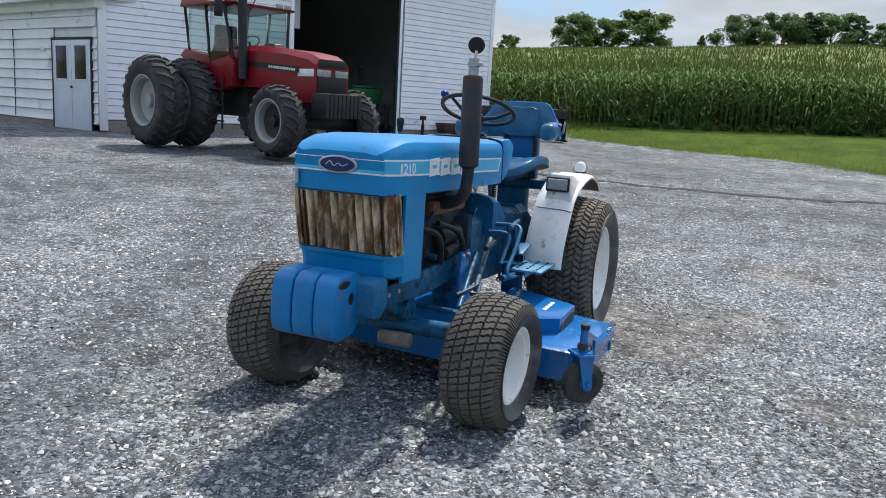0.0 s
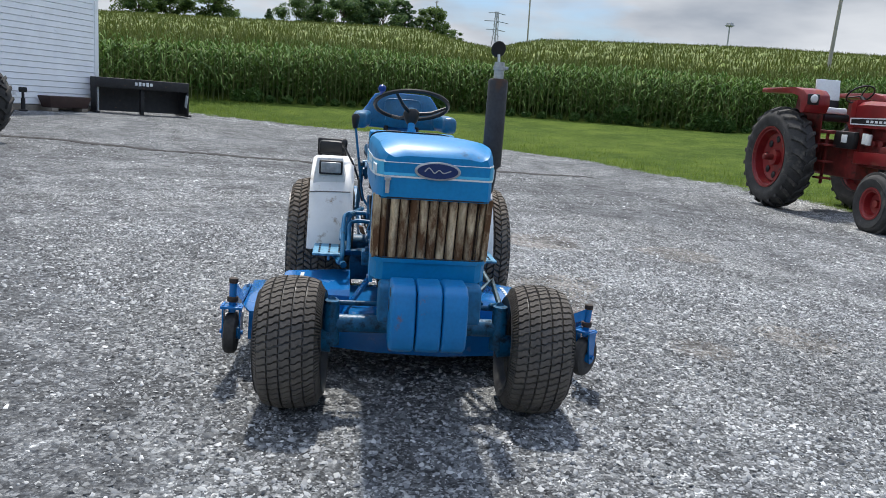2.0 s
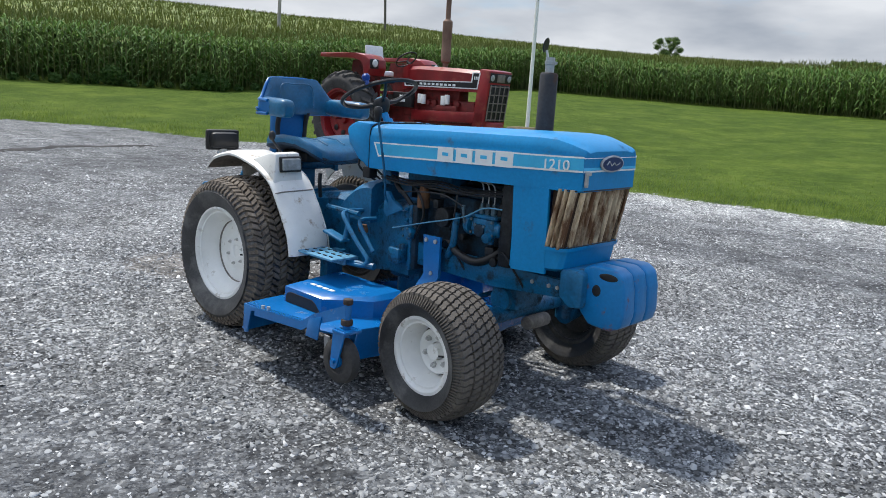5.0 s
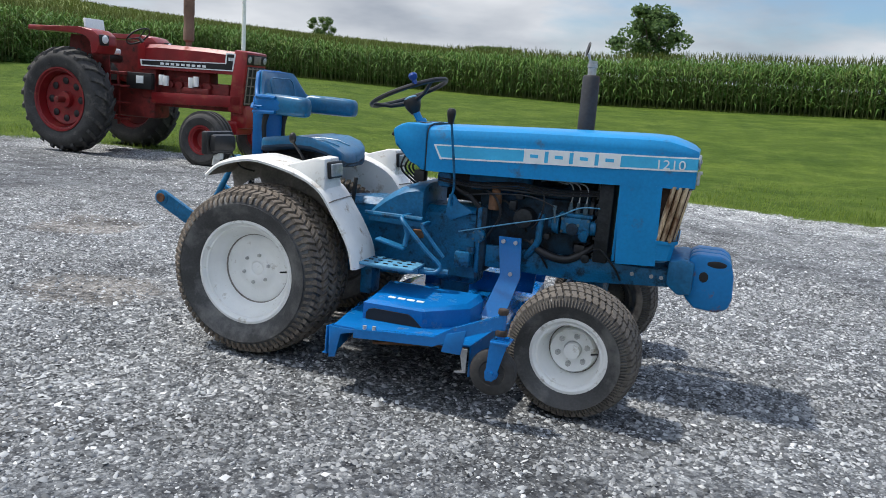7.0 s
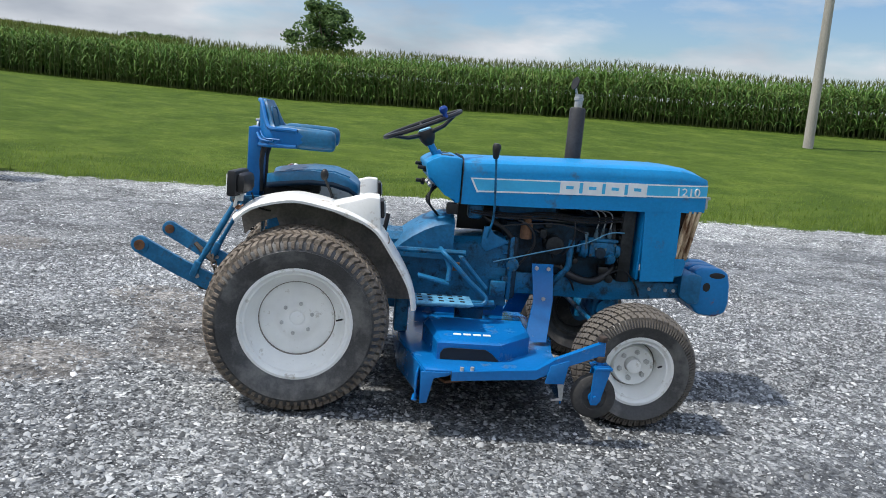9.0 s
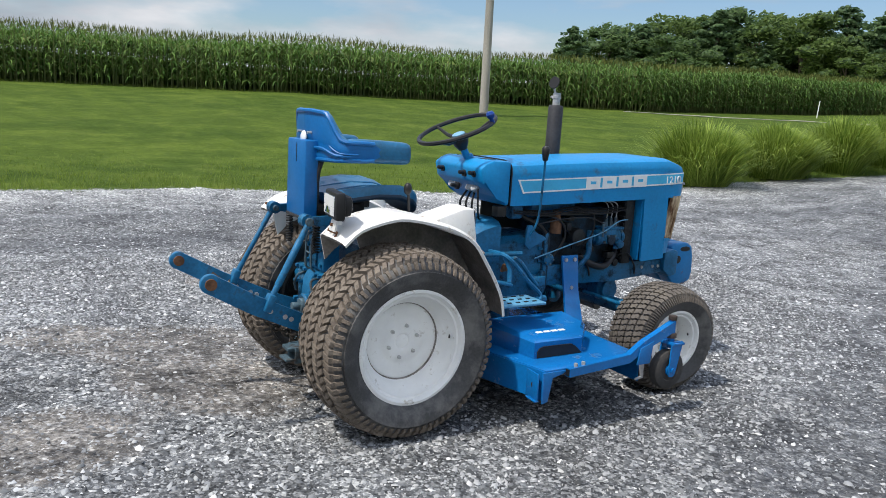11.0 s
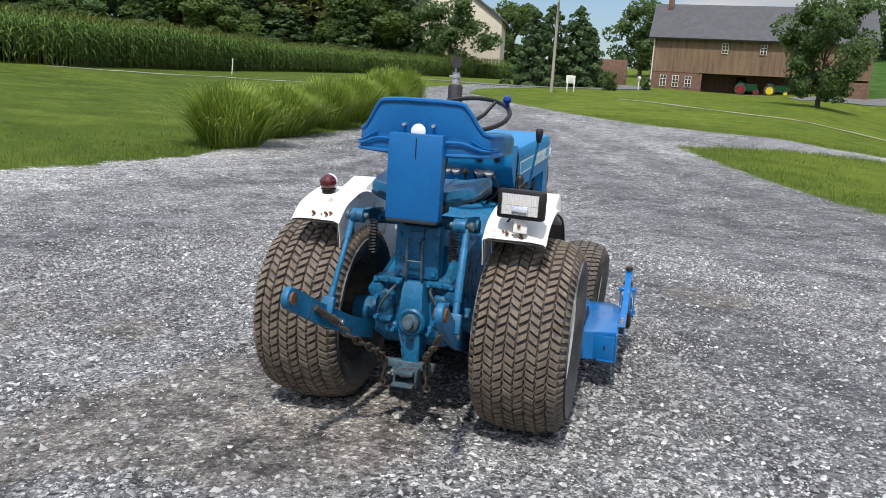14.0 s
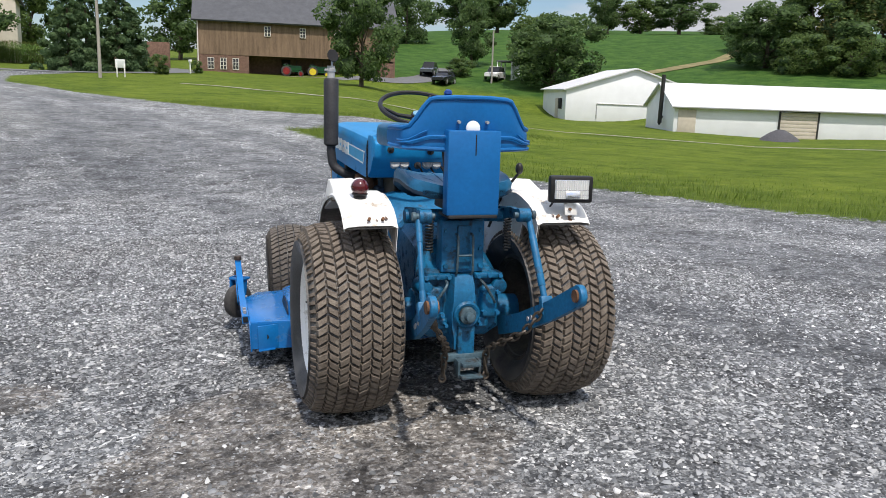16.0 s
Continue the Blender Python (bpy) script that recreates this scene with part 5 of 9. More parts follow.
# fenders
ARC = [(-.275, .772), (-.208, .828), (-.095, .862), (-.005, .868), (.134, .842), (.227, .812), (.31, .762), (.374, .677), (.425, .599), (.466, .519), (.484, .437)]
for s in (1, -1):
    o, i = (.492, .270) if s < 0 else (.478, .285)
    arc = curve_pts([(x, 0, z) for x, z in ARC], 3)
    b = B()
    rows = []
    for p in arc:
        c = Vector((0, 0, .40))
        out = (Vector((p.x, 0, p.z)) - c).normalized()
        rows.append([Vector((p.x, s * o, p.z)) - out * .020, Vector((p.x, s * (o + .002), p.z)) - out * .010, Vector((p.x, s * (o - .010), p.z)), Vector((p.x, s * (o - .05), p.z)) + out * .006, Vector((p.x, s * (i + .02), p.z)) + out * .006, Vector((p.x, s * i, p.z)) - out * .006])
    sheet(b, rows, .003)
    fender = part("fender", b, WHITE, hero, "white steel rear fender, rust-chipped at the back edge", angle=60)
    b = B()
    low = lambda p: Vector((p.x * (.80 if p.x > 0 else .92), 0, max(.43, p.z - (.20 if p.x > -.1 else .10))))
    rows = [[Vector((p.x, s * i, p.z - .004)), Vector((low(p).x, s * i, low(p).z))] for p in arc]
    sheet(b, rows, .003)
    part("fender_side", b, WHITE, fender)
    b = B()
    rows = [[Vector((p.x, s * (i + .006), p.z - .006)), Vector((low(p).x, s * (i + .006), low(p).z))] for p in arc]
    sheet(b, rows, .002)
    part("fender_side_lining", b, FENDER_IN, fender, "grey inner face")
    b = B()
    rows = []
    for p in arc:
        out = (Vector((p.x, 0, p.z)) - Vector((0, 0, .40))).normalized()
        rows.append([Vector((p.x, s * (o - .004), p.z)) - out * .010, Vector((p.x, s * (i + .01), p.z)) - out * .006])
    sheet(b, rows, .002)
    part("fender_lining", b, FENDER_IN, fender, "grey underside")
    # headlamp housing moulded into the fender
    b = B()
    loft(b, [[(.10, s * (i + .05), .835), (.10, s * (o - .02), .830), (.10, s * (o - .02), .842), (.10, s * (i + .05), .848)],
             [(.18, s * (i + .04), .80), (.18, s * (o - .012), .80), (.18, s * (o - .03), .868), (.18, s * (i + .06), .872)],
             [(.26, s * (i + .035), .78), (.26, s * (o - .010), .775), (.26, s * (o - .03), .892), (.26, s * (i + .06), .896)],
             [(.315, s * (i + .04), .755), (.318, s * (o - .012), .752), (.305, s * (o - .03), .890), (.305, s * (i + .06), .893)]])
    bevel_new(b, list(b.verts), .022, 4)
    hp = part("lamp_housing", b, WHITE, fender, angle=60)
    b = box(B(), (.318, s * (i + o) / 2 + s * .008, .842), (.016, .122, .074), .0075, (0, -5, 0), 4)
    part("lamp_bezel", b, BLACK, hp)
    b = box(B(), (.324, s * (i + o) / 2 + s * .008, .842), (.016, .104, .056), .0065, (0, -5, 0), 4)
    part("lamp_lens", b, LENS_GREY, hp, "grey ribbed lamp lens")
    part("fender_seam", tube(B(), [(.352, s * (i + .012), .722), (.356, s * (o - .03), .718), (.350, s * o, .712)], .0028, 6), FENDER_IN, fender, "dark seam across the fender front")
    for y in (i + .05, o - .06):
        part("fender_bolt", cyl(B(), (.470, s * y, .470), (.482, s * y, .472), .007, seg=8), BOLT, fender)
    rnd = random.Random(3 + s)
    b = B()
    for k in range(2):
        y = s * (o - .09 - .05 * k)
        cyl(b, (-.262, y, .796), (-.277, y, .804), .006, seg=8)
    loose("fender_rivet", b, RUST, fender, "rusty rivets")
    b = B()
    for q in range(3):
        c = Vector((-.268 + .004 * q, s * (o - .085 - .035 * q), .787 + .008 * q))
        ball(b, c, .004 + .004 * rnd.random(), 8, (1, .6 + rnd.random(), .08), (0, -42, rnd.uniform(0, 90)))
    loose("rust_chip", b, RUST, fender, "rust-brown chipped paint")

# red tail lamp and work lamp
b = lathe(B(), [(.024, .858), (.024, .870), (.030, .873), (.030, .878)], origin=(-.125, .395, 0), axis="Z", seg=20)
tail = part("tail_lamp", b, BLACK, hero)
part("tail_lens", ball(B(), (-.128, .395, .900), .033, 20), RED_LENS, tail, "round dark red tail lens")
part("front_lens", ball(B(), (-.112, .395, .901), .033, 20, (.75, 1, 1)), WHITE_DECAL, tail, "white front half of the lamp")
def swung(bm, turn=-9):
    """The work lamp stands a little askew on its foot."""
    bmesh.ops.rotate(bm, cent=(-.255, -.40, .90), matrix=Matrix.Rotation(math.radians(turn), 3, "Z"), verts=bm.verts)
    return bm


b = B()
box(b, (-.272, -.40, .905), (.038, .172, .104), .010)
box(b, (-.245, -.40, .905), (.05, .146, .082), .022)
lamp = part("work_lamp", swung(b), BLACK, hero, "rectangular black work lamp")
part("reflector", swung(box(B(), (-.2925, -.40, .905), (.003, .136, .074), .001)), CHROME, lamp)
b = B()
wave = [(-.2945 - .005 * (k % 2), -.40 - .066 + .0044 * k) for k in range(31)]
for z0, z1 in ((.870, .884), (.885, .902), (.9035, .940)):
    prism(b, wave + [(-.2935, -.40 + .0663), (-.2935, -.40 - .0663)], z0, z1, axis="Z")
part("lens", swung(b), LENS_PALE, lamp, "pale ribbed lens")
# Chrome block added and tilted up to give the lens its bright reflection.
part("lens_block", swung(box(B(), (-.297, -.403, .887), (.010, .056, .026), .002, rot=(0, 14, 0))), CHROME, lamp, "tilted bright block standing in for the lens's sky reflection")
foot = part("lamp_foot", box(box(B(), (-.262, -.40, .845), (.03, .03, .03), .003), (-.276, -.40, .826), (.008, .05, .044), .002, (0, 12, 0)), WHITE, lamp, "cream bracket with rust")
part("foot_bolt", cyl(B(), (-.278, -.395, .828), (-.287, -.395, .830), .006, seg=8), RUST, foot, "rusty bolt")
b = tube(B(), curve_pts([(-.22, -.36, .86), (-.20, -.32, .80), (-.15, -.28, .78)], 5), .004, 6)
part("lamp_wire", b, BLACK, lamp)

# seat
b = B()
rows = []
for x, w, zc in ((-.185, .17, .905), (-.16, .20, .912), (-.10, .212, .922), (0, .215, .935), (.10, .210, .932), (.17, .195, .912), (.205, .165, .888), (.22, .13, .868)):
    lip = .030
    half = [(0, zc), (w * .5, zc + .004), (w * .8, zc + .016), (w * .95, zc + .022), (w, zc + .006), (w * .985, zc - .028), (w * .8, zc - .040), (0, zc - .045)]
    rows.append([(x, -y, z) for y, z in half] + [(x, y, z) for y, z in half[-2:0:-1]])
loft(b, rows)
pan = [[(x, y * 1.012, z - (.004 if z < rows[q][0][2] - .02 else .03)) for x, y, z in rows[q]] for q in range(len(rows))]
cushion = part("seat_cushion", b, BLUE_SEAT, hero, "worn blue vinyl pan seat", angle=60)
b = B()
for yy in (-.07, .07):
    tube(b, [(-.17, yy, .912), (-.08, yy, .928), (0, yy, .938), (.10, yy * .9, .936), (.17, yy * .8, .916)], .004, 6)
loose("seat_seam", b, BLUE_SEAT, cushion)
b = B()
loft(b, pan)
part("seat_pan", b, SEAT_PAN, cushion, "dark navy seat pan edge", angle=60)
# curved backrest with arm wings: plan curve by height
b = B()
rows = []
stations = np.linspace(-1, 1, 33).tolist()
for tz in np.linspace(0, 1, 9).tolist():
    row = []
    for u in stations:
        a = abs(u)
        y = math.copysign(min(a, .70) / .70 * .250 + max(0, a - .70) / .30 * .024, u)
        x = -.215 + .05 * (min(a, .70) / .70) ** 4 + max(0, a - .70) / .30 * .135 - (.016 if tz < .2 and a < .75 else 0)
        top = 1.238 - .010 * max(0, a - .22) ** .5 if a < .40 else (1.234 - .110 * (lambda q: q * q * (3 - 2 * q))(min(1, (a - .40) / .27)))
        low = 1.045 + .012 * a
        z = low + (top - low) * tz
        x += -.035 * (tz * (top - low) / .19) * (1 - min(1, a / .7)) + .010 * math.sin(math.pi * tz) * (-1)
        if a > .9:
            z = (low + top) / 2 + (z - (low + top) / 2) * math.sqrt(max(0.15, 1 - ((a - .9) / .1) ** 2))
        row.append((x, y, z))
    rows.append(row)
sheet(b, rows, .022)
top_row, low_row = rows[-1], rows[0]
back = part("seat_back", b, BLUE_BACK, hero, "blue moulded seat back with arm wings", angle=70)
for s in (1, -1):
    b = B()
    loft(b, [[(x, s * (y + w * math.copysign(abs(math.cos(a)) ** .6, math.cos(a))), z + h * math.copysign(abs(math.sin(a)) ** .6, math.sin(a))) for a in [2 * math.pi * j / 20 for j in range(20)]] for x, y, z, w, h in ((-.165, .200, 1.094, .018, .034), (-.13, .216, 1.094, .036, .046), (-.03, .234, 1.092, .041, .047), (.05, .245, 1.090, .041, .046), (.084, .248, 1.089, .040, .044), (.097, .249, 1.088, .035, .039), (.104, .249, 1.088, .024, .027), (.106, .249, 1.088, .010, .011))])
    part("arm_pad", b, BLUE_SEAT, back, "rounded blue vinyl arm pad", angle=70)
b = tube(B(), [top_row[k] for k in range(1, 32)], .0095, 8)
part("seat_back_rim", b, BLUE_BACK, back, "rolled rim of the seat back")
b = tube(B(), [low_row[k] for k in range(1, 32)], .0085, 8)
part("seat_back_rim", b, BLUE_BACK, back)
for f in (3,):
    for s in (1, -1):
        seg_ = [rows[f][k] for k in (range(22, 31) if s > 0 else range(2, 11))]
        part("wing_ridge", tube(B(), [(x - .004, y + s * .010, z) for x, y, z in seg_[1:-2]], .0035, 6), BLUE_BACK, back)
b = B()
pts = [rows[2][k] for k in range(4, 29)]
tube(b, [(x - .016 if abs(y) < .23 else x - .004, y * 1.03, z) for x, y, z in pts], .006, 6)
part("seat_back_rib", b, BLUE_BACK, back)
b = B()
rows = []
for tz in np.linspace(0.0, 1.0, 9).tolist():
    row = []
    puff = math.sin(math.pi * tz) ** .5
    for u in stations[5:-5]:
        a = abs(u)
        y = math.copysign(min(a, .64) / .64 * .240 + max(0, a - .64) / .36 * .008, u)
        x = -.196 + .052 * (min(a, .64) / .64) ** 4 + max(0, a - .64) / .36 * .24
        top = 1.242 if a < .36 else (1.242 - .114 * (lambda q: q * q * (3 - 2 * q))(min(1, (a - .36) / .28)))
        z = 1.050 + (top - 1.050) * tz
        row.append((x - .035 * (tz * (top - 1.05) / .19) * (1 - min(1, a / .7)) + .016 * puff, y - math.copysign(.010 * puff * min(1, max(0, a - .5) * 5), u), z))
    rows.append(row)
sheet(b, rows, .022)
pad = part("back_pad", b, BLUE_SEAT, back, "worn blue vinyl pad", angle=70)
b = tube(B(), curve_pts([(-.158, -.10, 1.09), (-.185, -.10, 1.20), (-.188, 0, 1.21), (-.185, .10, 1.20), (-.158, .10, 1.09)], 6), .0035, 6)
part("pad_seam", b, BLUE_SEAT, pad)
b = B()
box(b, (-.252, 0, .965), (.058, .204, .312), .006)
bracket = part("seat_bracket", b, BLUE_BACK, hero, "flat blue box plate behind the seat")
part("plate_slot", box(B(), (-.2815, -.004, 1.068), (.002, .004, .075)), BLACK, bracket)
b = lathe(B(), [(.028, 0), (.027, .004), (.018, .009), (.0005, .010)], axis="X", seg=20)
xf(b, b.verts, Matrix.Translation((-.250, 0, 1.128)) @ Matrix.Rotation(math.pi, 4, "Z"))
part("white_dome", b, WHITE_DECAL, bracket, "small white dome cap")
b = B()
for y in (-.055, .055):
    cyl(b, (-.24, y, 1.15), (-.258, y, 1.15), .006, seg=8)
loose("seat_bolt", b, STEEL, bracket)
b = B()
box(b, (-.10, 0, .835), (.22, .13, .05), .008)
box(b, (-.06, 0, .86), (.20, .10, .04), .008)
tube(b, curve_pts([(-.22, -.08, .84), (-.225, -.09, .98), (-.20, -.09, 1.06)], 5), .014, 8)
tube(b, curve_pts([(-.22, .08, .84), (-.225, .09, .98), (-.20, .09, 1.06)], 5), .014, 8)
part("seat_base", b, BLACK_STEEL, bracket)
part("seat_base_pad", box(B(), (-.22, 0, .805), (.13, .19, .012), .002), BLACK_STEEL, bracket)

# levers, pedals and foot plates
b = tube(B(), curve_pts([(.80, -.20, .72), (.805, -.225, .76), (.815, -.24, .84), (.795, -.275, 1.08)], 6), .0055, 8)
lev = part("throttle_lever", b, BLUE_CAST, hero, "long thin hand lever")
part("lever_knob", lathe(B(), [(.007, 1.075), (.012, 1.08), (.018, 1.115), (.019, 1.132), (.012, 1.142), (.0005, 1.143)], origin=(.792, -.277, 0), axis="Z", seg=16), BLACK, lev, "black plastic knob")
b = B()
prism(b, [(.775, .68), (.80, .655), (.90, .70), (.885, .715), (.83, .735), (.81, .77), (.785, .77)], -.205, -.190, bev=.003)
part("lever_quadrant", b, BLUE_ROD, lev)
for x, y, z, dx, dy in ((.09, -.27, .955, -.04, -.055),):
    b = tube(B(), curve_pts([(x + .03, y * .8, .70), (x + .02, y, .84), (x + dx * .4, y + dy, z - .02)], 5), .006, 8)
    lv = part("short_lever", b, BLACK, hero)
    part("lever_knob", ball(B(), (x + dx * .5, y + dy, z), .017, 12, (1, 1, 1.5)), BLACK, lv, "black knob")
b = tube(B(), curve_pts([(.33, -.215, .68), (.345, -.235, .76), (.35, -.235, .80)], 4), .010, 8)
part("gear_lever", b, BLACK, hero)
for s in (1, -1):
    b = B()
    box(b, (.60, s * .375, .462), (.26, .155, .012), .004)
    box(b, (.60, s * .375, .448), (.25, .012, .03), .002)
    plate = part("foot_plate", b, BLUE_WORN, hero, "worn pale blue pierced foot plate")
    b = B()
    for i in range(5):
        for j in range(3):
            box(b, (.505 + .045 * i, s * (.325 + .048 * j), .4695), (.020, .009, .004))
    loose("grip_slot", b, BLACK, plate)
    b = B()
    tube(b, curve_pts([(.60, s * .17, .65), (.605, s * .29, .650), (.66, s * .31, .60), (.73, s * .31, .53), (.80, s * .31, .470), (.79, s * .32, .44), (.73, s * .33, .435), (.60, s * .33, .43)], 5), .0105, 8)
    part("pedal_arm", b, BLUE_ROD, hero, "blue bent pedal rod")
    b = tube(B(), curve_pts([(.69, s * .17, .625), (.695, s * .27, .622), (.75, s * .28, .56), (.805, s * .28, .50)], 5), .010, 8)
    part("pedal_arm", b, BLUE_ROD, hero)
    b = B()
    box(b, (.565, s * .30, .535), (.14, .055, .012), .004, (0, 12, 0))
    tube(b, [(.63, s * .30, .53), (.635, s * .29, .59), (.61, s * .28, .645)], .012, 8)
    part("pedal", b, BLUE_ROD, hero, "blue foot pedal")
    b = tube(B(), [(.40, s * .22, .645), (.55, s * .25, .65), (.70, s * .28, .655)], .012, 8)
    part("side_rail", b, BLUE_CAST, hero)
    b = B()
    tube(b, [(.48, s * .18, .43), (.56, s * .36, .44), (.84, s * .30, .44)], .016, 8)
    box(b, (.44, s * .22, .36), (.06, .10, .16), .01)
    part("step_support", b, BLUE_CAST, hero)
part("valve_block", box(box(B(), (.87, -.19, .49), (.07, .06, .07), .008), (.90, -.19, .53), (.03, .03, .03), .004), BLUE_CAST, hero)
part("leather_flap", box(B(), (.66, -.22, .58), (.05, .012, .04), .003, (20, 0, 15)), RUST, hero)

# ---------------------------------------------------------------- mower deck under the tractor
# the deck hangs a little lower on the muffler side
HANG = Matrix.Translation((0, -.74, .27)) @ Matrix.Rotation(math.radians(-2.0), 4, "X") @ Matrix.Translation((0, .74, -.27))
deck = thing("mower_deck", "bright blue belly mower deck with caster wheels slung under the tractor", "mower deck", HERO @ HANG)
b = B()
out = [(.50, -.62), (.52, -.74), (.98, -.74), (1.08, -.70), (1.10, -.40), (1.16, -.15), (1.16, .15), (1.10, .40), (1.08, .70), (.98, .765), (.52, .765), (.50, .62), (.44, .30), (.44, -.30)]
prism(b, out, .262, .272, axis="Z", bev=.003)
part("deck_shell", b, BLUE_DECK, deck, "flat blue steel deck top")
b = B()
ring = out + out[:1]
for seg in ((0, 1), (3, 9), (10, 14)):
    pts = ring[seg[0]:seg[1] + 1]
    sheet(b, [[(x, y, .266) for x, y in pts], [(x, y, .145) for x, y in pts]], .005)
sheet(b, [[(x, .765, .266) for x in (.52, .98)], [(x, .765, .145) for x in (.52, .98)]], .005)
part("deck_skirt", b, BLUE_DECK, deck, "blue deck skirt", angle=30)
for s in (1, -1):
    b = B()
    y = -.742 if s < 0 else .767
    prism(b, [(.502, .264), (.64, .264), (.60, .248), (.552, .240), (.535, .140), (.506, .134)], y - .004, y + .004, bev=.002)
    tilt = s * 9.5
    box(b, (.496, s * .683, .203), (.008, .110, .112), .003, (0, 0, tilt))
    box(b, (.490, s * .700, .146), (.022, .075, .007), .002, (0, 0, tilt))
    corner = part("corner_bracket", b, BLUE_DECK, deck, "blue corner plate with a bolt hole")
    part("bolt_hole", cyl(B(), (.4985, s * .700, .205), (.4905, s * .7013, .205), .013, seg=16), BLACK, corner, "dark bolt hole")
    b = B()
    loft(b, [[(.62, y, .240), (.62, y + s * .03, .240), (.62, y + s * .03, .275), (.62, y, .275)], [(.95, y, .262), (.95, y + s * .03, .262), (.95, y + s * .03, .30), (.95, y, .30)], [(1.02, y, .300), (1.02, y + s * .03, .300), (1.02, y + s * .03, .345), (1.02, y, .345)], [(1.21, y, .375), (1.21, y + s * .03, .375), (1.21, y + s * .03, .425), (1.21, y, .425)]])
    arm = part("caster_arm", b, BLUE_DECK, deck, "bright blue caster arm")
    part("tube_end", box(B(), (.6195, y + s * .015, .2575), (.003, .022, .026), .0), BLACK, arm, "open dark tube end")
    part("arm_gusset", prism(B(), [(.985, .250), (1.062, .250), (1.078, .348), (1.002, .322)], y + s * .031, y + s * .037, bev=.002), BLUE_DECK, arm)
    loose("arm_bolt", cyl(cyl(B(), (.66, y + s * .015, .26), (.66, y + s * .015, .292), .008, seg=8), (.70, y + s * .015, .26), (.70, y + s * .015, .295), .008, seg=8), STEEL, arm)
    b = B()
    cyl(b, (1.205, y + s * .015, .30), (1.205, y + s * .015, .43), .015, seg=14)
    for q, w0, w1 in ((s, .031, .020), (-s, .022, .016)):
        e0, e1 = y + s * .015 + q * .031, y + s * .015 + q * .038
        loft(b, [[(x - w, e0, z), (x + w, e0, z), (x + w, e1, z), (x - w, e1, z)] for x, w, z in ((1.208, w0, .335), (1.204, w0, .305), (1.192, w1 + .003, .225), (1.186, w1, .190), (1.184, w1 * .6, .178))])
        cyl(b, (1.187, e0 - q * .002, .207), (1.187, e1 + q * .010, .207), .011, seg=6)
    box(b, (1.21, y + s * .015, .325), (.07, .09, .012), .003)
    # the caster on the muffler side stands swivelled inwards
    pin = Vector((1.205, y + s * .015, 0))
    swivel = Matrix.Translation(pin) @ Matrix.Rotation(math.radians(-45 if s > 0 else 0), 4, "Z") @ Matrix.Translation(-pin)
    fork = part("caster_fork", on(b, swivel), BLUE_DECK, deck)
    part("spindle_cap", cyl(B(), (1.205, y + s * .015, .425), (1.205, y + s * .015, .447), .019, seg=14, bev=.004), CAP_BROWN, fork, "dull brown spindle cap")
    part("spindle_collar", cyl(B(), (1.205, y + s * .015, .345), (1.205, y + s * .015, .368), .023, seg=14, bev=.004), CAP_BROWN, fork)
    wv = lathe(B(), [(.028, -.019), (.046, -.020), (.050, -.025), (.076, -.026), (.086, -.019), (.090, 0), (.086, .019), (.076, .026), (.050, .025), (.046, .020), (.028, .019)], origin=(1.189, y + s * .015, .205), seg=32)
    cw = part("caster_wheel", on(wv, swivel), AG_RUBBER, deck, "small solid grey caster wheel")
    part("caster_hub", on(cyl(B(), (1.189, y + s * .015 - .030, .205), (1.189, y + s * .015 + .030, .205), .026, seg=18), swivel), BLUE_DECK, cw)
    # raised belt cover on each side
    b = B()
    low = [(.54, .27), (.575, .588), (.835, .588), (.99, .43), (1.0, .27)]
    top = [(.56, .27), (.592, .570), (.830, .570), (.970, .425), (.98, .27)]
    loft(b, [[(x, s * y, .270) for x, y in low], [(x, s * y, .345 - .03 * (y - .43)) for x, y in low], [(x, s * y, .362 - .08 * (y - .43)) for x, y in top]])
    cover = part("belt_cover", b, BLUE_DECK, deck, "blue raised belt cover", angle=30)
    b = B()
    prism(b, [(.590, .274), (.835, .274), (.800, .306), (.775, .320), (.625, .322), (.602, .316), (.590, .300)], s * .560, s * .5925, bev=.0)
    part("cover_opening", b, BLACK, cover)
    for k in range(4):
        part("name_block", box(B(), (.665 + .042 * k, s * .50, .3575), (.032, .018, .003), .0005, (s * -4.5, 0, 0)), WHITE_DECAL, cover, "white block of the maker's name")
b = B()
for s in (1, -1):
    loft(b, [[(1.022, s * .185, .630), (1.122, s * .185, .632), (1.122, s * .197, .632), (1.022, s * .197, .630)], [(1.045, s * .19, .46), (1.135, s * .19, .46), (1.135, s * .202, .46), (1.045, s * .202, .46)], [(1.0, s * .28, .295), (1.10, s * .28, .295), (1.10, s * .295, .290), (1.0, s * .295, .290)]])
hang = loose("hanger_arm", b, BLUE_DECK, deck, "bright blue bolted hanger plate")
b = B()
for s in (1, -1):
    for x, z in ((1.045, .61), (1.10, .61), (1.09, .47)):
        cyl(b, (x, s * .19, z), (x, s * .206, z), .010, seg=6)
loose("hanger_bolt", b, STEEL, hang)
b = B()
cyl(b, (.78, 0, .27), (.78, 0, .40), .07, seg=20)
box(b, (.80, 0, .40), (.20, .16, .06), .02)
part("deck_gearbox", b, BLUE_CAST, deck)
b = B()
box(b, (.79, -.46, .17), (.40, .06, .012), .002, (0, 0, 25))
box(b, (.80, .45, .17), (.46, .06, .012), .002, (0, 0, -15))
loose("mower_blade", b, RUST, deck, "rusty mower blade")
part("deck_underside", prism(B(), [(.56, -.66), (1.02, -.66), (1.06, 0), (1.02, .68), (.56, .68), (.50, 0)], .246, .252, axis="Z"), BLACK_STEEL, deck)

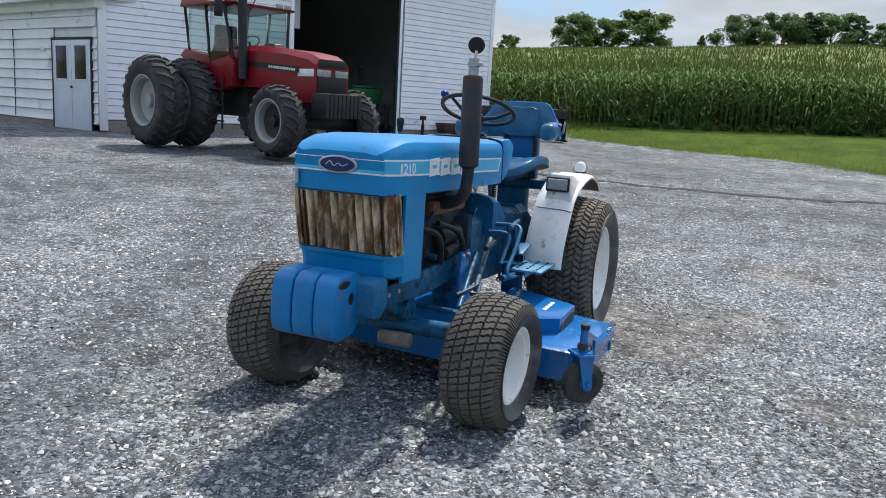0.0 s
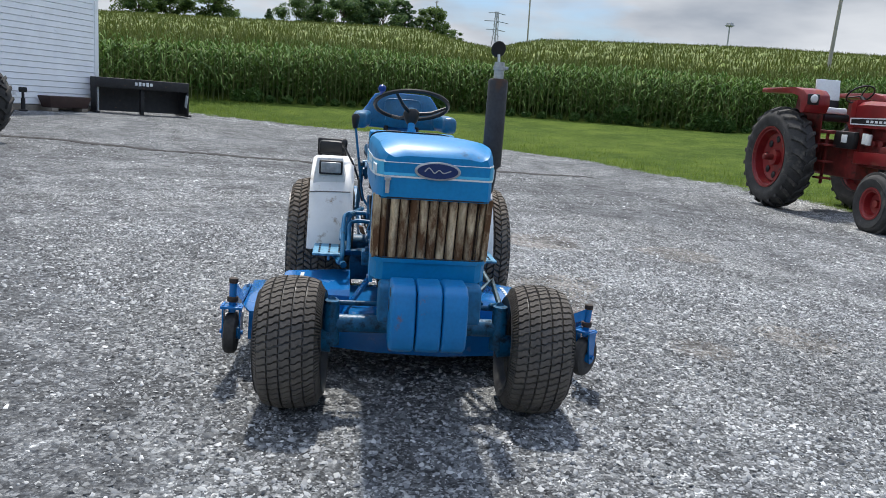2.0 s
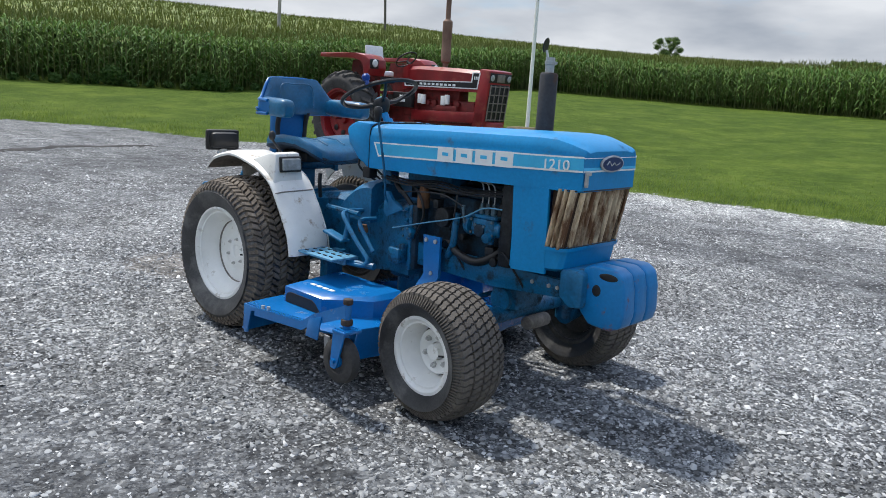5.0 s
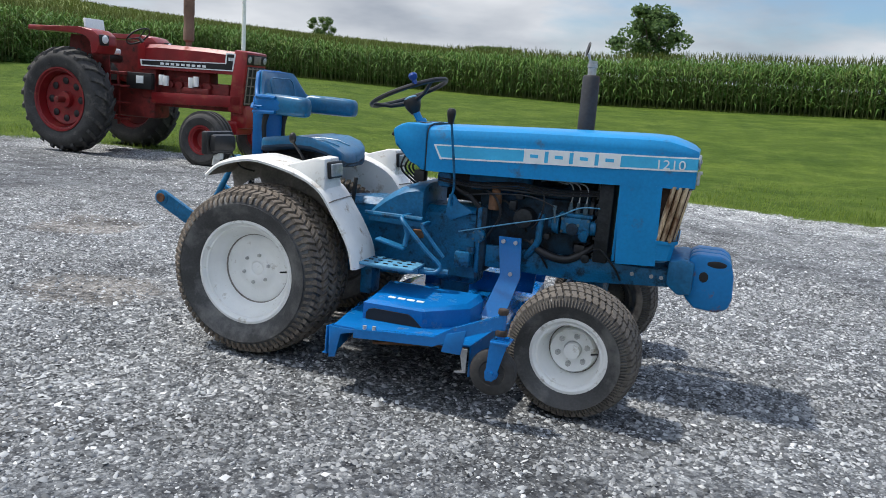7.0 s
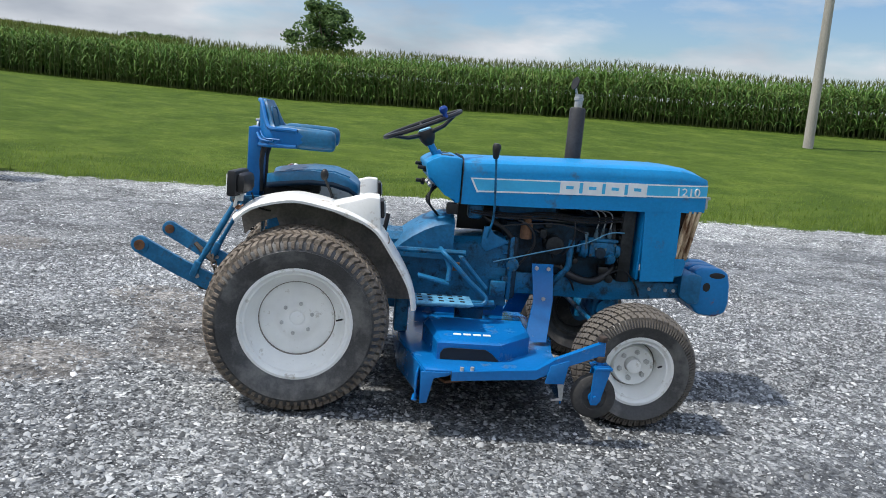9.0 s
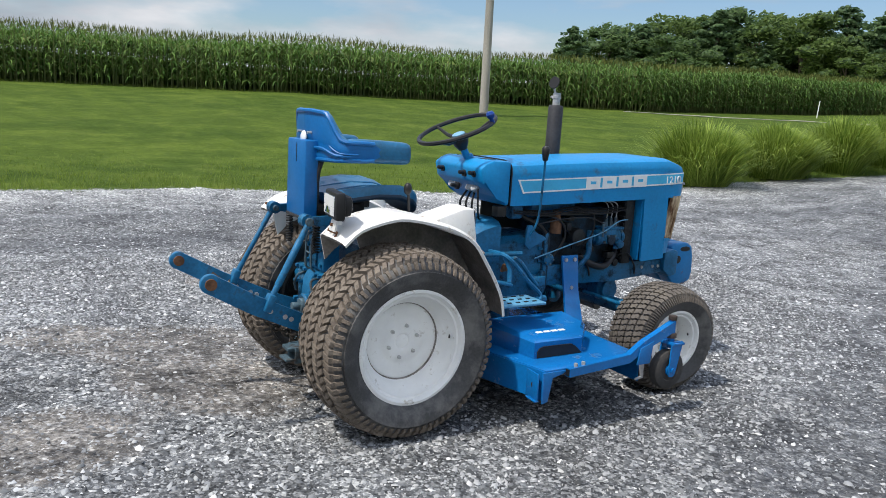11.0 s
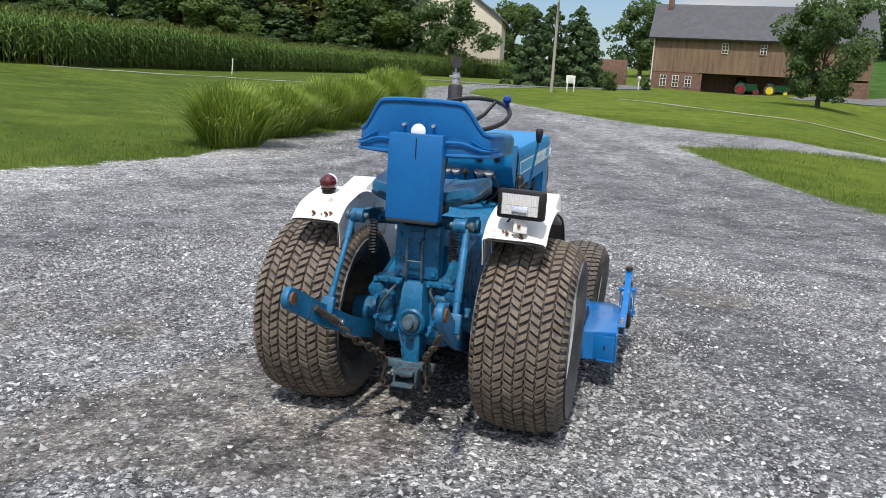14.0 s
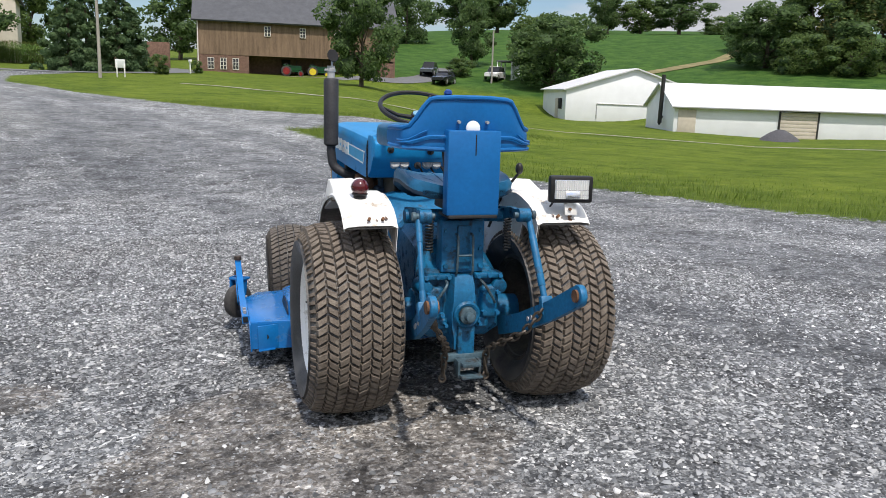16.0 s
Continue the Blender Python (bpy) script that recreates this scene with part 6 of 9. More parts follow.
b = B()
for y in (-.73, .755):
    prism(b, [(1.045, .262), (1.075, .262), (1.075, .17), (1.03, .165), (1.03, .172), (1.062, .178)], y - .004, y + .004)
loose("skid_shoe", b, STEEL, deck, "worn steel skid edge")

# ---------------------------------------------------------------- white machine shed with the open door
SIDING = mat("white ribbed steel siding", (.92, .935, .95), .4, var=.04, scale=2, bump=.05, dirt=(.42, .41, .38), dirt_amount=.0, dirt_scale=1.5)
SIDING_OLD = mat("older off-white siding", (.80, .81, .80), .5, var=.06, scale=2, bump=.08, dirt=(.36, .36, .32), dirt_amount=.08, dirt_scale=1.4)
CONCRETE = mat("stained brown-grey concrete", (.24, .21, .17), .9, var=.25, scale=2.5, bump=.5, grain=40)
# Near-black so the shed's inside looks unlit; the shade is in the colour.
DARK_IN = mat("near-black interior shade", (.016, .015, .014), .9, var=.3, scale=2)
METAL_ROOF = mat("pale metal roof", (.62, .63, .64), .45, var=.06, scale=1.2, bump=.08)
SHED_DOOR = mat("white painted door", (.68, .72, .78), .4, var=.05, scale=3, bump=.05)
DARK_GLASS = mat("dark window glass", (.02, .022, .025), .18, var=.1, spec=.25)
DEEP_GREEN = mat("green implement paint", (.012, .10, .035), .4, var=.15, scale=5)
YELLOW = mat("yellow wheel paint", (.62, .48, .03), .45, var=.1)

shed = thing("machine_shed", "white ribbed steel machine shed with a tall open doorway", "shed")
LC, MU, WU = Vector((-8.25, 18.5, 0)), Vector((.766, .643, 0)), Vector((-.80, .60, 0))
MN, WN = Vector((-MU.y, MU.x, 0)), Vector((WU.y, -WU.x, 0))      # into the shed; into the wing


def wall_frame(o, u, n):
    m = Matrix((u, n, Vector((0, 0, 1)))).transposed().to_4x4()
    m.translation = o
    return m


M1, M2 = wall_frame(LC, MU, MN), wall_frame(LC, WU, WN)


def course(s0, s1, z, h, m, material, parent, depth=.034):
    """One rib of siding: a long lapped strip, thick at its lower edge."""
    b = prism(B(), [(-depth, z + .02), (-depth, z + h * .14), (-.010, z + h * .26), (-.004, z + h), (.03, z + h), (.03, z)], s0, s1, axis="X")
    part("siding_strip", on(b, m), material, parent)


for s0, s1 in ((.16, 4.95), (8.76, 12.30)):
    part("wall", on(box(B(), ((s0 + s1) / 2, .11, 3.1), (s1 - s0, .14, 5.1)), M1), SIDING, shed)
    z = .55
    while z < 5.5:
        course(s0, s1, z, .165, M1, SIDING, shed, .013)
        z += .165
    part("foundation", on(box(B(), ((s0 + s1) / 2, .10, .20), (s1 - s0 + .02, .24, .68), .01), M1), CONCRETE, shed, "stained concrete footing")
part("wall", on(box(B(), (6.85, .11, 5.15), (3.85, .14, .9)), M1), SIDING, shed)
for s0, w, material in ((.08, .18, SIDING), (12.33, .14, SIDING), (8.63, .09, SIDING), (8.54, .07, BLACK_STEEL), (5.0, .10, SIDING)):
    part("corner_trim" if s0 < 1 or s0 > 12 else "door_jamb", on(box(B(), (s0, -.012, 2.9), (w, .06, 5.2), .006), M1), material, shed)
depth = 14.0
part("side_wall", on(box(B(), (12.30, depth / 2, 2.9), (.12, depth, 5.6)), M1), SIDING, shed)
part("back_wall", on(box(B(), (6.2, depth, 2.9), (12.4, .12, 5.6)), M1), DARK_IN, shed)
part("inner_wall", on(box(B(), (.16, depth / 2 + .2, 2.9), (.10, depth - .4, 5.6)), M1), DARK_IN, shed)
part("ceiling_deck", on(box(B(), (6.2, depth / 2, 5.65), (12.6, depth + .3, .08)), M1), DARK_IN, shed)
b = B()
loft(b, [[(-.5, -.5, 5.62), (-.5, depth + .5, 5.62), (-.5, depth / 2, 8.6)], [(12.9, -.5, 5.62), (12.9, depth + .5, 5.62), (12.9, depth / 2, 8.6)]])
part("roof", on(b, M1), METAL_ROOF, shed)
part("shed_slab", on(box(B(), (6.2, depth / 2, .36), (12.0, depth - .3, .06)), M1), CONCRETE, shed)
# wing with the white double door
part("wall", on(box(B(), (4.0, .12, 1.85), (7.84, .14, 2.7)), M2), SIDING_OLD, shed)
z = .42
while z < 3.1:
    if z > 2.6:
        course(.12, 9.0, z, .25, M2, SIDING_OLD, shed)
    else:
        course(2.10, 9.0, z, .25, M2, SIDING_OLD, shed)
        course(.06, .26, z, .25, M2, SIDING_OLD, shed)
    z += .25
part("wall", on(box(B(), (8.4, .12, 1.85), (1.2, .14, 2.7)), M2), SIDING_OLD, shed)
part("foundation", on(box(B(), (5.5, .10, .17), (7.0, .22, .5), .01), M2), CONCRETE, shed)
part("wing_fascia", on(box(B(), (4.5, -.05, 3.2), (9.2, .16, .22), .01), M2), SIDING_OLD, shed)
b = B()
loft(b, [[(-.2, -.35, 3.3), (-.2, 6, 5.0), (-.2, 6, 3.3)], [(9.2, -.35, 3.3), (9.2, 6, 5.0), (9.2, 6, 3.3)]])
part("wing_roof", on(b, M2), METAL_ROOF, shed)
for k, s0 in enumerate((.30, 1.20)):
    d = part("door", on(box(B(), (s0 + .44, -.018, 1.33), (.88, .05, 2.12), .006), M2), SHED_DOOR, shed, "white half-glazed door leaf")
    part("pane", on(box(B(), (s0 + .44, -.046, 1.86), (.52, .008, .78), .002), M2), DARK_GLASS, d)
    b = B()
    for x, z, w, h in ((0, .41, .60, .04), (0, -.41, .60, .04), (-.28, 0, .04, .8), (.28, 0, .04, .8)):
        box(b, (s0 + .44 + x, -.048, 1.86 + z), (w, .02, h), .004)
    part("glazing_bead", on(b, M2), SHED_DOOR, d)
    if k == 0:
        part("handle", on(ball(cyl(B(), (s0 + .82, -.04, 1.28), (s0 + .82, -.085, 1.28), .012, seg=10), (s0 + .82, -.095, 1.28), .032, 12), M2), BLACK_STEEL, d, "dark round door knob")
b = B()
for x, z, w, h in ((.27, 1.35, .05, 2.2), (2.10, 1.35, .05, 2.2), (1.18, 2.43, 1.9, .05)):
    box(b, (x, -.02, z), (w, .07, h), .004)
part("door_frame", on(b, M2), BLACK_STEEL, shed)
part("hasp", on(box(B(), (.19, -.03, 2.0), (.03, .03, .22), .004), M2), SHED_DOOR, shed)
part("wall_notice", on(box(B(), (2.62, -.03, 2.18), (.22, .008, .14), .001), M2), WHITE_DECAL, shed)
part("cable", on(tube(B(), [(4.2, -.02, 2.7), (4.18, -.02, 1.8), (4.22, -.02, .45)], .012, 6), M2), BLACK_STEEL, shed)

# green seeder standing inside
IMP = M1 @ pose(8.05, 1.2, .39)
imp = thing("green_implement", "dark green farm implement standing in the open doorway", "implement", IMP)
b = B()
loft(b, [[(-.45, -.35, .7), (.45, -.35, .7), (.45, .35, .7), (-.45, .35, .7)], [(-.55, -.45, 1.35), (.55, -.45, 1.35), (.55, .45, 1.35), (-.55, .45, 1.35)]])
bevel_new(b, list(b.verts), .04)
part("hopper", b, DEEP_GREEN, imp)
part("lid", box(B(), (0, 0, 1.39), (1.12, .92, .06), .02), DEEP_GREEN, imp)
b = B()
cyl(b, (0, 0, 1.4), (0, 0, 1.95), .05, seg=10)
box(b, (0, 0, 2.0), (.2, .12, .1), .02)
part("mast", b, DARK_IN, imp)
for x in (-.5, .5):
    part("wheel", cyl(B(), (x - .1, -.1, .36), (x + .1, -.1, .36), .36, seg=20, bev=.04), AG_RUBBER, imp)
b = B()
box(b, (0, 0, .52), (1.3, .12, .12), .02)
cyl(b, (.62, -.6, .15), (.62, -.6, .9), .06, seg=12)
part("frame", b, BLACK_STEEL, imp)

# black pusher blade and brown feed trough beside the shed
BX = wall_frame(Vector((1.12, 25.8, float(ground_z(1.5, 25.8)))), Vector((.985, .17, 0)), Vector((-.17, .985, 0))) @ Matrix.Diagonal((1.13, 1.13, 1.13, 1))
push = thing("snow_pusher", "large black steel snow pusher resting on the gravel", "snow pusher", BX)
for x in (0, 2.45):
    b = prism(B(), [(-.05, .0), (.75, .0), (.70, .75), (.45, .92), (.10, .92), (-.05, .55)], x - .02, x + .02, axis="X", bev=.005)
    sidep = part("end_plate", b, BLACK_STEEL, push)
    part("reflector_mark", box(B(), (x + (.03 if x < 1 else -.03), .02, .42), (.02, .16, .34), .02, (18, 0, 0)), WHITE_DECAL, sidep)
b = B()
sheet(b, [[(.0, .55 + .12 * math.sin(a), .05 + .85 * a / 2.2), (2.45, .55 + .12 * math.sin(a), .05 + .85 * a / 2.2)] for a in (0, .55, 1.1, 1.65, 2.2)], .02)
part("back_sheet", b, BLACK_STEEL, push)
part("top_beam", box(B(), (1.225, .22, .80), (2.5, .50, .26), .02), BLACK_STEEL, push)
b = B()
for k in range(5):
    box(b, (1.02 + .10 * k, -.036, .81), (.07, .006, .085 + .02 * (k % 2)), .001)
part("lettering_bars", b, WHITE_DECAL, push, "pale bars of worn lettering")
part("centre_post", box(B(), (1.22, .12, .36), (.10, .12, .72), .01), BLACK_STEEL, push)
loose("shoe", box(box(B(), (.0, .3, .03), (.10, .95, .06), .01), (2.45, .3, .03), (.10, .95, .06), .01), BLACK_STEEL, push)
TROUGH = mat("dull brown painted steel", (.055, .032, .028), .6, var=.2, scale=5, bump=.2)
tr = thing("feed_trough", "dull brown steel trough on short blocks beside the wall", "trough", wall_frame(Vector((-.33, 24.69, float(ground_z(0, 25)))), MU, MN) @ Matrix.Diagonal((1.42, 1.0, 1.0, 1)))
b = B()
loft(b, [[(.06, -.16, .10), (1.0, -.16, .10), (1.0, .16, .10), (.06, .16, .10)], [(0, -.24, .42), (1.06, -.24, .42), (1.06, .24, .42), (0, .24, .42)]])
bevel_new(b, list(b.verts), .02)
part("trough_body", b, TROUGH, tr)
for x in (.15, .9):
    part("block", box(B(), (x, 0, .05), (.16, .38, .10), .01), CONCRETE, tr)

jk = thing("hitch_jack", "black steel jack post standing by the shed wall", "jack", pose(-.84, 24.26, float(ground_z(-.84, 24.26))))
part("foot", box(B(), (0, 0, .02), (.22, .22, .04), .008), BLACK_STEEL, jk)
part("post", cyl(cyl(B(), (0, 0, .03), (0, 0, .34), .055, seg=14), (0, 0, .30), (0, 0, .50), .035, seg=14, bev=.005), BLACK_STEEL, jk)
part("crank_head", box(B(), (0, 0, .56), (.20, .10, .13), .025), BLACK_STEEL, jk)

# ---------------------------------------------------------------- red row-crop tractor by the lawn
RED = mat("faded red tractor paint", (.205, .013, .015), .32, var=.25, scale=3, bump=.08, dirt=(.26, .065, .04), dirt_amount=.22, dirt_scale=4)
RED_DARK = mat("greasy dark red castings", (.16, .016, .014), .6, var=.35, scale=8, bump=.4, dirt=(.04, .025, .02), dirt_amount=.2, dirt_scale=7)
RED_NEW = mat("glossy red cab tractor paint", (.215, .007, .016), .32, var=.08, scale=3, bump=.04, dirt=(.20, .05, .04), dirt_amount=.03)
DULL_BAR = mat("dull tan-grey grille metal", (.20, .175, .15), .6, metal=.2, var=.2, scale=12, bump=.15)
SILVER = mat("silver rim paint", (.36, .36, .35), .5, metal=.3, var=.1, scale=5)
CAB_GLASS = glass_mat("cab window glass", (.55, .70, .68), .02)


def bar_lug(r, half, lugs, h, s):
    """One slanted bar lug, bent in two, of a tractor tyre."""
    bm, c, step = B(), crown(r - h, half, half * .30), 2 * math.pi / lugs
    w, lean = step * .17, step * .85
    lo, hi = [], []
    for a, q, k in ((-.06, 0, .9), (.5, .5, 1), (1.03, .86, .95)):
        for d in (-1, 1):
            t, rr = d * w + lean * q, c(half * a) - .004
            lo.append(bm.verts.new((rr * math.cos(t), s * half * a, rr * math.sin(t))))
            t, rr = d * w * .82 + lean * q, c(half * a) + h * k
            hi.append(bm.verts.new((rr * math.cos(t), s * half * a * .985, rr * math.sin(t))))
    for i in (0, 2):
        bm.faces.new((hi[i], hi[i + 1], hi[i + 3], hi[i + 2]))
        bm.faces.new((lo[i], hi[i], hi[i + 2], lo[i + 2]))
        bm.faces.new((hi[i + 1], lo[i + 1], lo[i + 3], hi[i + 3]))
    bm.faces.new((lo[0], lo[1], hi[1], hi[0]))
    bm.faces.new((lo[5], lo[4], hi[4], hi[5]))
    return finish("lug", bm, AG_RUBBER)


LUGS = {}


def bar_lugs(parent, r, half, lugs, h):
    """The lugs of a bar tyre, each a piece of its own on shared meshes."""
    for s in (1, -1):
        key = (r, half, lugs, h, s)
        if key not in LUGS:
            LUGS[key] = bar_lug(*key)
        for k in range(lugs):
            ob = new("lug", LUGS[key])
            ob.parent = parent
            ob.rotation_euler = (0, -2 * math.pi / lugs * (k + (.5 if s > 0 else 0)), 0)


def rib_tyre(bm, r, half, rim_r):
    tyre(bm, r, half, rim_r, half * .35, half * .12, 44)
    for a in (-.55, 0, .55):
        lathe(bm, [(r - .02, half * (a - .14)), (r + .012, half * (a - .11)), (r + .012, half * (a + .11)), (r - .02, half * (a + .14))], seg=44, close=True)
    return bm


def farm_wheel(parent, name, x, y, z, kind, r, half, rim_r, rim_mat, cast=True, lugs=22, h=.045, disc_mat=None):
    s = 1 if y > 0 else -1
    e = new(name)
    e.parent = parent
    e.location = (x, y, z)
    if kind == "bar":
        part("tyre", tyre(B(), r - h, half, rim_r, half * .30, half * .12, 56), AG_RUBBER, e)
        bar_lugs(e, r, half, lugs, h)
    else:
        part("tyre", rib_tyre(B(), r, half, rim_r), AG_RUBBER, e)
    b = lathe(B(), [(rim_r + .02, s * half * .86), (rim_r + .025, s * half * .95), (rim_r, s * half * .95), (rim_r - .02, s * half * .8), (rim_r - .05, s * half * .2), (rim_r - .05, -s * half * .4), (rim_r + .01, -s * half * .86), (rim_r - .06, -s * half * .4), (rim_r - .065, s * half * .18), (rim_r - .035, s * half * .78)], seg=44, close=True)
    part("rim", b, rim_mat, e)
    b = lathe(B(), [(rim_r - .05, s * half * .15), (rim_r * .8, s * half * .30), (rim_r * .45, s * half * .1), (rim_r * .28, s * half * .12), (rim_r * .26, s * half * .5), (.0005, s * half * .55), (.0005, -s * .02), (rim_r - .06, -s * .02)], seg=40)
    part("wheel_disc", b, disc_mat or rim_mat, e)
    if cast:
        for k in range(8):
            w = 2 * math.pi * k / 8
            b = ball(B(), (rim_r * .62 * math.cos(w), s * half * .22, rim_r * .62 * math.sin(w)), rim_r * .125, 10, (1, .35, 1))
            part("disc_hole", b, BLACK, e)
        part("axle_stub", cyl(B(), (0, s * half * .3, 0), (0, s * half * 1.25, 0), .05, seg=14, bev=.008), RED_DARK, e)
    return e


def local(x, y, f):
    f = Vector((*f, 0)).normalized()
    l = Vector((-f.y, f.x, 0))
    m = Matrix((f, l, Vector((0, 0, 1)))).transposed().to_4x4()
    m.translation = (x, y, float(ground_z(x, y)))
    return m


rc = thing("row_crop_tractor", "old faded red row-crop tractor with upright stack", "tractor", local(11.04, 8.99, (-.404, -.915)) @ pose(0, 0, -.03, 0, .8, 0) @ Matrix.Diagonal((1.04, 1.0, 1.05, 1)))
for s in (1, -1):
    farm_wheel(rc, "rear_wheel", 0, s * .84, .84, "bar", .84, .22, .48, RED)
    farm_wheel(rc, "front_wheel", 2.58, .84 if s > 0 else -.74, .42, "rib", .42, .155, .20, RED, cast=False)
b = B()
loft(b, [[(x, -w, lo), (x, -w, hi - .06), (x, -w + .08, hi), (x, w - .08, hi), (x, w, hi - .06), (x, w, lo)] for x, w, lo, hi in ((1.02, .27, 1.42, 1.80), (1.3, .29, 1.42, 1.82), (2.2, .29, 1.42, 1.80), (2.74, .30, 1.42, 1.77), (2.96, .298, 1.66, 1.74))])
rh = part("hood", b, RED, rc, "faded red squared hood", angle=30)
for s in (1, -1):
    b = prism(B(), [(.98, 1.56), (1.0, 1.46), (2.75, 1.47), (2.80, 1.74), (2.62, 1.74), (2.60, 1.59)], s * .2985, s * .304)
    st = part("side_decal", b, WHITE_DECAL, rh, "white-edged black side decal")
    b = prism(B(), [(1.02, 1.545), (1.03, 1.48), (2.73, 1.487), (2.77, 1.725), (2.645, 1.725), (2.63, 1.575)], s * .3035, s * .3065)
    part("decal_field", b, BLACK, st)
    b = B()
    for k in range(9):
        box(b, (1.42 + .10 * k, s * .3075, 1.515), (.065, .003, .035))
    for k in range(3):
        box(b, (2.68 + .035 * k, s * .3075, 1.65), (.022, .003, .05))
    loose("name_bar", b, WHITE_DECAL, st)
b = box(B(), (2.88, 0, 1.30), (.24, .60, .96), .03)
nose = part("nose_shell", b, RED, rc, "red upright nose shell")
b = box(B(), (2.993, 0, 1.26), (.03, .50, .60), .008)
part("grille_back", b, BLACK, nose)
for k in range(5):
    part("grille_bar", box(B(), (3.015, 0, .99 + .135 * k), (.02, .50, .016), .004), DULL_BAR, nose)
for k in range(5):
    part("grille_bar", box(B(), (3.017, -.24 + .12 * k, 1.26), (.02, .016, .58), .004), DULL_BAR, nose)
b = box(B(), (2.99, 0, 1.665), (.03, .56, .16), .01)
part("lamp_panel", b, BLACK, nose)
for y in (-.22, .22):
    part("headlamp", lathe(B(), [(.045, 3.0), (.052, 3.012), (.042, 3.018), (.0005, 3.020)], origin=(0, y, 1.665), axis="X", seg=20), LENS_GREY, nose, "round headlamp")
part("badge_panel", box(B(), (3.01, 0, 1.665), (.012, .20, .12), .004), DULL_BAR, nose)
PIVOT = Matrix.Translation((2.98, 0, 1.74))
nose.matrix_basis = PIVOT @ pose(0, 0, 0, 0, 6.5, 0) @ PIVOT.inverted()
b = B()
box(b, (1.85, 0, 1.05), (1.5, .36, .42), .03)
box(b, (1.75, 0, 1.32), (.9, .26, .22), .03)
for k in range(6):
    cyl(b, (1.35 + .18 * k, -.16, 1.2), (1.35 + .18 * k, -.24, 1.2), .05, seg=12)
box(b, (2.05, -.24, 1.12), (.5, .12, .10), .02)
part("engine_block", b, RED_DARK, rc)
b = B()
for x, z in ((1.38, 1.28), (1.47, 1.27), (1.95, 1.27), (2.05, 1.29)):
    cyl(b, (x, -.27, z - .10), (x, -.27, z + .06), .045, seg=14, bev=.006)
loose("oil_filter", b, WHITE_RIM, rc, "white spin-on filters")
for s in (1, -1):
    part("side_rail", prism(B(), [(1.2, .88), (2.9, .92), (2.9, 1.10), (1.2, 1.06)], s * .26, s * .30, bev=.01), RED, rc)
b = B()
box(b, (.55, 0, .90), (1.3, .42, .55), .06)
cyl(b, (0, -.85, .84), (0, .85, .84), .11, seg=18)
box(b, (.0, 0, .92), (.5, .5, .55), .06)
box(b, (1.1, 0, 1.2), (.3, .5, .5), .04)
part("transmission", b, RED_DARK, rc)
b = B()
box(b, (2.68, 0, .60), (.24, .5, .22), .04)
cyl(b, (2.62, -.72, .56), (2.62, .72, .56), .055, seg=14)
for s in (1, -1):
    cyl(b, (2.6, s * .60, .36), (2.6, s * .60, .66), .045, seg=12)
    cyl(b, (2.6, s * .60, .37), (2.6, s * .72, .37), .05, seg=12)
box(b, (2.80, 0, .78), (.30, .44, .36), .04)
part("front_axle", b, RED, rc)
for s in (1, -1):
    b = prism(B(), [(-.74, 1.90), (-.72, 1.975), (.30, 1.985), (.56, 1.95), (.68, 1.87), (.70, 1.72), (.64, 1.60), (.54, 1.58), (.54, 1.78), (.44, 1.87), (.25, 1.89)], s * .50, s * .92, bev=.018)
    fd = part("fender", b, RED, rc, "red flat-topped fender", angle=40)
    part("lamp_pocket", box(B(), (.69, s * .80, 1.80), (.05, .20, .17), .02), BLACK, fd)
    part("fender_lamp", lathe(B(), [(.06, .0), (.068, .02), (.05, .04), (.0005, .045)], origin=(.70, s * .80, 1.81), axis="X", seg=16), LENS_PALE, fd)
    part("fender_side", prism(B(), [(-.30, 1.55), (-.25, 1.88), (.30, 1.88), (.52, 1.70), (.56, 1.0), (.30, .9)], s * .48, s * .50), RED_DARK, fd)
b = B()
box(b, (.35, 0, 1.32), (.9, .95, .05), .01)
part("platform", b, RED_DARK, rc)
b = B()
box(b, (-.02, 0, 1.55), (.45, .48, .14), .05)
box(b, (-.22, 0, 1.78), (.13, .48, .42), .05, (0, -12, 0))
rseat = part("seat", b, BLACK, rc, "torn black seat")
b = box(box(B(), (-.20, 0, 2.00), (.05, .44, .34), .012, (0, -10, 0)), (.02, -.05, 1.66), (.42, .40, .10), .03)
part("sheet_cover", b, WHITE_DECAL, rseat, "white plastic sheet over the seat")
b = tube(B(), [(.95, 0, 1.72), (.72, 0, 1.90)], .025, 10)
part("steering_column", b, BLACK, rc)
wm = pose(.70, 0, 1.93, 0, -38, 0)
pts = [wm @ Vector((.21 * math.cos(2 * math.pi * k / 28), .21 * math.sin(2 * math.pi * k / 28), 0)) for k in range(29)]
b = tube(B(), pts, .014, 7, cap=False)
for w in (0, 120, 240):
    tube(b, [wm @ Vector((0, 0, -.03)), wm @ Vector((.2 * math.cos(radians(w)), .2 * math.sin(radians(w)), 0))], .010, 6)
part("steering_wheel", b, BLACK, rc)
b = B()
loft(b, [[(.90, -.26, 1.40), (.90, -.26, 1.78), (.90, .26, 1.78), (.90, .26, 1.40)], [(1.06, -.28, 1.42), (1.06, -.28, 1.84), (1.06, .28, 1.84), (1.06, .28, 1.42)]])
part("dash", b, RED, rc)
STACK = mat("rust-brown exhaust stack", (.17, .105, .075), .75, var=.3, scale=4, bump=.3)
b = B()
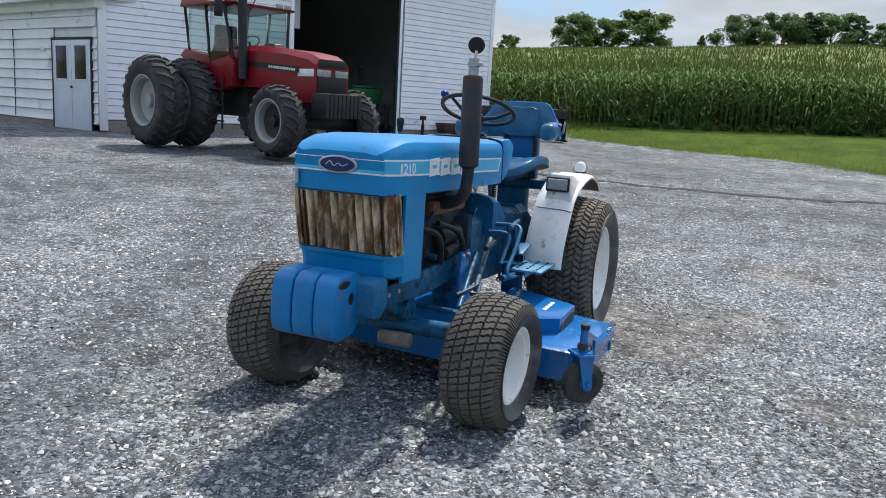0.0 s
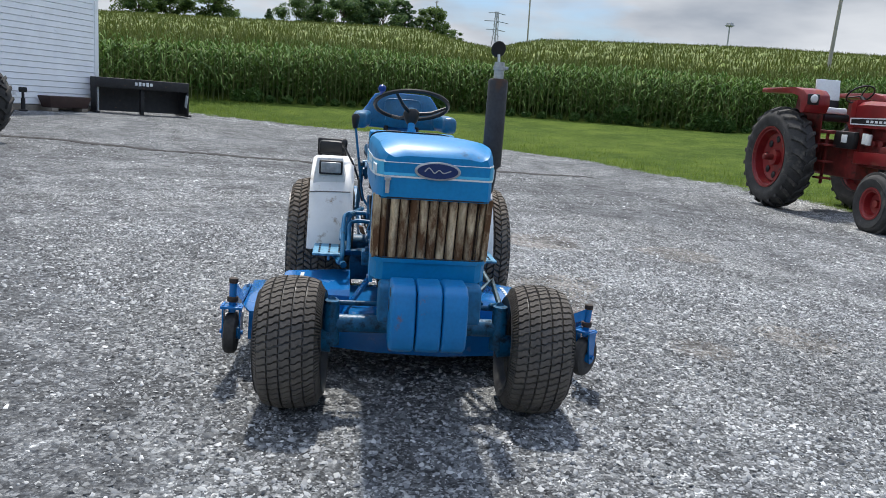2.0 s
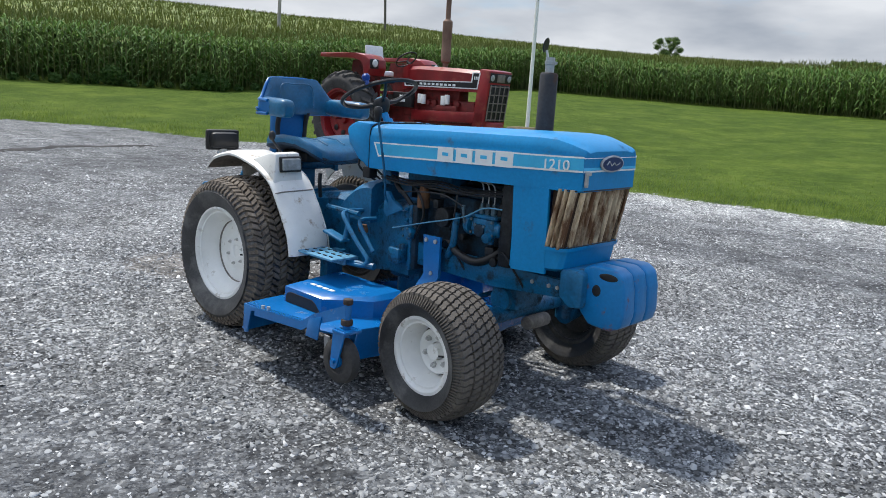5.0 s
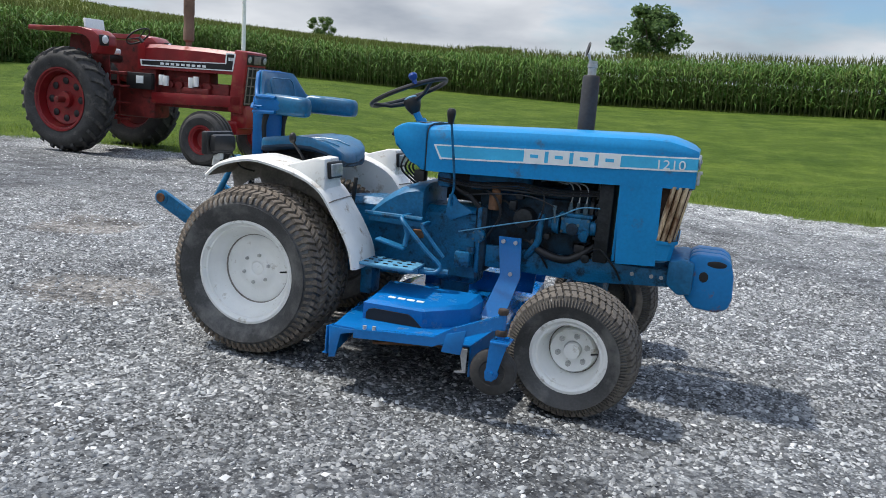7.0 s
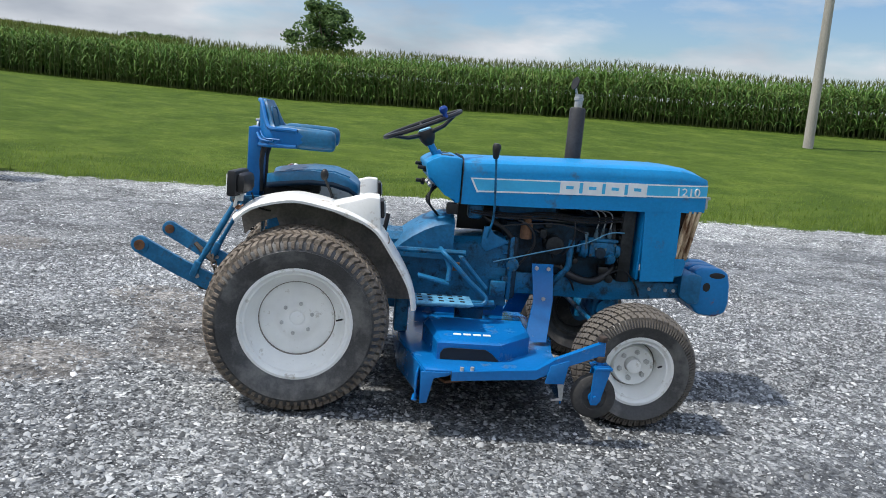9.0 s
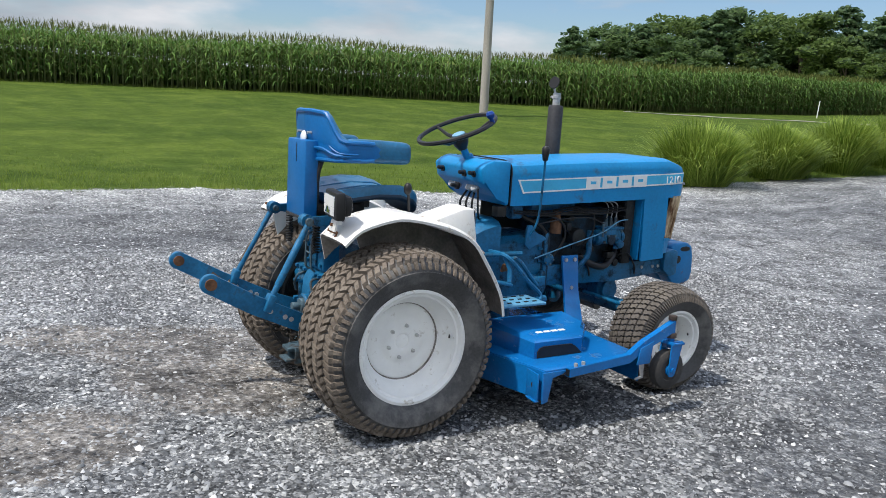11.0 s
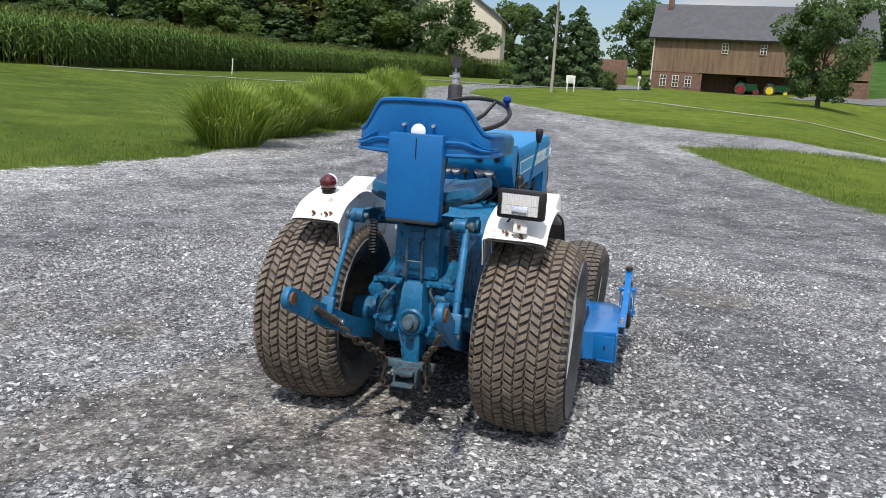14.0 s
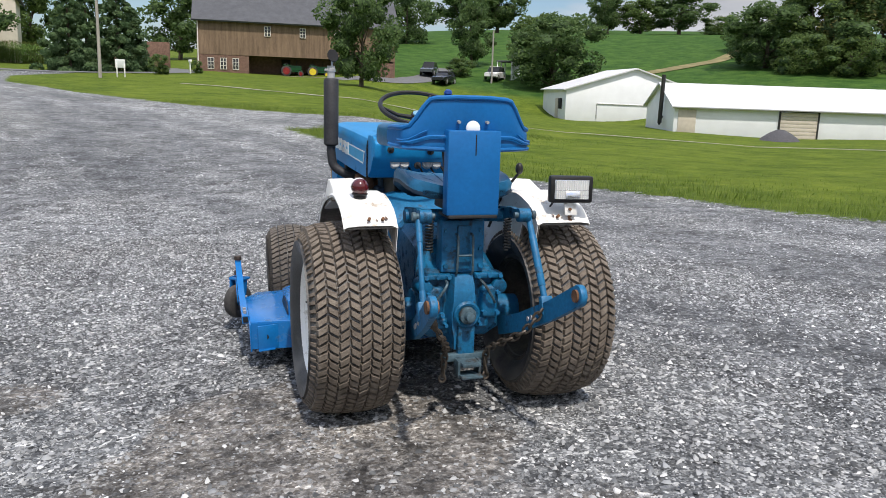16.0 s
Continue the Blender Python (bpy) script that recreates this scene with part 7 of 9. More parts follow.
lathe(b, [(.045, 1.78), (.05, 1.88), (.085, 1.91), (.088, 2.10), (.083, 2.12), (.083, 2.30), (.088, 2.32), (.086, 2.58), (.045, 2.62), (.045, 3.02), (.02, 3.02)], origin=(1.72, -.02, 0), axis="Z", seg=18)
rs = part("exhaust_pipe", b, STACK, rc, "rusty upright exhaust stack")
b = lathe(B(), [(.0005, -.004), (.055, -.004), (.055, .004), (.0005, .004)], axis="X", seg=14)
xf(b, b.verts, pose(1.68, -.02, 3.05, 0, 60, 0))
part("rain_cap", b, BLACK, rs)
part("tool_tray", box(B(), (1.02, -.34, 1.22), (.5, .10, .26), .02), BLACK, rc)
part("white_plate", box(B(), (1.05, -.395, 1.24), (.14, .01, .12), .002), WHITE_DECAL, rc)
b = B()
for k in range(3):
    box(b, (.75, -.48, .60 + .26 * k), (.22, .20, .03), .006)
box(b, (.65, -.42, .9), (.04, .04, .8), .006)
part("step", b, RED_DARK, rc)

# ---------------------------------------------------------------- red cab tractor in front of the shed
ct = thing("cab_tractor", "large glossy red cab tractor with dual rear wheels", "tractor", local(-4.56, 16.15, (.745, -.667)))
for s in (1, -1):
    farm_wheel(ct, "rear_wheel", 0, s * .92, .86, "bar", .86, .235, .46, SILVER, cast=False, lugs=24)
    farm_wheel(ct, "outer_wheel", 0, s * 1.62, .86, "bar", .86, .235, .46, SILVER, cast=False, lugs=24)
    farm_wheel(ct, "front_wheel", 2.85, s * .85, .64, "bar", .64, .20, .36, SILVER, cast=False, lugs=20, h=.04, disc_mat=BLACK_STEEL)
b = B()
loft(b, [[(x, -w, lo), (x, -w, hi - .10), (x, -w + .10, hi), (x, w - .10, hi), (x, w, hi - .10), (x, w, lo)] for x, w, lo, hi in ((1.15, .40, 1.22, 1.99), (1.6, .40, 1.22, 1.98), (2.5, .39, 1.10, 1.91), (3.05, .38, .98, 1.83), (3.28, .37, 1.0, 1.74))])
ch_ = part("hood", b, RED_NEW, ct, "sloping glossy red hood", angle=30)
for s in (1, -1):
    b = prism(B(), [(1.32, 1.60), (1.32, 1.70), (2.85, 1.60), (2.85, 1.50)], s * .400, s * .406)
    sd = part("side_decal", b, BLACK, ch_, "black side stripe")
    b = B()
    for k in range(12):
        box(b, (1.98 + .068 * k, s * .408, 1.61 - .0655 * (.68 + .068 * k) + .033), (.046, .004, .045), 0, (0, 3.7, 0))
    loose("name_bar", b, WHITE_DECAL, sd)
    part("corner_lamp", box(B(), (3.02, s * .375, 1.50), (.44, .03, .13), .01), WHITE_RIM, ch_, "pale corner lamp")
b = box(B(), (3.285, 0, 1.30), (.03, .66, .38), .02)
part("grille", b, BLACK, ch_)
b = box(B(), (3.27, 0, 1.66), (.03, .62, .14), .01)
part("hood_screen", b, BLACK, ch_)
for y in (-.20, .20):
    part("headlamp", box(B(), (3.295, y, 1.50), (.03, .30, .12), .01), LENS_GREY, ch_, "rectangular headlamp")
b = B()
for k in range(9):
    box(b, (3.42, -.36 + .09 * k, .95), (.42, .082, .42), .02)
loose("front_weight", b, BLACK_STEEL, ct, "black suitcase weight")
b = B()
box(b, (2.1, 0, .95), (2.4, .5, .55), .05)
cyl(b, (2.85, -.8, .64), (2.85, .8, .64), .13, seg=16)
cyl(b, (0, -1.7, .86), (0, 1.7, .86), .10, seg=16)
box(b, (.4, 0, .95), (1.4, .6, .6), .06)
part("chassis", b, BLACK_STEEL, ct)
b = B()
for s in (1, -1):
    prism(b, [(.55, 1.1), (1.15, 1.22), (1.15, 1.62), (.95, 2.1), (.62, 2.12), (.42, 1.75), (-.55, 1.92), (-.75, 1.80), (-.30, 1.50), (.3, 1.35)], s * .42, s * .66, bev=.03)
fenders = part("fender_body", b, RED_NEW, ct, "red cab sides and fenders")
b = box(B(), (.30, 0, 1.42), (1.5, .9, .5), .05)
part("cab_floor", b, BLACK_STEEL, ct)
b = B()
prism(b, [(-.48, 2.74), (-.40, 2.88), (1.0, 2.72), (1.12, 2.77), (1.10, 2.72), (-.48, 2.70)], -.80, .80, bev=.03)
roof = part("cab_roof", b, RED_NEW, ct, "red cab roof")
for y in (-.62, -.42, .42, .62):
    part("roof_lamp", box(B(), (1.11, y, 2.80), (.03, .16, .08), .006), LENS_GREY, roof, "small roof lamp")
for s in (1, -1):
    for x0, z0_, x1, z1 in ((1.12, 1.75, .98, 2.74), (.36, 1.55, .36, 2.74), (-.42, 1.85, -.40, 2.74)):
        part("cab_post", tube(B(), [(x0, s * .62, z0_), (x1, s * .74, z1)], .028, 8), BLACK_STEEL, ct)
    b = prism(B(), [(1.08, 1.80), (.40, 1.65), (.40, 2.72), (.96, 2.72)], s * .66, s * .672)
    g = part("door_pane", b, CAB_GLASS, ct)
    g.visible_shadow = False
    b = prism(B(), [(.32, 1.85), (-.38, 1.95), (-.37, 2.72), (.32, 2.72)], s * .66, s * .672)
    g = part("side_pane", b, CAB_GLASS, ct)
    g.visible_shadow = False
b = B()
prism(b, [(-.62, 1.78), (.62, 1.78), (.72, 2.72), (-.72, 2.72)], 1.02, 1.032, axis="X")
g = part("windscreen", b, CAB_GLASS, ct)
g.visible_shadow = False
b = box(box(B(), (.15, 0, 1.85), (.5, .5, .18), .05), (-.10, 0, 2.15), (.14, .48, .55), .05)
part("seat", b, BLACK, ct)
wm = pose(.72, 0, 2.08, 0, -35, 0)
b = tube(B(), [wm @ Vector((.2 * math.cos(2 * math.pi * k / 24), .2 * math.sin(2 * math.pi * k / 24), 0)) for k in range(25)], .014, 6, cap=False)
tube(b, [(.95, 0, 1.75), (.72, 0, 2.08)], .03, 8)
part("steering_wheel", b, BLACK, ct)
part("exhaust_pipe", cyl(B(), (1.28, -.50, 1.35), (1.26, -.52, 3.3), .085, seg=16), MUFFLER, ct, "tall dark exhaust pipe beside the cab")
part("wiper", tube(B(), [(1.06, -.1, 2.85), (1.06, -.32, 2.45)], .01, 6), BLACK, ct)
part("mirror", box(B(), (1.15, -.95, 2.6), (.04, .16, .3), .01), BLACK, ct)
b = B()
for k in range(3):
    box(b, (.75, -.78, .55 + .3 * k), (.35, .22, .03), .005)
for x in (.60, .90):
    box(b, (x, -.70, .9), (.03, .03, 1.0), .004)
part("steps", b, BLACK_STEEL, ct)

# ---------------------------------------------------------------- trees
BARK = mat("grey-brown bark", (.10, .08, .06), .95, var=.3, scale=6, bump=.6, grain=30)
# Leaf greens are lightened; the haze over distant trees is in the colour.
LEAF = leafy("broad leaves", (.070, .120, .034), (.160, .235, .070), .6, .5)
LEAF_DARK = leafy("dark broad leaves", (.062, .115, .042), (.140, .215, .074), .6, .5)
# Dark green for filler lumps; stands in for the shade inside crowns.
LEAF_CORE = mat("crown filler green with inner shade", (.040, .074, .024), .9, var=.45, scale=40, bump=.9, grain=160)
NEEDLE = leafy("dark needles", (.060, .115, .054), (.130, .205, .092), through_light=.45)
RUSSET = leafy("rust-tinged leaves", (.055, .085, .022), (.165, .150, .055))


def leaf_cloud(centres, n, size, seed, flat=.8):
    """Many small leaf sprays spread in a shell round each clump centre (x, y, z, radius)."""
    rng = np.random.default_rng(seed)
    c = np.array(centres, dtype=float)
    w = c[:, 3] ** 2
    pick = rng.choice(len(c), n, p=w / w.sum())
    d = rng.normal(size=(n, 3))
    d /= np.linalg.norm(d, axis=1)[:, None]
    rad = c[pick, 3] * (.55 + .5 * rng.random(n) ** .6)
    p = c[pick, :3] + d * rad[:, None] * np.array([1, 1, flat])
    t = rng.normal(size=(n, 3)) + d * .4
    a = np.cross(t, rng.normal(size=(n, 3)))
    a /= np.linalg.norm(a, axis=1)[:, None] + 1e-9
    b = np.cross(a, t)
    b /= np.linalg.norm(b, axis=1)[:, None] + 1e-9
    s = size * (.6 + .8 * rng.random(n))[:, None]
    quad = np.stack([p - a * s, p - b * s * .55, p + a * s, p + b * s * .55], axis=1).reshape(-1, 3)
    return quad


def quad_mesh(name, pts, material):
    k = len(pts) // 4
    me = bpy.data.meshes.new(name)
    me.vertices.add(4 * k)
    me.vertices.foreach_set("co", np.ascontiguousarray(pts, dtype=np.float32).ravel())
    me.loops.add(4 * k)
    me.loops.foreach_set("vertex_index", np.arange(4 * k, dtype=np.int32))
    me.polygons.add(k)
    me.polygons.foreach_set("loop_start", np.arange(0, 4 * k, 4, dtype=np.int32))
    me.polygons.foreach_set("loop_total", np.full(k, 4, dtype=np.int32))
    me.materials.append(material)
    me.update()
    me.validate()
    return me


def filler_lumps(clumps, seed, share=.62):
    """Lumpy fillers hidden by the outer sprays; the crown's inner shade is their dark green."""
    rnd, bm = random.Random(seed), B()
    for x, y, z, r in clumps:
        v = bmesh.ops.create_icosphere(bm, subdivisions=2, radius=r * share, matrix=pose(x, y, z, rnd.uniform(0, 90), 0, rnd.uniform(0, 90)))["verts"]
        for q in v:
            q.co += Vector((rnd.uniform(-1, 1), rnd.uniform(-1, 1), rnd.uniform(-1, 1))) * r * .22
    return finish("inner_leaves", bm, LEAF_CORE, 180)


def broad_tree(label, seed, material, spread=.36, n=6600, base=.16, size=.0185):
    """A tree one metre tall, scaled where it stands: tapered trunk, limbs, clumps of leaves."""
    rnd = random.Random(seed)
    t = thing("tree", label, "tree", pose(0, 0, -500))
    b = tube(B(), [(0, 0, -.03), (.006, .002, .12), (.0, .01, .30), (.012, .0, .62)], [.030, .022, .017, .006], 8)
    part("trunk", b, BARK, t)
    clumps = []
    for k in range(34):
        w, f = k * 2.4 + rnd.uniform(-.5, .5), (k + .5) / 34
        h = base + (.93 - base) * f
        girth = math.sin(math.pi * (.10 + .80 * f)) ** .6
        reach = spread * girth * rnd.uniform(.55, 1.0) * (1 if k % 3 else .45)
        r = spread * rnd.uniform(.22, .36)
        p = Vector((reach * math.cos(w), reach * math.sin(w), min(h, .97 - r * .7)))
        clumps.append((p.x, p.y, p.z, r))
        if k % 4 == 0:
            b = tube(B(), [(0, 0, h * .5), p * .5 + Vector((0, 0, h * .30)), p], [.009, .006, .002], 5)
            part("limb", b, BARK, t)
    ob = new("crown", quad_mesh("crown", leaf_cloud(clumps, n, size, seed), material))
    ob.parent = t
    core = new("inner_leaves", filler_lumps(clumps[::2], seed))
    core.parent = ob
    return t


def needle_tree(label, seed, spread=.24, n=5000, ragged=.25):
    rnd = random.Random(seed)
    t = thing("tree", label, "tree", pose(0, 0, -500))
    part("trunk", tube(B(), [(0, 0, -.03), (0, 0, .5), (0, 0, .96)], [.022, .014, .004], 8), BARK, t)
    clumps = []
    for k in range(46):
        h = .08 + .88 * (k / 45)
        w = k * 2.4 + rnd.uniform(-.3, .3)
        reach = spread * (1 - h) ** .75 * rnd.uniform(1 - ragged, 1) + .01
        for q in (.45, .95):
            clumps.append((reach * q * math.cos(w), reach * q * math.sin(w), h - .03 * q, .03 + .05 * (1 - h)))
    ob = new("crown", quad_mesh("crown", leaf_cloud(clumps, n, .019, seed, .6), NEEDLE))
    ob.parent = t
    core = new("inner_leaves", filler_lumps(clumps[::3], seed, .8))
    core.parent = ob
    return t


protos = {"a": broad_tree("broad leafy green tree with an uneven crown", 1, LEAF), "b": broad_tree("dense dark green broad tree", 2, LEAF_DARK, .44, 7000, .12),
          "c": broad_tree("tall open-crowned field tree", 3, LEAF_DARK, .34, 5600, .20), "d": broad_tree("rounded low tree in full leaf", 4, LEAF, .50, 6600, .06, .019),
          "e": needle_tree("dark evergreen tree with layered boughs", 5), "f": needle_tree("broad shaggy dark evergreen", 6, .40, 6000, .35),
          "g": broad_tree("low tree with rust-tinged leaves", 7, RUSSET, .46, 5000, .06)}


def plant(kind, x, y, h, wide=1.0, drop=0.0, group=""):
    p = protos[kind]
    m = Matrix.Translation((x, y, float(ground_z(x, y)) - drop)) @ Matrix.Rotation((x * 1.7 + y) % 6.28, 4, "Z") @ Matrix.Diagonal((h * wide, h * wide, h, 1))
    ob = copy_thing(p, m)
    if group:
        ob["group"] = group
    return ob


# hill-top trees behind the corn
for kind, x, y, h, w in (("a", 20, 294, 6.5, 1), ("a", 43, 284, 12.5, 1.1), ("a", 54, 290, 11, 1), ("a", 65, 280, 13, 1.35), ("e", 82, 267, 5.5, 1.2), ("b", 96, 271, 11.5, .95), ("b", 108, 264, 11.5, 1.0),
                         ("f", 114, 262, 11.5, 1.2), ("b", 122, 262, 11, 1.1), ("f", 130, 260, 10.5, 1.2), ("a", 140, 257, 10, 1), ("d", 151, 264, 5, 1.2)):
    plant(kind, x, y, h * 1.4, w * 1.25, h * .22, "hill-top trees")
plant("d", 290, 26, 9.5, 1.05, 0)
plant("c", 62.6, -18.4, 7.4, 1.25, 0)
for x, y in ((140, -14), (146, -17), (152, -20), (120, -15)):
    plant("d", x, y, 3.6, 1.4, 0, "far bushes")
# woods beyond the corn
k = 0
for x, y, h in ((37, -69, 6.6), (36.5, -77, 7.4), (31.5, -74.5, 7.2), (30, -82, 8.6), (25, -79, 8.9), (22.5, -85, 9.2), (16.5, -79, 8.4), (14, -86.5, 9.8), (9.5, -82, 8.8), (6.3, -89.4, 10), (2.2, -84.6, 9.8), (-1.5, -90.6, 11.4), (-4.2, -88.5, 10), (-8.9, -93.3, 10.2), (-21, -92, 8.8), (-1.0, -74, 6.8),
                (40, -77, 6.2), (27.5, -74, 6), (19.5, -77, 5.6), (12, -77.5, 5.4), (5.5, -79, 5.6), (-.5, -80, 6), (-2.5, -77.5, 6.4), (33.5, -80, 7.6), (-3, -91, 9.5), (-10.4, -72, 7.2), (-6.4, -74.5, 7.8), (-3, -75, 8.0)):
    fx, fy = x * 1.3, 6.5 + (y - 6.5) * 1.3
    rise = 1.3 + 1.3 * (float(ground_z(x, y)) + h * 1.10 - 1.3) - float(ground_z(fx, fy))
    girth = ((1.5 if k % 3 else 1.3) if x > -6 else 1.0) * h * 1.59
    plant("fbfafbaf"[k % 8] if k != 10 else "g", fx, fy, rise, girth / rise, 0, "woods beyond the corn")
    k += 1
for x, y, h, kind in ((-17.4, -65.9, 6.9, "f"), (-19.2, -67, 7.4, "f"), (-21.9, -67.2, 7.4, "f"), (-23.6, -68, 5.6, "e")):
    plant(kind, x, y, h * 1.15, 1.1 if x < -18 else 1.0, h * .1, "evergreens by the house")
plant("b", -34.4, -46.9, 8.2, .92)
plant("d", -22.3, -58.6, 1.7, 1.1)
plant("d", -27.3, -62.8, 1.2, 1.1)
for kind, x, y, h, w in (("c", -46.4, -113.6, 11.5, 1.0), ("b", -83, -104, 9.6, .9), ("c", -123.5, -135.8, 12.6, 1.15), ("c", -129.8, -130, 12.8, 1.2), ("c", -147, -111, 11, .9), ("c", -156, -98, 10.6, 1.5), ("a", -150, -104, 7.5, 1.5), ("c", -154, -117.5, 11, .8), ("c", -127, -132.5, 11.6, 1.5), ("b", -68.5, -56.8, 8.6, 1.15), ("d", -64, -68.2, 2.3, 1.2),
                         ("b", -95, -44.5, 8.0, 1.25), ("a", -99, -40.6, 10.0, 1.2), ("g", -101, -36.5, 9.4, 1.2), ("b", -100.5, -32.3, 9.6, 1.25), ("b", -111.4, -56, 4.0, 1.6), ("a", -104, -28, 9, 1.2), ("d", -92, -38, 4.5, 1.3), ("d", -93, -33, 4.5, 1.3), ("a", -76, -66, 7.5, 1.0), ("c", -72, -75, 8.5, .8), ("d", -135, -122, 3.5, 2), ("d", -140, -115, 3.5, 2), ("d", -161, -90, 4, 2)):
    plant(kind, x, y, h * 1.12, w * 1.15, h * .08, "trees across the road")
for p in protos.values():
    for o in (*p.children_recursive, p):
        bpy.data.objects.remove(o)

# ---------------------------------------------------------------- poles, pylon, mast
POLE = mat("weathered grey pole wood", (.34, .32, .29), .85, var=.2, scale=3, bump=.4, stretch=(1, 1, .15))
POLE_DARK = mat("dark pole wood", (.12, .11, .10), .9, var=.2, scale=3)
GALV = mat("galvanised steel", (.40, .41, .42), .5, metal=.5, var=.1)


def pole(name, label, x, y, h, r, material, lean=(0, 0), arm=0.0):
    p = thing(name, label, "pole", pose(x, y, float(ground_z(x, y)), lean[0], lean[1], (x * 31) % 180 if arm else 0))
    part("shaft", cyl(B(), (0, 0, -.2), (0, 0, h), r, r * .72, 14), material, p)
    if arm:
        part("crossarm", box(B(), (0, 0, h - .5), (arm, .12, .14), .01), material, p)
        for q in (-.45, -.15, .15, .45):
            part("insulator", cyl(B(), (q * arm, 0, h - .43), (q * arm, 0, h - .2), .05, .03, 8), GALV, p)
    else:
        part("pole_cap", cyl(B(), (0, 0, h), (0, 0, h + .03), r * .76, seg=14), GALV, p)
    return p


pole("utility_pole", "thick weathered grey utility pole standing in the lawn", 14.3, -18.2, 9.5, .17, POLE)
pole("utility_pole", "grey roadside utility pole with a crossarm", -15.1, -50.4, 6.9, .12, POLE, arm=1.6)
pole("utility_pole", "distant utility pole with a crossarm on the hill", 142, 259, 14, .30, POLE, arm=4.0)
pole("street_pole", "slender pale pole rising from the corn", 85.8, 122.2, 14, .16, POLE, (1, -2))
pole("street_pole", "slender pale pole rising from the corn", 47.4, 34.1, 10, .14, POLE, (0, 3))
pole("street_pole", "thin dark pole behind the red tractor", 78.7, 39.8, 8.2, .16, POLE_DARK, (0, -4))
fp = pole("flag_pole", "thin white painted pole set in a dirt ring on the lawn", 19.4, 8.0, 9.0, .06, WHITE_RIM, (0, 2.5))
b = B()
loft(b, [[(.75 * math.cos(a) * k, .62 * math.sin(a) * k, h - .03) for a in [2 * math.pi * j / 20 for j in range(20)]] for k, h in ((1, 0), (.92, .07), (.5, .09))])
part("dirt_ring", b, mat("dry bare earth", (.16, .13, .08), .95, var=.3, scale=6, bump=.6), fp, "low ring of bare earth")
py = thing("lattice_pylon", "far-off steel lattice power pylon", "pylon", pose(218.6, 334.7, 24))
for sx in (-1, 1):
    for sy in (-1, 1):
        part("pylon_leg", tube(B(), [(sx * 2.2, sy * 2.2, 0), (sx * .8, sy * .8, 15), (sx * .5, sy * .5, 26)], .22, 4), GALV, py)
for k in range(8):
    z, w = 2 + 3 * k, 2.1 - .2 * k
    loose("brace", tube(tube(B(), [(-w, -w, z), (w, w, z + 3)], .12, 4), [(w, -w, z), (-w, w, z + 3)], .12, 4), GALV, py)
for z, w in ((17, 5.5), (21, 7), (25, 5)):
    part("pylon_arm", tube(B(), [(-w, 0, z), (0, 0, z + .5), (w, 0, z)], .22, 4), GALV, py)
ms = thing("radio_mast", "far-off radio mast with antennas", "mast", pose(376.9, 326.7, 47))
part("shaft", cyl(B(), (0, 0, -20), (0, 0, 15), .5, .4, 8), GALV, ms)
for k in range(6):
    a = k * math.pi / 3
    part("antenna", box(B(), (1.8 * math.cos(a), 1.8 * math.sin(a), 14), (.4, .4, 2.4), .05), GALV, ms)
part("antenna_ring", box(B(), (0, 0, 13.6), (4, 4, .4), .05), GALV, ms)

# ---------------------------------------------------------------- bank barn across the road
PLANK = mat("weathered brown barn boards", (.175, .122, .080), .85, var=.3, scale=1.2, bump=.4, grain=12, stretch=(3, 3, .25))
BRICK = mat("old red-brown brick", (.165, .100, .075), .9, var=.25, scale=4, bump=.4, grain=14)
SLATE = mat("dark grey shingle roof", (.075, .08, .09), .8, var=.15, scale=1.5, bump=.3, grain=8)
PANE = mat("dim window pane", (.05, .055, .06), .15, var=.2)
FRAME_W = mat("white window frame", (.7, .68, .62), .6, var=.05)
CREAM = mat("cream house siding", (.56, .52, .44), .7, var=.06, scale=2)


def building_frame(a, c):
    a, c = Vector((*a, 0)), Vector((*c, 0))
    u = (c - a).normalized()
    m = wall_frame(a, u, Vector((-u.y, u.x, 0)))
    return m, (c - a).length


def sash(parent, m, x, z, w, h, y=-.03):
    win = part("window", on(box(B(), (x, y, z), (w, .06, h), .005), m), PANE, parent)
    b = B()
    for dx in (-.5, 0, .5):
        box(b, (x + dx * w, y - .04, z), (.05, .03, h + .06))
    for dz in (-.5, -.17, .17, .5):
        box(b, (x, y - .045, z + dz * h), (w + .05, .03, .045))
    part("frame", on(b, m), FRAME_W, win)


MB, WB = building_frame((-52.3, -66.4), (-33.0, -75.9))
# the front faces the yard, with -y outward
u = Vector((-33.0 + 52.3, -75.9 + 66.4, 0)).normalized()
MB = wall_frame(Vector((-33.0, -75.9, 2.55)), -u, Vector((u.y, -u.x, 0)))
bb = thing("bank_barn", "large brown board barn on a brick base", "barn")
for k in range(54):
    part("board", on(box(B(), (.2 + .4 * k, .06 + .012 * (k % 2), 3.95), (.385, .05, 3.7)), MB), PLANK, bb)
part("wall", on(box(B(), (10.75, .6, 3.95), (21.3, 1.0, 3.68)), MB), PLANK, bb)
part("gable_wall", on(prism(B(), [(.1, 2.1), (10, 2.1), (10, 5.8), (5, 9.4), (.1, 5.8)], .0, .15, axis="X"), MB), PLANK, bb)
part("gable_wall", on(prism(B(), [(.1, 0), (10, 0), (10, 5.8), (5, 9.4), (.1, 5.8)], 21.4, 21.6, axis="X"), MB), PLANK, bb)
part("brick_base", on(box(B(), (2.7, .20, 1.0), (5.4, .25, 2.2)), MB), BRICK, bb)
part("brick_back", on(box(B(), (10.8, 3.0, 1.0), (21.4, .3, 2.3)), MB), BRICK, bb)
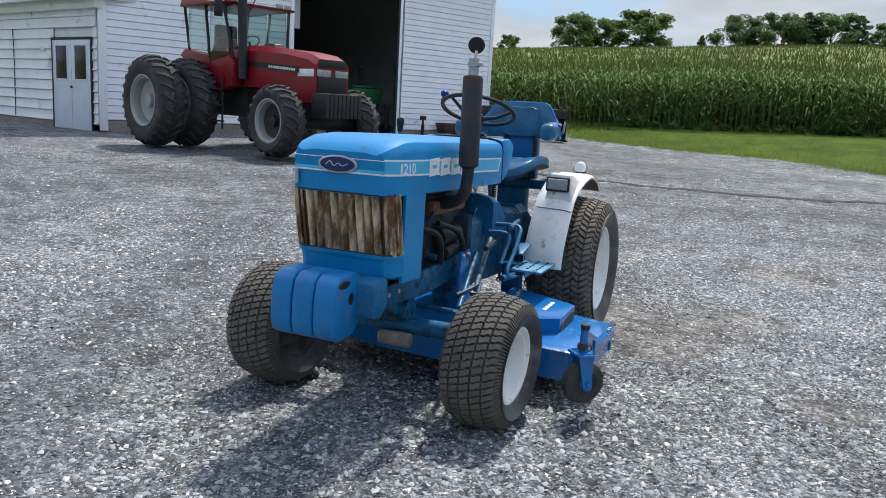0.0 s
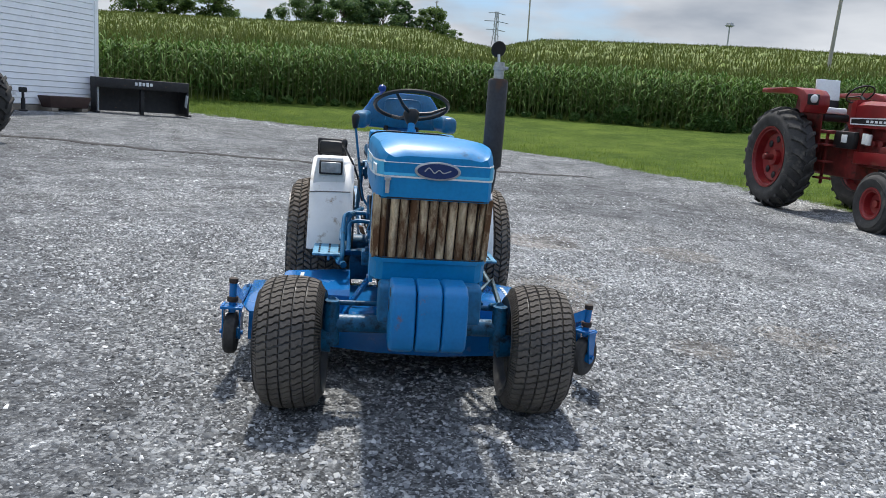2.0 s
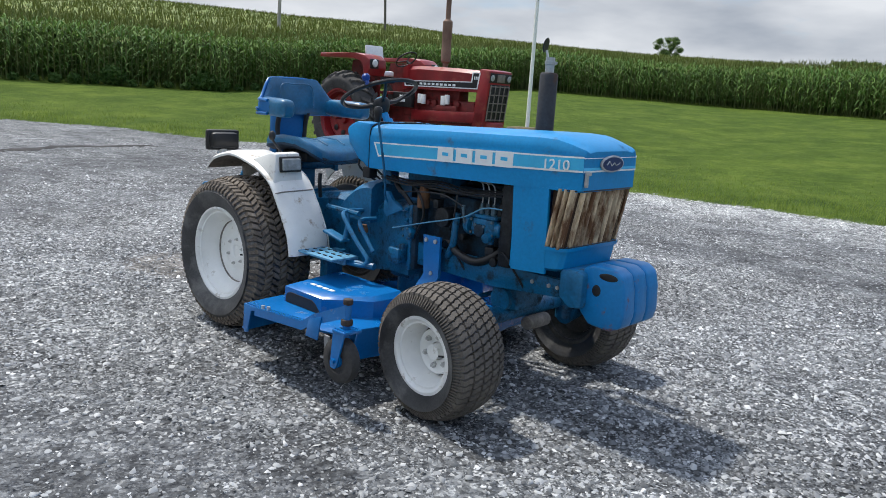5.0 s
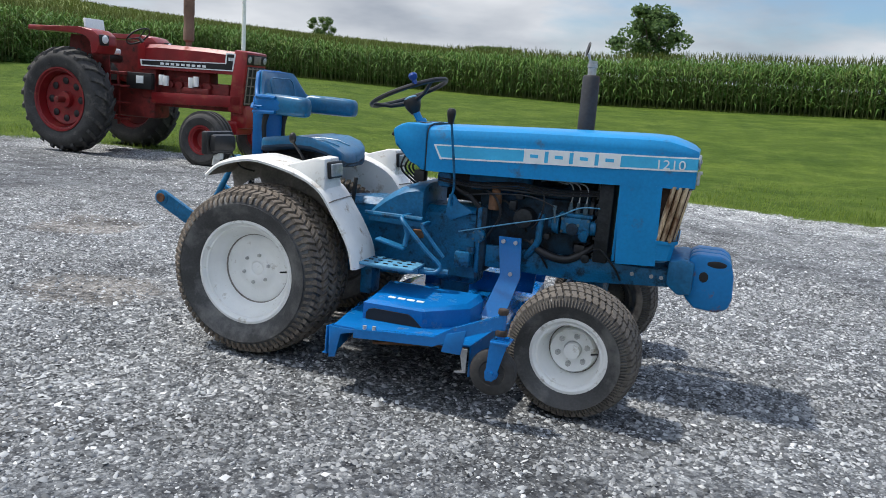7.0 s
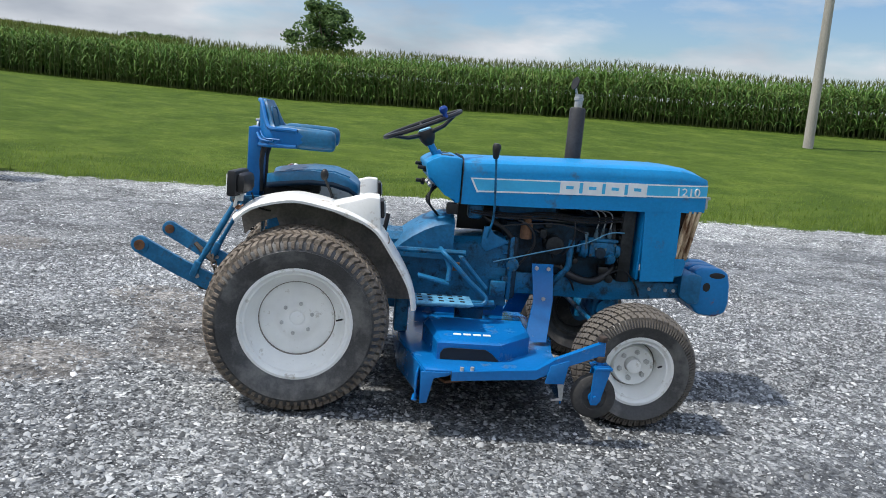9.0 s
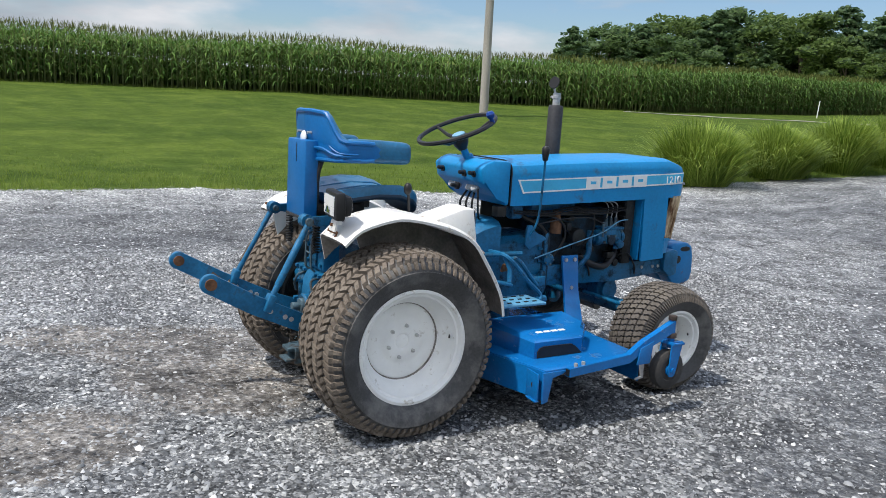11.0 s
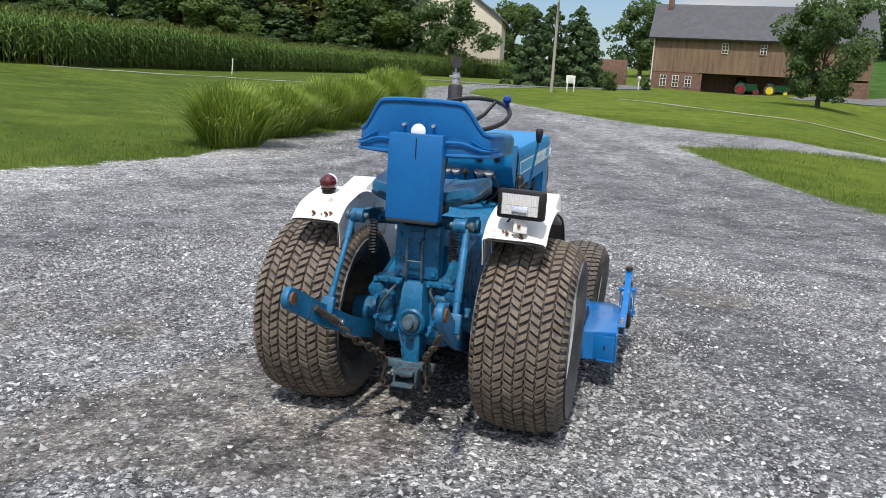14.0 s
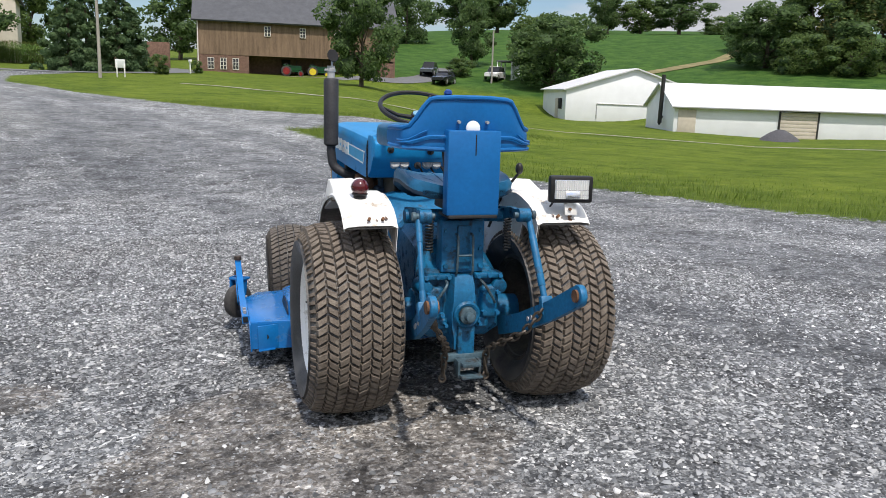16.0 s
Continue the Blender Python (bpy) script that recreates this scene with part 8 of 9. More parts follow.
part("brick_end", on(box(B(), (20.6, .25, .9), (1.7, .3, 2.0)), MB), BRICK, bb)
part("brick_side", on(box(B(), (.1, 5, 1.0), (.25, 9.6, 2.2)), MB), BRICK, bb)
part("forebay_floor", on(box(B(), (13, 1.6, 2.16), (16, 3.2, .12)), MB), PLANK, bb)
b = B()
loft(b, [[(-.5, -.55, 5.65), (-.5, 5, 9.7), (-.5, 10.5, 5.65), (-.5, 10.4, 5.5), (-.5, 5, 9.5), (-.5, -.45, 5.5)], [(22.0, -.55, 5.65), (22.0, 5, 9.7), (22.0, 10.5, 5.65), (22.0, 10.4, 5.5), (22.0, 5, 9.5), (22.0, -.45, 5.5)]])
part("roof", on(b, MB), SLATE, bb)
part("chimney", on(box(B(), (1.2, 4.2, 9.6), (.6, .6, 1.3), .02), MB), BRICK, bb)
for x in (7.4, 11.2, 15.0):
    sash(bb, MB, x, 4.75, .6, 1.0, .0)
for x in (1.4, 2.7, 4.0):
    sash(bb, MB, x, 1.15, .62, 1.15, .05)
part("downpipe", on(cyl(B(), (.1, -.02, .2), (.1, -.02, 5.5), .06, seg=8), MB), FRAME_W, bb)
part("dark_door", on(box(B(), (9.5, 2.82, 1.0), (1.0, .1, 1.9)), MB), DARK_IN, bb)
part("apron", on(box(B(), (12.5, -.2, -.02), (16, 3.2, .16)), MB), CONCRETE, bb)


def small_tractor(x, rim):
    t = thing("green_tractor", "old green tractor parked under the barn's forebay", "tractor", MB @ pose(x, .9, .06), group="green tractors at the barn")
    part("hood", box(B(), (.55, 0, .95), (1.3, .5, .5), .06), DEEP_GREEN, t)
    part("chassis", box(B(), (.3, 0, .62), (2.0, .35, .25), .04), DEEP_GREEN, t)
    for q in (-1, 1):
        w = part("rear_wheel", cyl(B(), (-.5, q * .55, .58), (-.5, q * .8, .58), .58, seg=24, bev=.05), AG_RUBBER, t)
        part("rim", cyl(B(), (-.5, q * .56 + q * .0, .58), (-.5, q * .82, .58), .38, seg=20), rim, w)
        w = part("front_wheel", cyl(B(), (1.1, q * .4, .32), (1.1, q * .55, .32), .32, seg=20, bev=.03), AG_RUBBER, t)
        part("rim", cyl(B(), (1.1, q * .41, .32), (1.1, q * .57, .32), .2, seg=16), rim, w)
    part("fender", box(B(), (-.45, 0, 1.2), (.8, 1.3, .1), .04), DEEP_GREEN, t)
    part("seat", box(B(), (-.5, 0, 1.35), (.4, .4, .25), .06), BLACK, t)
    part("stack", cyl(B(), (.7, 0, 1.2), (.7, 0, 1.75), .04, seg=8), BLACK_STEEL, t)


small_tractor(9.9, RED)
small_tractor(12.8, YELLOW)

# brick bank wall and far house beside the barn
tagged(new("retaining_wall", finish("retaining_wall", on(box(B(), (3.5, 0, 1.3), (9, .4, 3.6), .02), wall_frame(Vector((-34.5, -90, 3.2)), Vector((.88, -.47, 0)), Vector((.47, .88, 0)))), BRICK)), "long brown brick wall behind the barn", "wall", kind="structure")
MH, _ = building_frame((-21.3, -101.3), (-7.8, -104.9))
hs = thing("house", "cream-sided gabled house with a grey shingle roof", "house", MH)
part("wall", prism(B(), [(0, 1.5), (13.9, 1.5), (13.9, 11.2), (6.95, 16.0), (0, 11.2)], -10, 0, bev=.02), CREAM, hs)
b = B()
loft(b, [[(-.6, y, 10.95), (6.95, y, 16.25), (14.5, y, 10.95), (14.5, y, 10.65), (6.95, y, 15.95), (-.6, y, 10.65)] for y in (.4, -10.5)])
part("roof", b, SLATE, hs)
for x, z in ((6.6, 6.2), (6.6, 9.6)):
    sash(hs, Matrix.Identity(4) @ wall_frame(Vector((0, 0, 0)), Vector((1, 0, 0)), Vector((0, -1, 0))), x, z, .9, 1.4, -.03)

# ---------------------------------------------------------------- long white sheds
SHED_ROOF = mat("white painted shed roof", (.60, .61, .63), .5, var=.05, scale=1, bump=.06)
SHED_W = mat("white painted shed wall", (.74, .765, .79), .5, var=.04, scale=1, bump=.05)
SHED_T = mat("tan door", (.52, .47, .40), .6, var=.08, scale=3)
s2 = thing("poultry_shed", "long low white shed with a pale roof and tan doors", "shed", wall_frame(Vector((-47.8, -26.2, -1.15)), Vector((-.75, .661, 0)), Vector((-.661, -.75, 0))))
part("wall", prism(B(), [(0, -.3), (8.4, -.3), (8.4, 2.15), (4.2, 3.75), (0, 2.15)], 0, 34, axis="X", bev=.01), SHED_W, s2)
b = B()
loft(b, [[(x, -.3, 2.10), (x, 4.2, 3.86), (x, 8.7, 2.10), (x, 8.7, 2.0), (x, 4.2, 3.74), (x, -.3, 2.0)] for x in (-.25, 34.3)])
part("roof", b, SHED_ROOF, s2)
part("gutter", box(B(), (17, -.36, 2.05), (34.4, .12, .10), .01), GALV, s2)
d = part("door", box(B(), (.95, -.03, .95), (1.3, .06, 1.9), .005), SHED_T, s2, "tan side door")
b = B()
for k in range(7):
    box(b, (9.1, -.04, .14 + .27 * k), (2.7, .06, .255), .01)
loose("roller_slat", b, SHED_T, s2, "tan slatted roller door")
part("door_surround", box(box(box(B(), (7.68, -.05, 1.0), (.12, .1, 2.1)), (10.5, -.05, 1.0), (.12, .1, 2.1)), (9.1, -.05, 2.0), (2.9, .1, .12)), BLACK_STEEL, s2)
part("vent_pipe", cyl(B(), (-.35, 2.6, .8), (-.35, 2.4, 4.4), .16, seg=12), BLACK_STEEL, s2, "dark upright vent pipe")
part("vent_elbow", tube(B(), [(-.1, 2.9, 1.3), (-.35, 2.8, 1.0), (-.35, 2.6, .7)], .10, 8), BLACK_STEEL, s2)
s1 = thing("poultry_shed", "wide white gabled shed behind the long one", "shed", wall_frame(Vector((-54.4, -42.3, -.75)), Vector((-.829, .559, 0)), Vector((-.559, -.829, 0))))
part("wall", prism(B(), [(0, -.3), (13.2, -.3), (13.2, 2.95), (6.6, 4.85), (0, 2.95)], 0, 9, bev=.01), SHED_W, s1)
b = B()
loft(b, [[(-.3, y, 2.86), (6.6, y, 4.98), (13.5, y, 2.86), (13.5, y, 2.74), (6.6, y, 4.86), (-.3, y, 2.74)] for y in (-.3, 9.3)])
part("roof", b, SHED_ROOF, s1)
part("conduit", tube(B(), [(3.0, -.05, .2), (3.0, -.05, 1.6), (11.5, -.05, 1.5)], .05, 6), GALV, s1)
part("meter_box", box(B(), (-.12, 1.6, 1.5), (.3, .5, 1.0), .02), BLACK_STEEL, s1)
part("side_door", box(B(), (-.03, 3.2, 1.0), (.06, 1.0, 2.0), .01), SHED_T, s1)
gp = B()
ring = lambda k, h: [(k * 2.3 * math.cos(a) * (1 + .12 * math.sin(3 * a)), k * 1.5 * math.sin(a) * (1 + .1 * math.cos(2 * a)), h) for a in [2 * math.pi * j / 24 for j in range(24)]]
loft(gp, [ring(1, -.1), ring(.8, .22), ring(.5, .52), ring(.2, .72), ring(.05, .76)])
g = tagged(new("gravel_pile", finish("gravel_pile", gp, mat("dark crushed stone heap", (.07, .07, .075), .9, var=.3, scale=9, bump=.8, grain=30))), "small heap of dark crushed stone by the shed", "gravel pile")
g.matrix_world = pose(-48.0, -18.2, float(ground_z(-48, -18.2)), 0, 0, 20)

# ---------------------------------------------------------------- parked cars, sign, post box, lane edges
CAR_A, CAR_B, CAR_W = mat("grey car paint", (.10, .115, .13), .25, metal=.5, var=.05, coat=.5), mat("black car paint", (.02, .022, .026), .25, metal=.3, var=.05, coat=.5), mat("white truck paint", (.7, .7, .7), .3, var=.04, coat=.4)


def car(label, x, y, turn, paint, tall):
    c = thing("car", label, "car", pose(x, y, float(ground_z(x, y)), 0, 0, turn), group="cars parked on the lane")
    b = B()
    loft(b, [[(px, -w, lo), (px, -w, hi), (px, -w + .1, hi + .08), (px, w - .1, hi + .08), (px, w, hi), (px, w, lo)] for px, w, lo, hi in ((-2.2, .78, .45, .80), (-1.9, .86, .32, .92), (0, .90, .30, .95), (1.6, .86, .32, .85), (2.2, .74, .42, .68))])
    part("body", b, paint, c)
    b = B()
    loft(b, [[(-1.95, -.72, .95), (1.05, -.76, .95), (1.05, .76, .95), (-1.95, .72, .95)], [(-1.6, -.62, tall), (.35, -.64, tall), (.35, .64, tall), (-1.6, .62, tall)]])
    part("glasshouse", b, DARK_GLASS, c)
    part("roof", box(B(), (-.62, 0, tall + .02), (2.0, 1.26, .06), .03), paint, c)
    for px in (-1.35, 1.35):
        for s in (-1, 1):
            w = part("wheel", cyl(B(), (px, s * .70, .33), (px, s * .90, .33), .33, seg=20, bev=.04), AG_RUBBER, c)
            part("rim", cyl(B(), (px, s * .80, .33), (px, s * .915, .33), .2, seg=16), SILVER, w)
    for s in (-1, 1):
        part("headlight", box(B(), (2.12, s * .58, .68), (.12, .28, .12), .02), LENS_GREY, c)


car("grey estate car parked on the lane", -59.8, -69.2, 40, CAR_A, 1.62)
car("small black car parked on the lane", -57.6, -63.8, 30, CAR_B, 1.42)
car("white pick-up parked behind the shrubs", -66.5, -64.5, 30, CAR_W, 1.6)
sg = thing("notice_board", "small white notice board on two posts", "sign", pose(-17.0, -52.0, float(ground_z(-17, -52)), 0, 0, 25))
part("board", box(B(), (0, 0, .95), (.9, .05, .6), .01), WHITE_DECAL, sg)
for x in (-.35, .35):
    part("post", box(B(), (x, .04, .45), (.07, .07, .95), .005), WHITE_RIM, sg)
b = B()
for k in range(3):
    box(b, (0, -.03, 1.1 - .15 * k), (.6 - .1 * k, .01, .06))
part("lettering_bars", b, BLACK, sg)
mbx = thing("post_box", "white post box on a post", "post box", pose(-26.5, -62.3, float(ground_z(-26.5, -62.3))))
part("post", box(B(), (0, 0, .5), (.1, .1, 1.0), .01), WHITE_RIM, mbx)
part("box", box(B(), (0, 0, 1.1), (.2, .45, .24), .05), WHITE_RIM, mbx)
pr = thing("porch", "low white porch beside the shrubs", "porch", pose(-69.5, -65.0, float(ground_z(-69.5, -65)) - .2, 0, 0, 30))
part("porch_roof", box(B(), (0, 0, 2.2), (4, 2.5, .15), .02), SLATE, pr)
part("porch_wall", box(B(), (0, .8, 1.0), (3.8, .2, 2.2), .02), SHED_W, pr)
for x in (-1.8, 0, 1.8):
    part("post", box(B(), (x, -1.1, 1.1), (.12, .12, 2.2), .01), WHITE_RIM, pr)
pole("street_pole", "grey pole among the trees by the lane", -64.5, -63.0, 6.2, .12, POLE)


def strip(name, label, pts, w, material, lift=.03):
    """A narrow paved band laid along the land."""
    pts = curve_pts([(x, y, 0) for x, y in pts], 8)
    rows = []
    for i, p in enumerate(pts):
        d = (pts[min(i + 1, len(pts) - 1)] - pts[max(i - 1, 0)]).normalized()
        n = Vector((-d.y, d.x, 0))
        row = []
        for q in (-.5, .5):
            v = p + n * w * q
            row.append((v.x, v.y, float(ground_z(v.x, v.y) + ripple(v.x, v.y)) + lift))
        rows.append(row)
    b = sheet(B(), rows, .02)
    return tagged(new(name, finish(name, b, material)), label, "path", kind="structure")


PATH = mat("pale worn concrete", (.31, .30, .25), .9, var=.12, scale=3, bump=.3)
TAR = mat("old grey asphalt", (.13, .135, .14), .9, var=.15, scale=2, bump=.4)
DRYGRASS = mat("dry straw strip", (.19, .165, .075), .95, var=.3, scale=.6, bump=.5)
strip("path_kerb", "thin pale kerb line across the grass", [(-17, -41), (-20, -32), (-24, -24), (-29, -15), (-36, -4), (-42, 8)], .28, PATH)
strip("path_kerb", "pale worn path crossing the grass before the corn", [(13, -28.5), (10.4, -31.5), (7.7, -35), (5.3, -37), (3.1, -38.4), (.6, -40.5), (-2.6, -43)], .30, PATH)
sk = thing("marker_stake", "thin white marker stake at the foot of the corn", "stake", pose(7.1, -42.0, float(ground_z(7.1, -42.0)), 4, -3, 0))
part("shaft", cyl(B(), (0, 0, -.1), (0, 0, .95), .028, .024, 8), WHITE_RIM, sk)
strip("road", "narrow grey asphalt road past the barn", [(-2, -66), (-14, -62), (-25, -64), (-30, -72), (-34, -88)], 3.2, TAR, .025)
strip("road_lane", "grey asphalt lane to the parked cars", [(-66, -74), (-61, -69.5), (-56, -66.5), (-50, -65), (-44, -66)], 3.2, TAR, .05)
strip("dry_field_edge", "dry straw-coloured bank across the far field", [(-84, -55), (-89, -54.3), (-94, -53.9), (-99, -53.6), (-107, -55.7), (-112, -57)], 2.2, DRYGRASS, .08)

# ---------------------------------------------------------------- corn, grasses and loose stones
CORN = leafy("corn leaves", (.046, .118, .020), (.145, .24, .056), .7, .3)
CORN_TOP = leafy("corn tops with pale tassels", (.072, .104, .020), (.135, .148, .040), .75, .16)
STALK = leafy("corn stalks", (.06, .09, .025), (.16, .18, .07), .6, .1)
rng = np.random.default_rng(11)


def corn_edge(b):
    return np.interp(b, KNOTS[:, 0], KNOTS[:, 2])


def polar(b, r):
    return r * np.sin(np.radians(b)), 4 + r * np.cos(np.radians(b))


def ribbon(base, dirs, length, rise, droop, width, segs=3):
    """Arching leaf blades as strips of quads: base (n,3), dirs (n,2) across the ground."""
    n = len(base)
    side = np.stack([-dirs[:, 1], dirs[:, 0], np.zeros(n)], 1)
    out = []
    last = None
    for k in range(segs + 1):
        q = k / segs
        p = base + np.concatenate([dirs * (length * q)[:, None], (rise * q - droop * q * q)[:, None]], 1)
        w = (width * (1 - q) ** .6 * (.55 + .45 * min(1, q * 4 + .2)))[:, None] / 2 + .001
        l, r = p - side * w, p + side * w
        if last is not None:
            out.append(np.stack([last[0], last[1], r, l], 1))
        last = (l, r)
    return np.concatenate(out).reshape(-1, 3) if segs == 1 else np.stack(out, 1).reshape(-1, 3)


def strips_mesh(name, quads, segs, material):
    """Strips of quads welded along their length, so each blade is one island."""
    q = quads.reshape(-1, segs, 4, 3)
    n = len(q)
    v = np.empty((n, 2 * (segs + 1), 3), dtype=np.float32)
    v[:, 0], v[:, 1] = q[:, 0, 0], q[:, 0, 1]
    for k in range(segs):
        v[:, 2 * k + 2], v[:, 2 * k + 3] = q[:, k, 3], q[:, k, 2]
    f = np.array([[2 * k, 2 * k + 1, 2 * k + 3, 2 * k + 2] for k in range(segs)], dtype=np.int32)
    idx = (np.arange(n, dtype=np.int32) * 2 * (segs + 1))[:, None, None] + f[None]
    me = bpy.data.meshes.new(name)
    me.vertices.add(v.shape[0] * v.shape[1])
    me.vertices.foreach_set("co", v.ravel())
    k = n * segs
    me.loops.add(4 * k)
    me.loops.foreach_set("vertex_index", idx.ravel())
    me.polygons.add(k)
    me.polygons.foreach_set("loop_start", np.arange(0, 4 * k, 4, dtype=np.int32))
    me.polygons.foreach_set("loop_total", np.full(k, 4, dtype=np.int32))
    me.materials.append(material)
    me.update()
    me.shade_smooth()
    return me


# standing plants along the edge of the field
bear, rad = [], []
for row in range(9):
    b = 2.0
    while b < 193:
        r = float(corn_edge(b)) + row * .75
        far = r > 60
        bear.append(b + rng.normal() * .03)
        rad.append(r + rng.normal() * .06)
        slope = abs(float(corn_edge(b + .5)) - float(corn_edge(b - .5)))
        b += math.degrees((.20 + .02 * row + (.25 if far else 0)) / math.hypot(r, slope * 57.3))
bear, rad = np.array(bear), np.array(rad)
px, py_ = polar(bear, rad)
n = len(px)
tall = 2.25 + .28 * rng.random(n) + .15 * np.sin(px * .4) * np.sin(py_ * .33)
pz = ground_z(px, py_)
leaves = []
for k in range(10):
    w = rng.random(n) * .9 + (k % 2) * math.pi + (px * 7 + py_ * 3) % 3.1
    d = np.stack([np.cos(w), np.sin(w)], 1)
    h = tall * (.16 + .078 * k) + rng.normal(size=n) * .04
    ln = .42 + .30 * rng.random(n) + (.12 if 2 < k < 8 else -.05)
    up_ = .34 + .25 * rng.random(n) + .03 * k
    leaves.append(ribbon(np.stack([px, py_, pz + h], 1), d, ln, up_, up_ * (.9 + .7 * rng.random(n)), .075 + .035 * rng.random(n)))
corn = new("corn_plants", strips_mesh("corn_plants", np.concatenate(leaves), 3, CORN))
tagged(corn, "tall green corn plants in rows along the field edge", "corn", kind="stuff")
w = rng.random(n) * 6.28
st = ribbon(np.stack([px, py_, pz - .05], 1), np.stack([np.cos(w), np.sin(w)], 1), np.full(n, .05), tall, np.zeros(n), np.full(n, .05))
st2 = ribbon(np.stack([px, py_, pz - .05], 1), np.stack([-np.sin(w), np.cos(w)], 1), np.full(n, .05), tall, np.zeros(n), np.full(n, .05))
tagged(new("corn_stalks", strips_mesh("corn_stalks", np.concatenate([st, st2]), 3, STALK)), "pale green corn stalks standing in rows", "corn", kind="stuff")
tas = []
for k in range(4):
    w = rng.random(n) * 6.28
    tas.append(ribbon(np.stack([px, py_, pz + tall * .93], 1), np.stack([np.cos(w), np.sin(w)], 1), .10 + .08 * rng.random(n), .26 + .14 * rng.random(n), np.full(n, .06), np.full(n, .03)))
tagged(new("corn_tassels", strips_mesh("corn_tassels", np.concatenate(tas), 3, CORN_TOP)), "pale yellow-green corn tassels", "corn", kind="stuff")

# closed canopy of the field behind the edge, running up the hills
cb, cr = np.meshgrid(np.arange(-2, 194, .5), np.concatenate([np.arange(2.5, 40, 1.5), np.arange(40, 120, 4), np.arange(120, 260, 10)]), indexing="ij")
rr = corn_edge(np.clip(cb, 0, 193)) + cr
cx, cy = polar(cb, rr)
cz = ground_z(cx, cy) + 1.75 + .16 * np.sin(cx * 1.3 + cy * .7) * np.sin(cy * 1.1 - cx * .4) + rng.normal(size=cx.shape) * .10
a, c = cx.shape
me = bpy.data.meshes.new("corn_canopy")
vid = np.arange(a * c).reshape(a, c)
me.from_pydata(np.stack([cx, cy, cz], -1).reshape(-1, 3).tolist(), [], np.stack([vid[:-1, :-1], vid[1:, :-1], vid[1:, 1:], vid[:-1, 1:]], -1).reshape(-1, 4).tolist())
me.materials.append(mat("dense corn canopy", (.12, .165, .026), .8, var=.35, scale=1.1, bump=.8, grain=9, dirt=(.23, .23, .06), dirt_amount=.25, dirt_scale=.8))
tagged(new("corn_canopy", me), "dense canopy of the corn field running up the hill", "corn", kind="stuff")
n2 = 60000
tb = rng.random(n2) * 100 - 2
td = 3 + 210 * rng.random(n2) ** 1.5
tr_ = corn_edge(np.clip(tb, 0, 193)) + td
tx, ty = polar(tb, tr_)
tz = ground_z(tx, ty) + 1.65
w = rng.random(n2) * 6.28
scale = 1 + td / 200
blades = ribbon(np.stack([tx, ty, tz], 1), np.stack([np.cos(w), np.sin(w)], 1), (.15 + .3 * rng.random(n2)) * scale, (.45 + .35 * rng.random(n2)) * np.sqrt(scale), .2 * rng.random(n2), (.07 + .05 * rng.random(n2)) * scale, 2)
tagged(new("corn_tops", strips_mesh("corn_tops", blades, 2, CORN_TOP)), "upright corn tops and tassels across the field", "corn", kind="stuff")
n3 = 20000
tb = 98 + rng.random(n3) * 94
td = 5.5 + 30 * rng.random(n3)
tr_ = corn_edge(tb) + td
tx, ty = polar(tb, tr_)
w = rng.random(n3) * 6.28
blades = ribbon(np.stack([tx, ty, ground_z(tx, ty) + 1.65], 1), np.stack([np.cos(w), np.sin(w)], 1), .2 + .3 * rng.random(n3), .5 + .4 * rng.random(n3), .2 * rng.random(n3), .07 + .05 * rng.random(n3), 2)
tagged(new("corn_tops", strips_mesh("corn_tops", blades, 2, CORN_TOP)), "upright corn tops and tassels across the field", "corn", kind="stuff")

# weeds at the foot of the corn
WEED = leafy("broad weed leaves", (.035, .085, .015), (.11, .19, .05), .5)
cents = []
for b in np.arange(14, 66, 1.3).tolist():
    r = float(corn_edge(b)) - .4 + rng.random() * .5
    x, y = polar(b, r)
    s = .18 + .35 * rng.random() ** 3
    cents.append((x, y, float(ground_z(x, y)) + s * .7, s))
tagged(new("weeds", quad_mesh("weeds", leaf_cloud(cents, 9000, .075, 21), WEED)), "leafy weeds along the foot of the corn", "weeds", kind="stuff")

# ornamental grass clumps beside the drive
REED = leafy("arching ornamental grass", (.10, .185, .026), (.40, .50, .105), .5, .34)


def grass_clump(seed, n=4600):
    """A fountain of blades: upright in the middle, bowing over all round, with the tips hanging."""
    g = np.random.default_rng(seed)
    w, q = g.random(n) * 6.28, np.sqrt(g.random(n))
    lobe = 1 + .16 * np.sin(3 * w + seed) + .10 * np.sin(5 * w + 2 * seed)
    o = np.stack([np.cos(w), np.sin(w)], 1)
    base = np.concatenate([o * (.34 * q * lobe)[:, None], np.zeros((n, 1))], 1)
    turn = w + g.normal(size=n) * .55
    d = np.stack([np.cos(turn), np.sin(turn)], 1)
    bow = np.clip(q * (.20 + .85 * g.random(n)), 0, 1)
    reach = (.10 + .66 * bow * (.7 + .5 * g.random(n))) * lobe
    top = (1.06 - .44 * bow ** 1.4) * (.58 + .50 * g.random(n)) * (1 + .08 * np.sin(2 * w + seed))
    peak = 1.15 - .40 * bow * (.6 + .6 * g.random(n))
    return strips_mesh("ornamental_grass", ribbon(base, d, reach, 2 * top / peak, top / peak ** 2, .008 + .008 * g.random(n), 4), 4, REED)


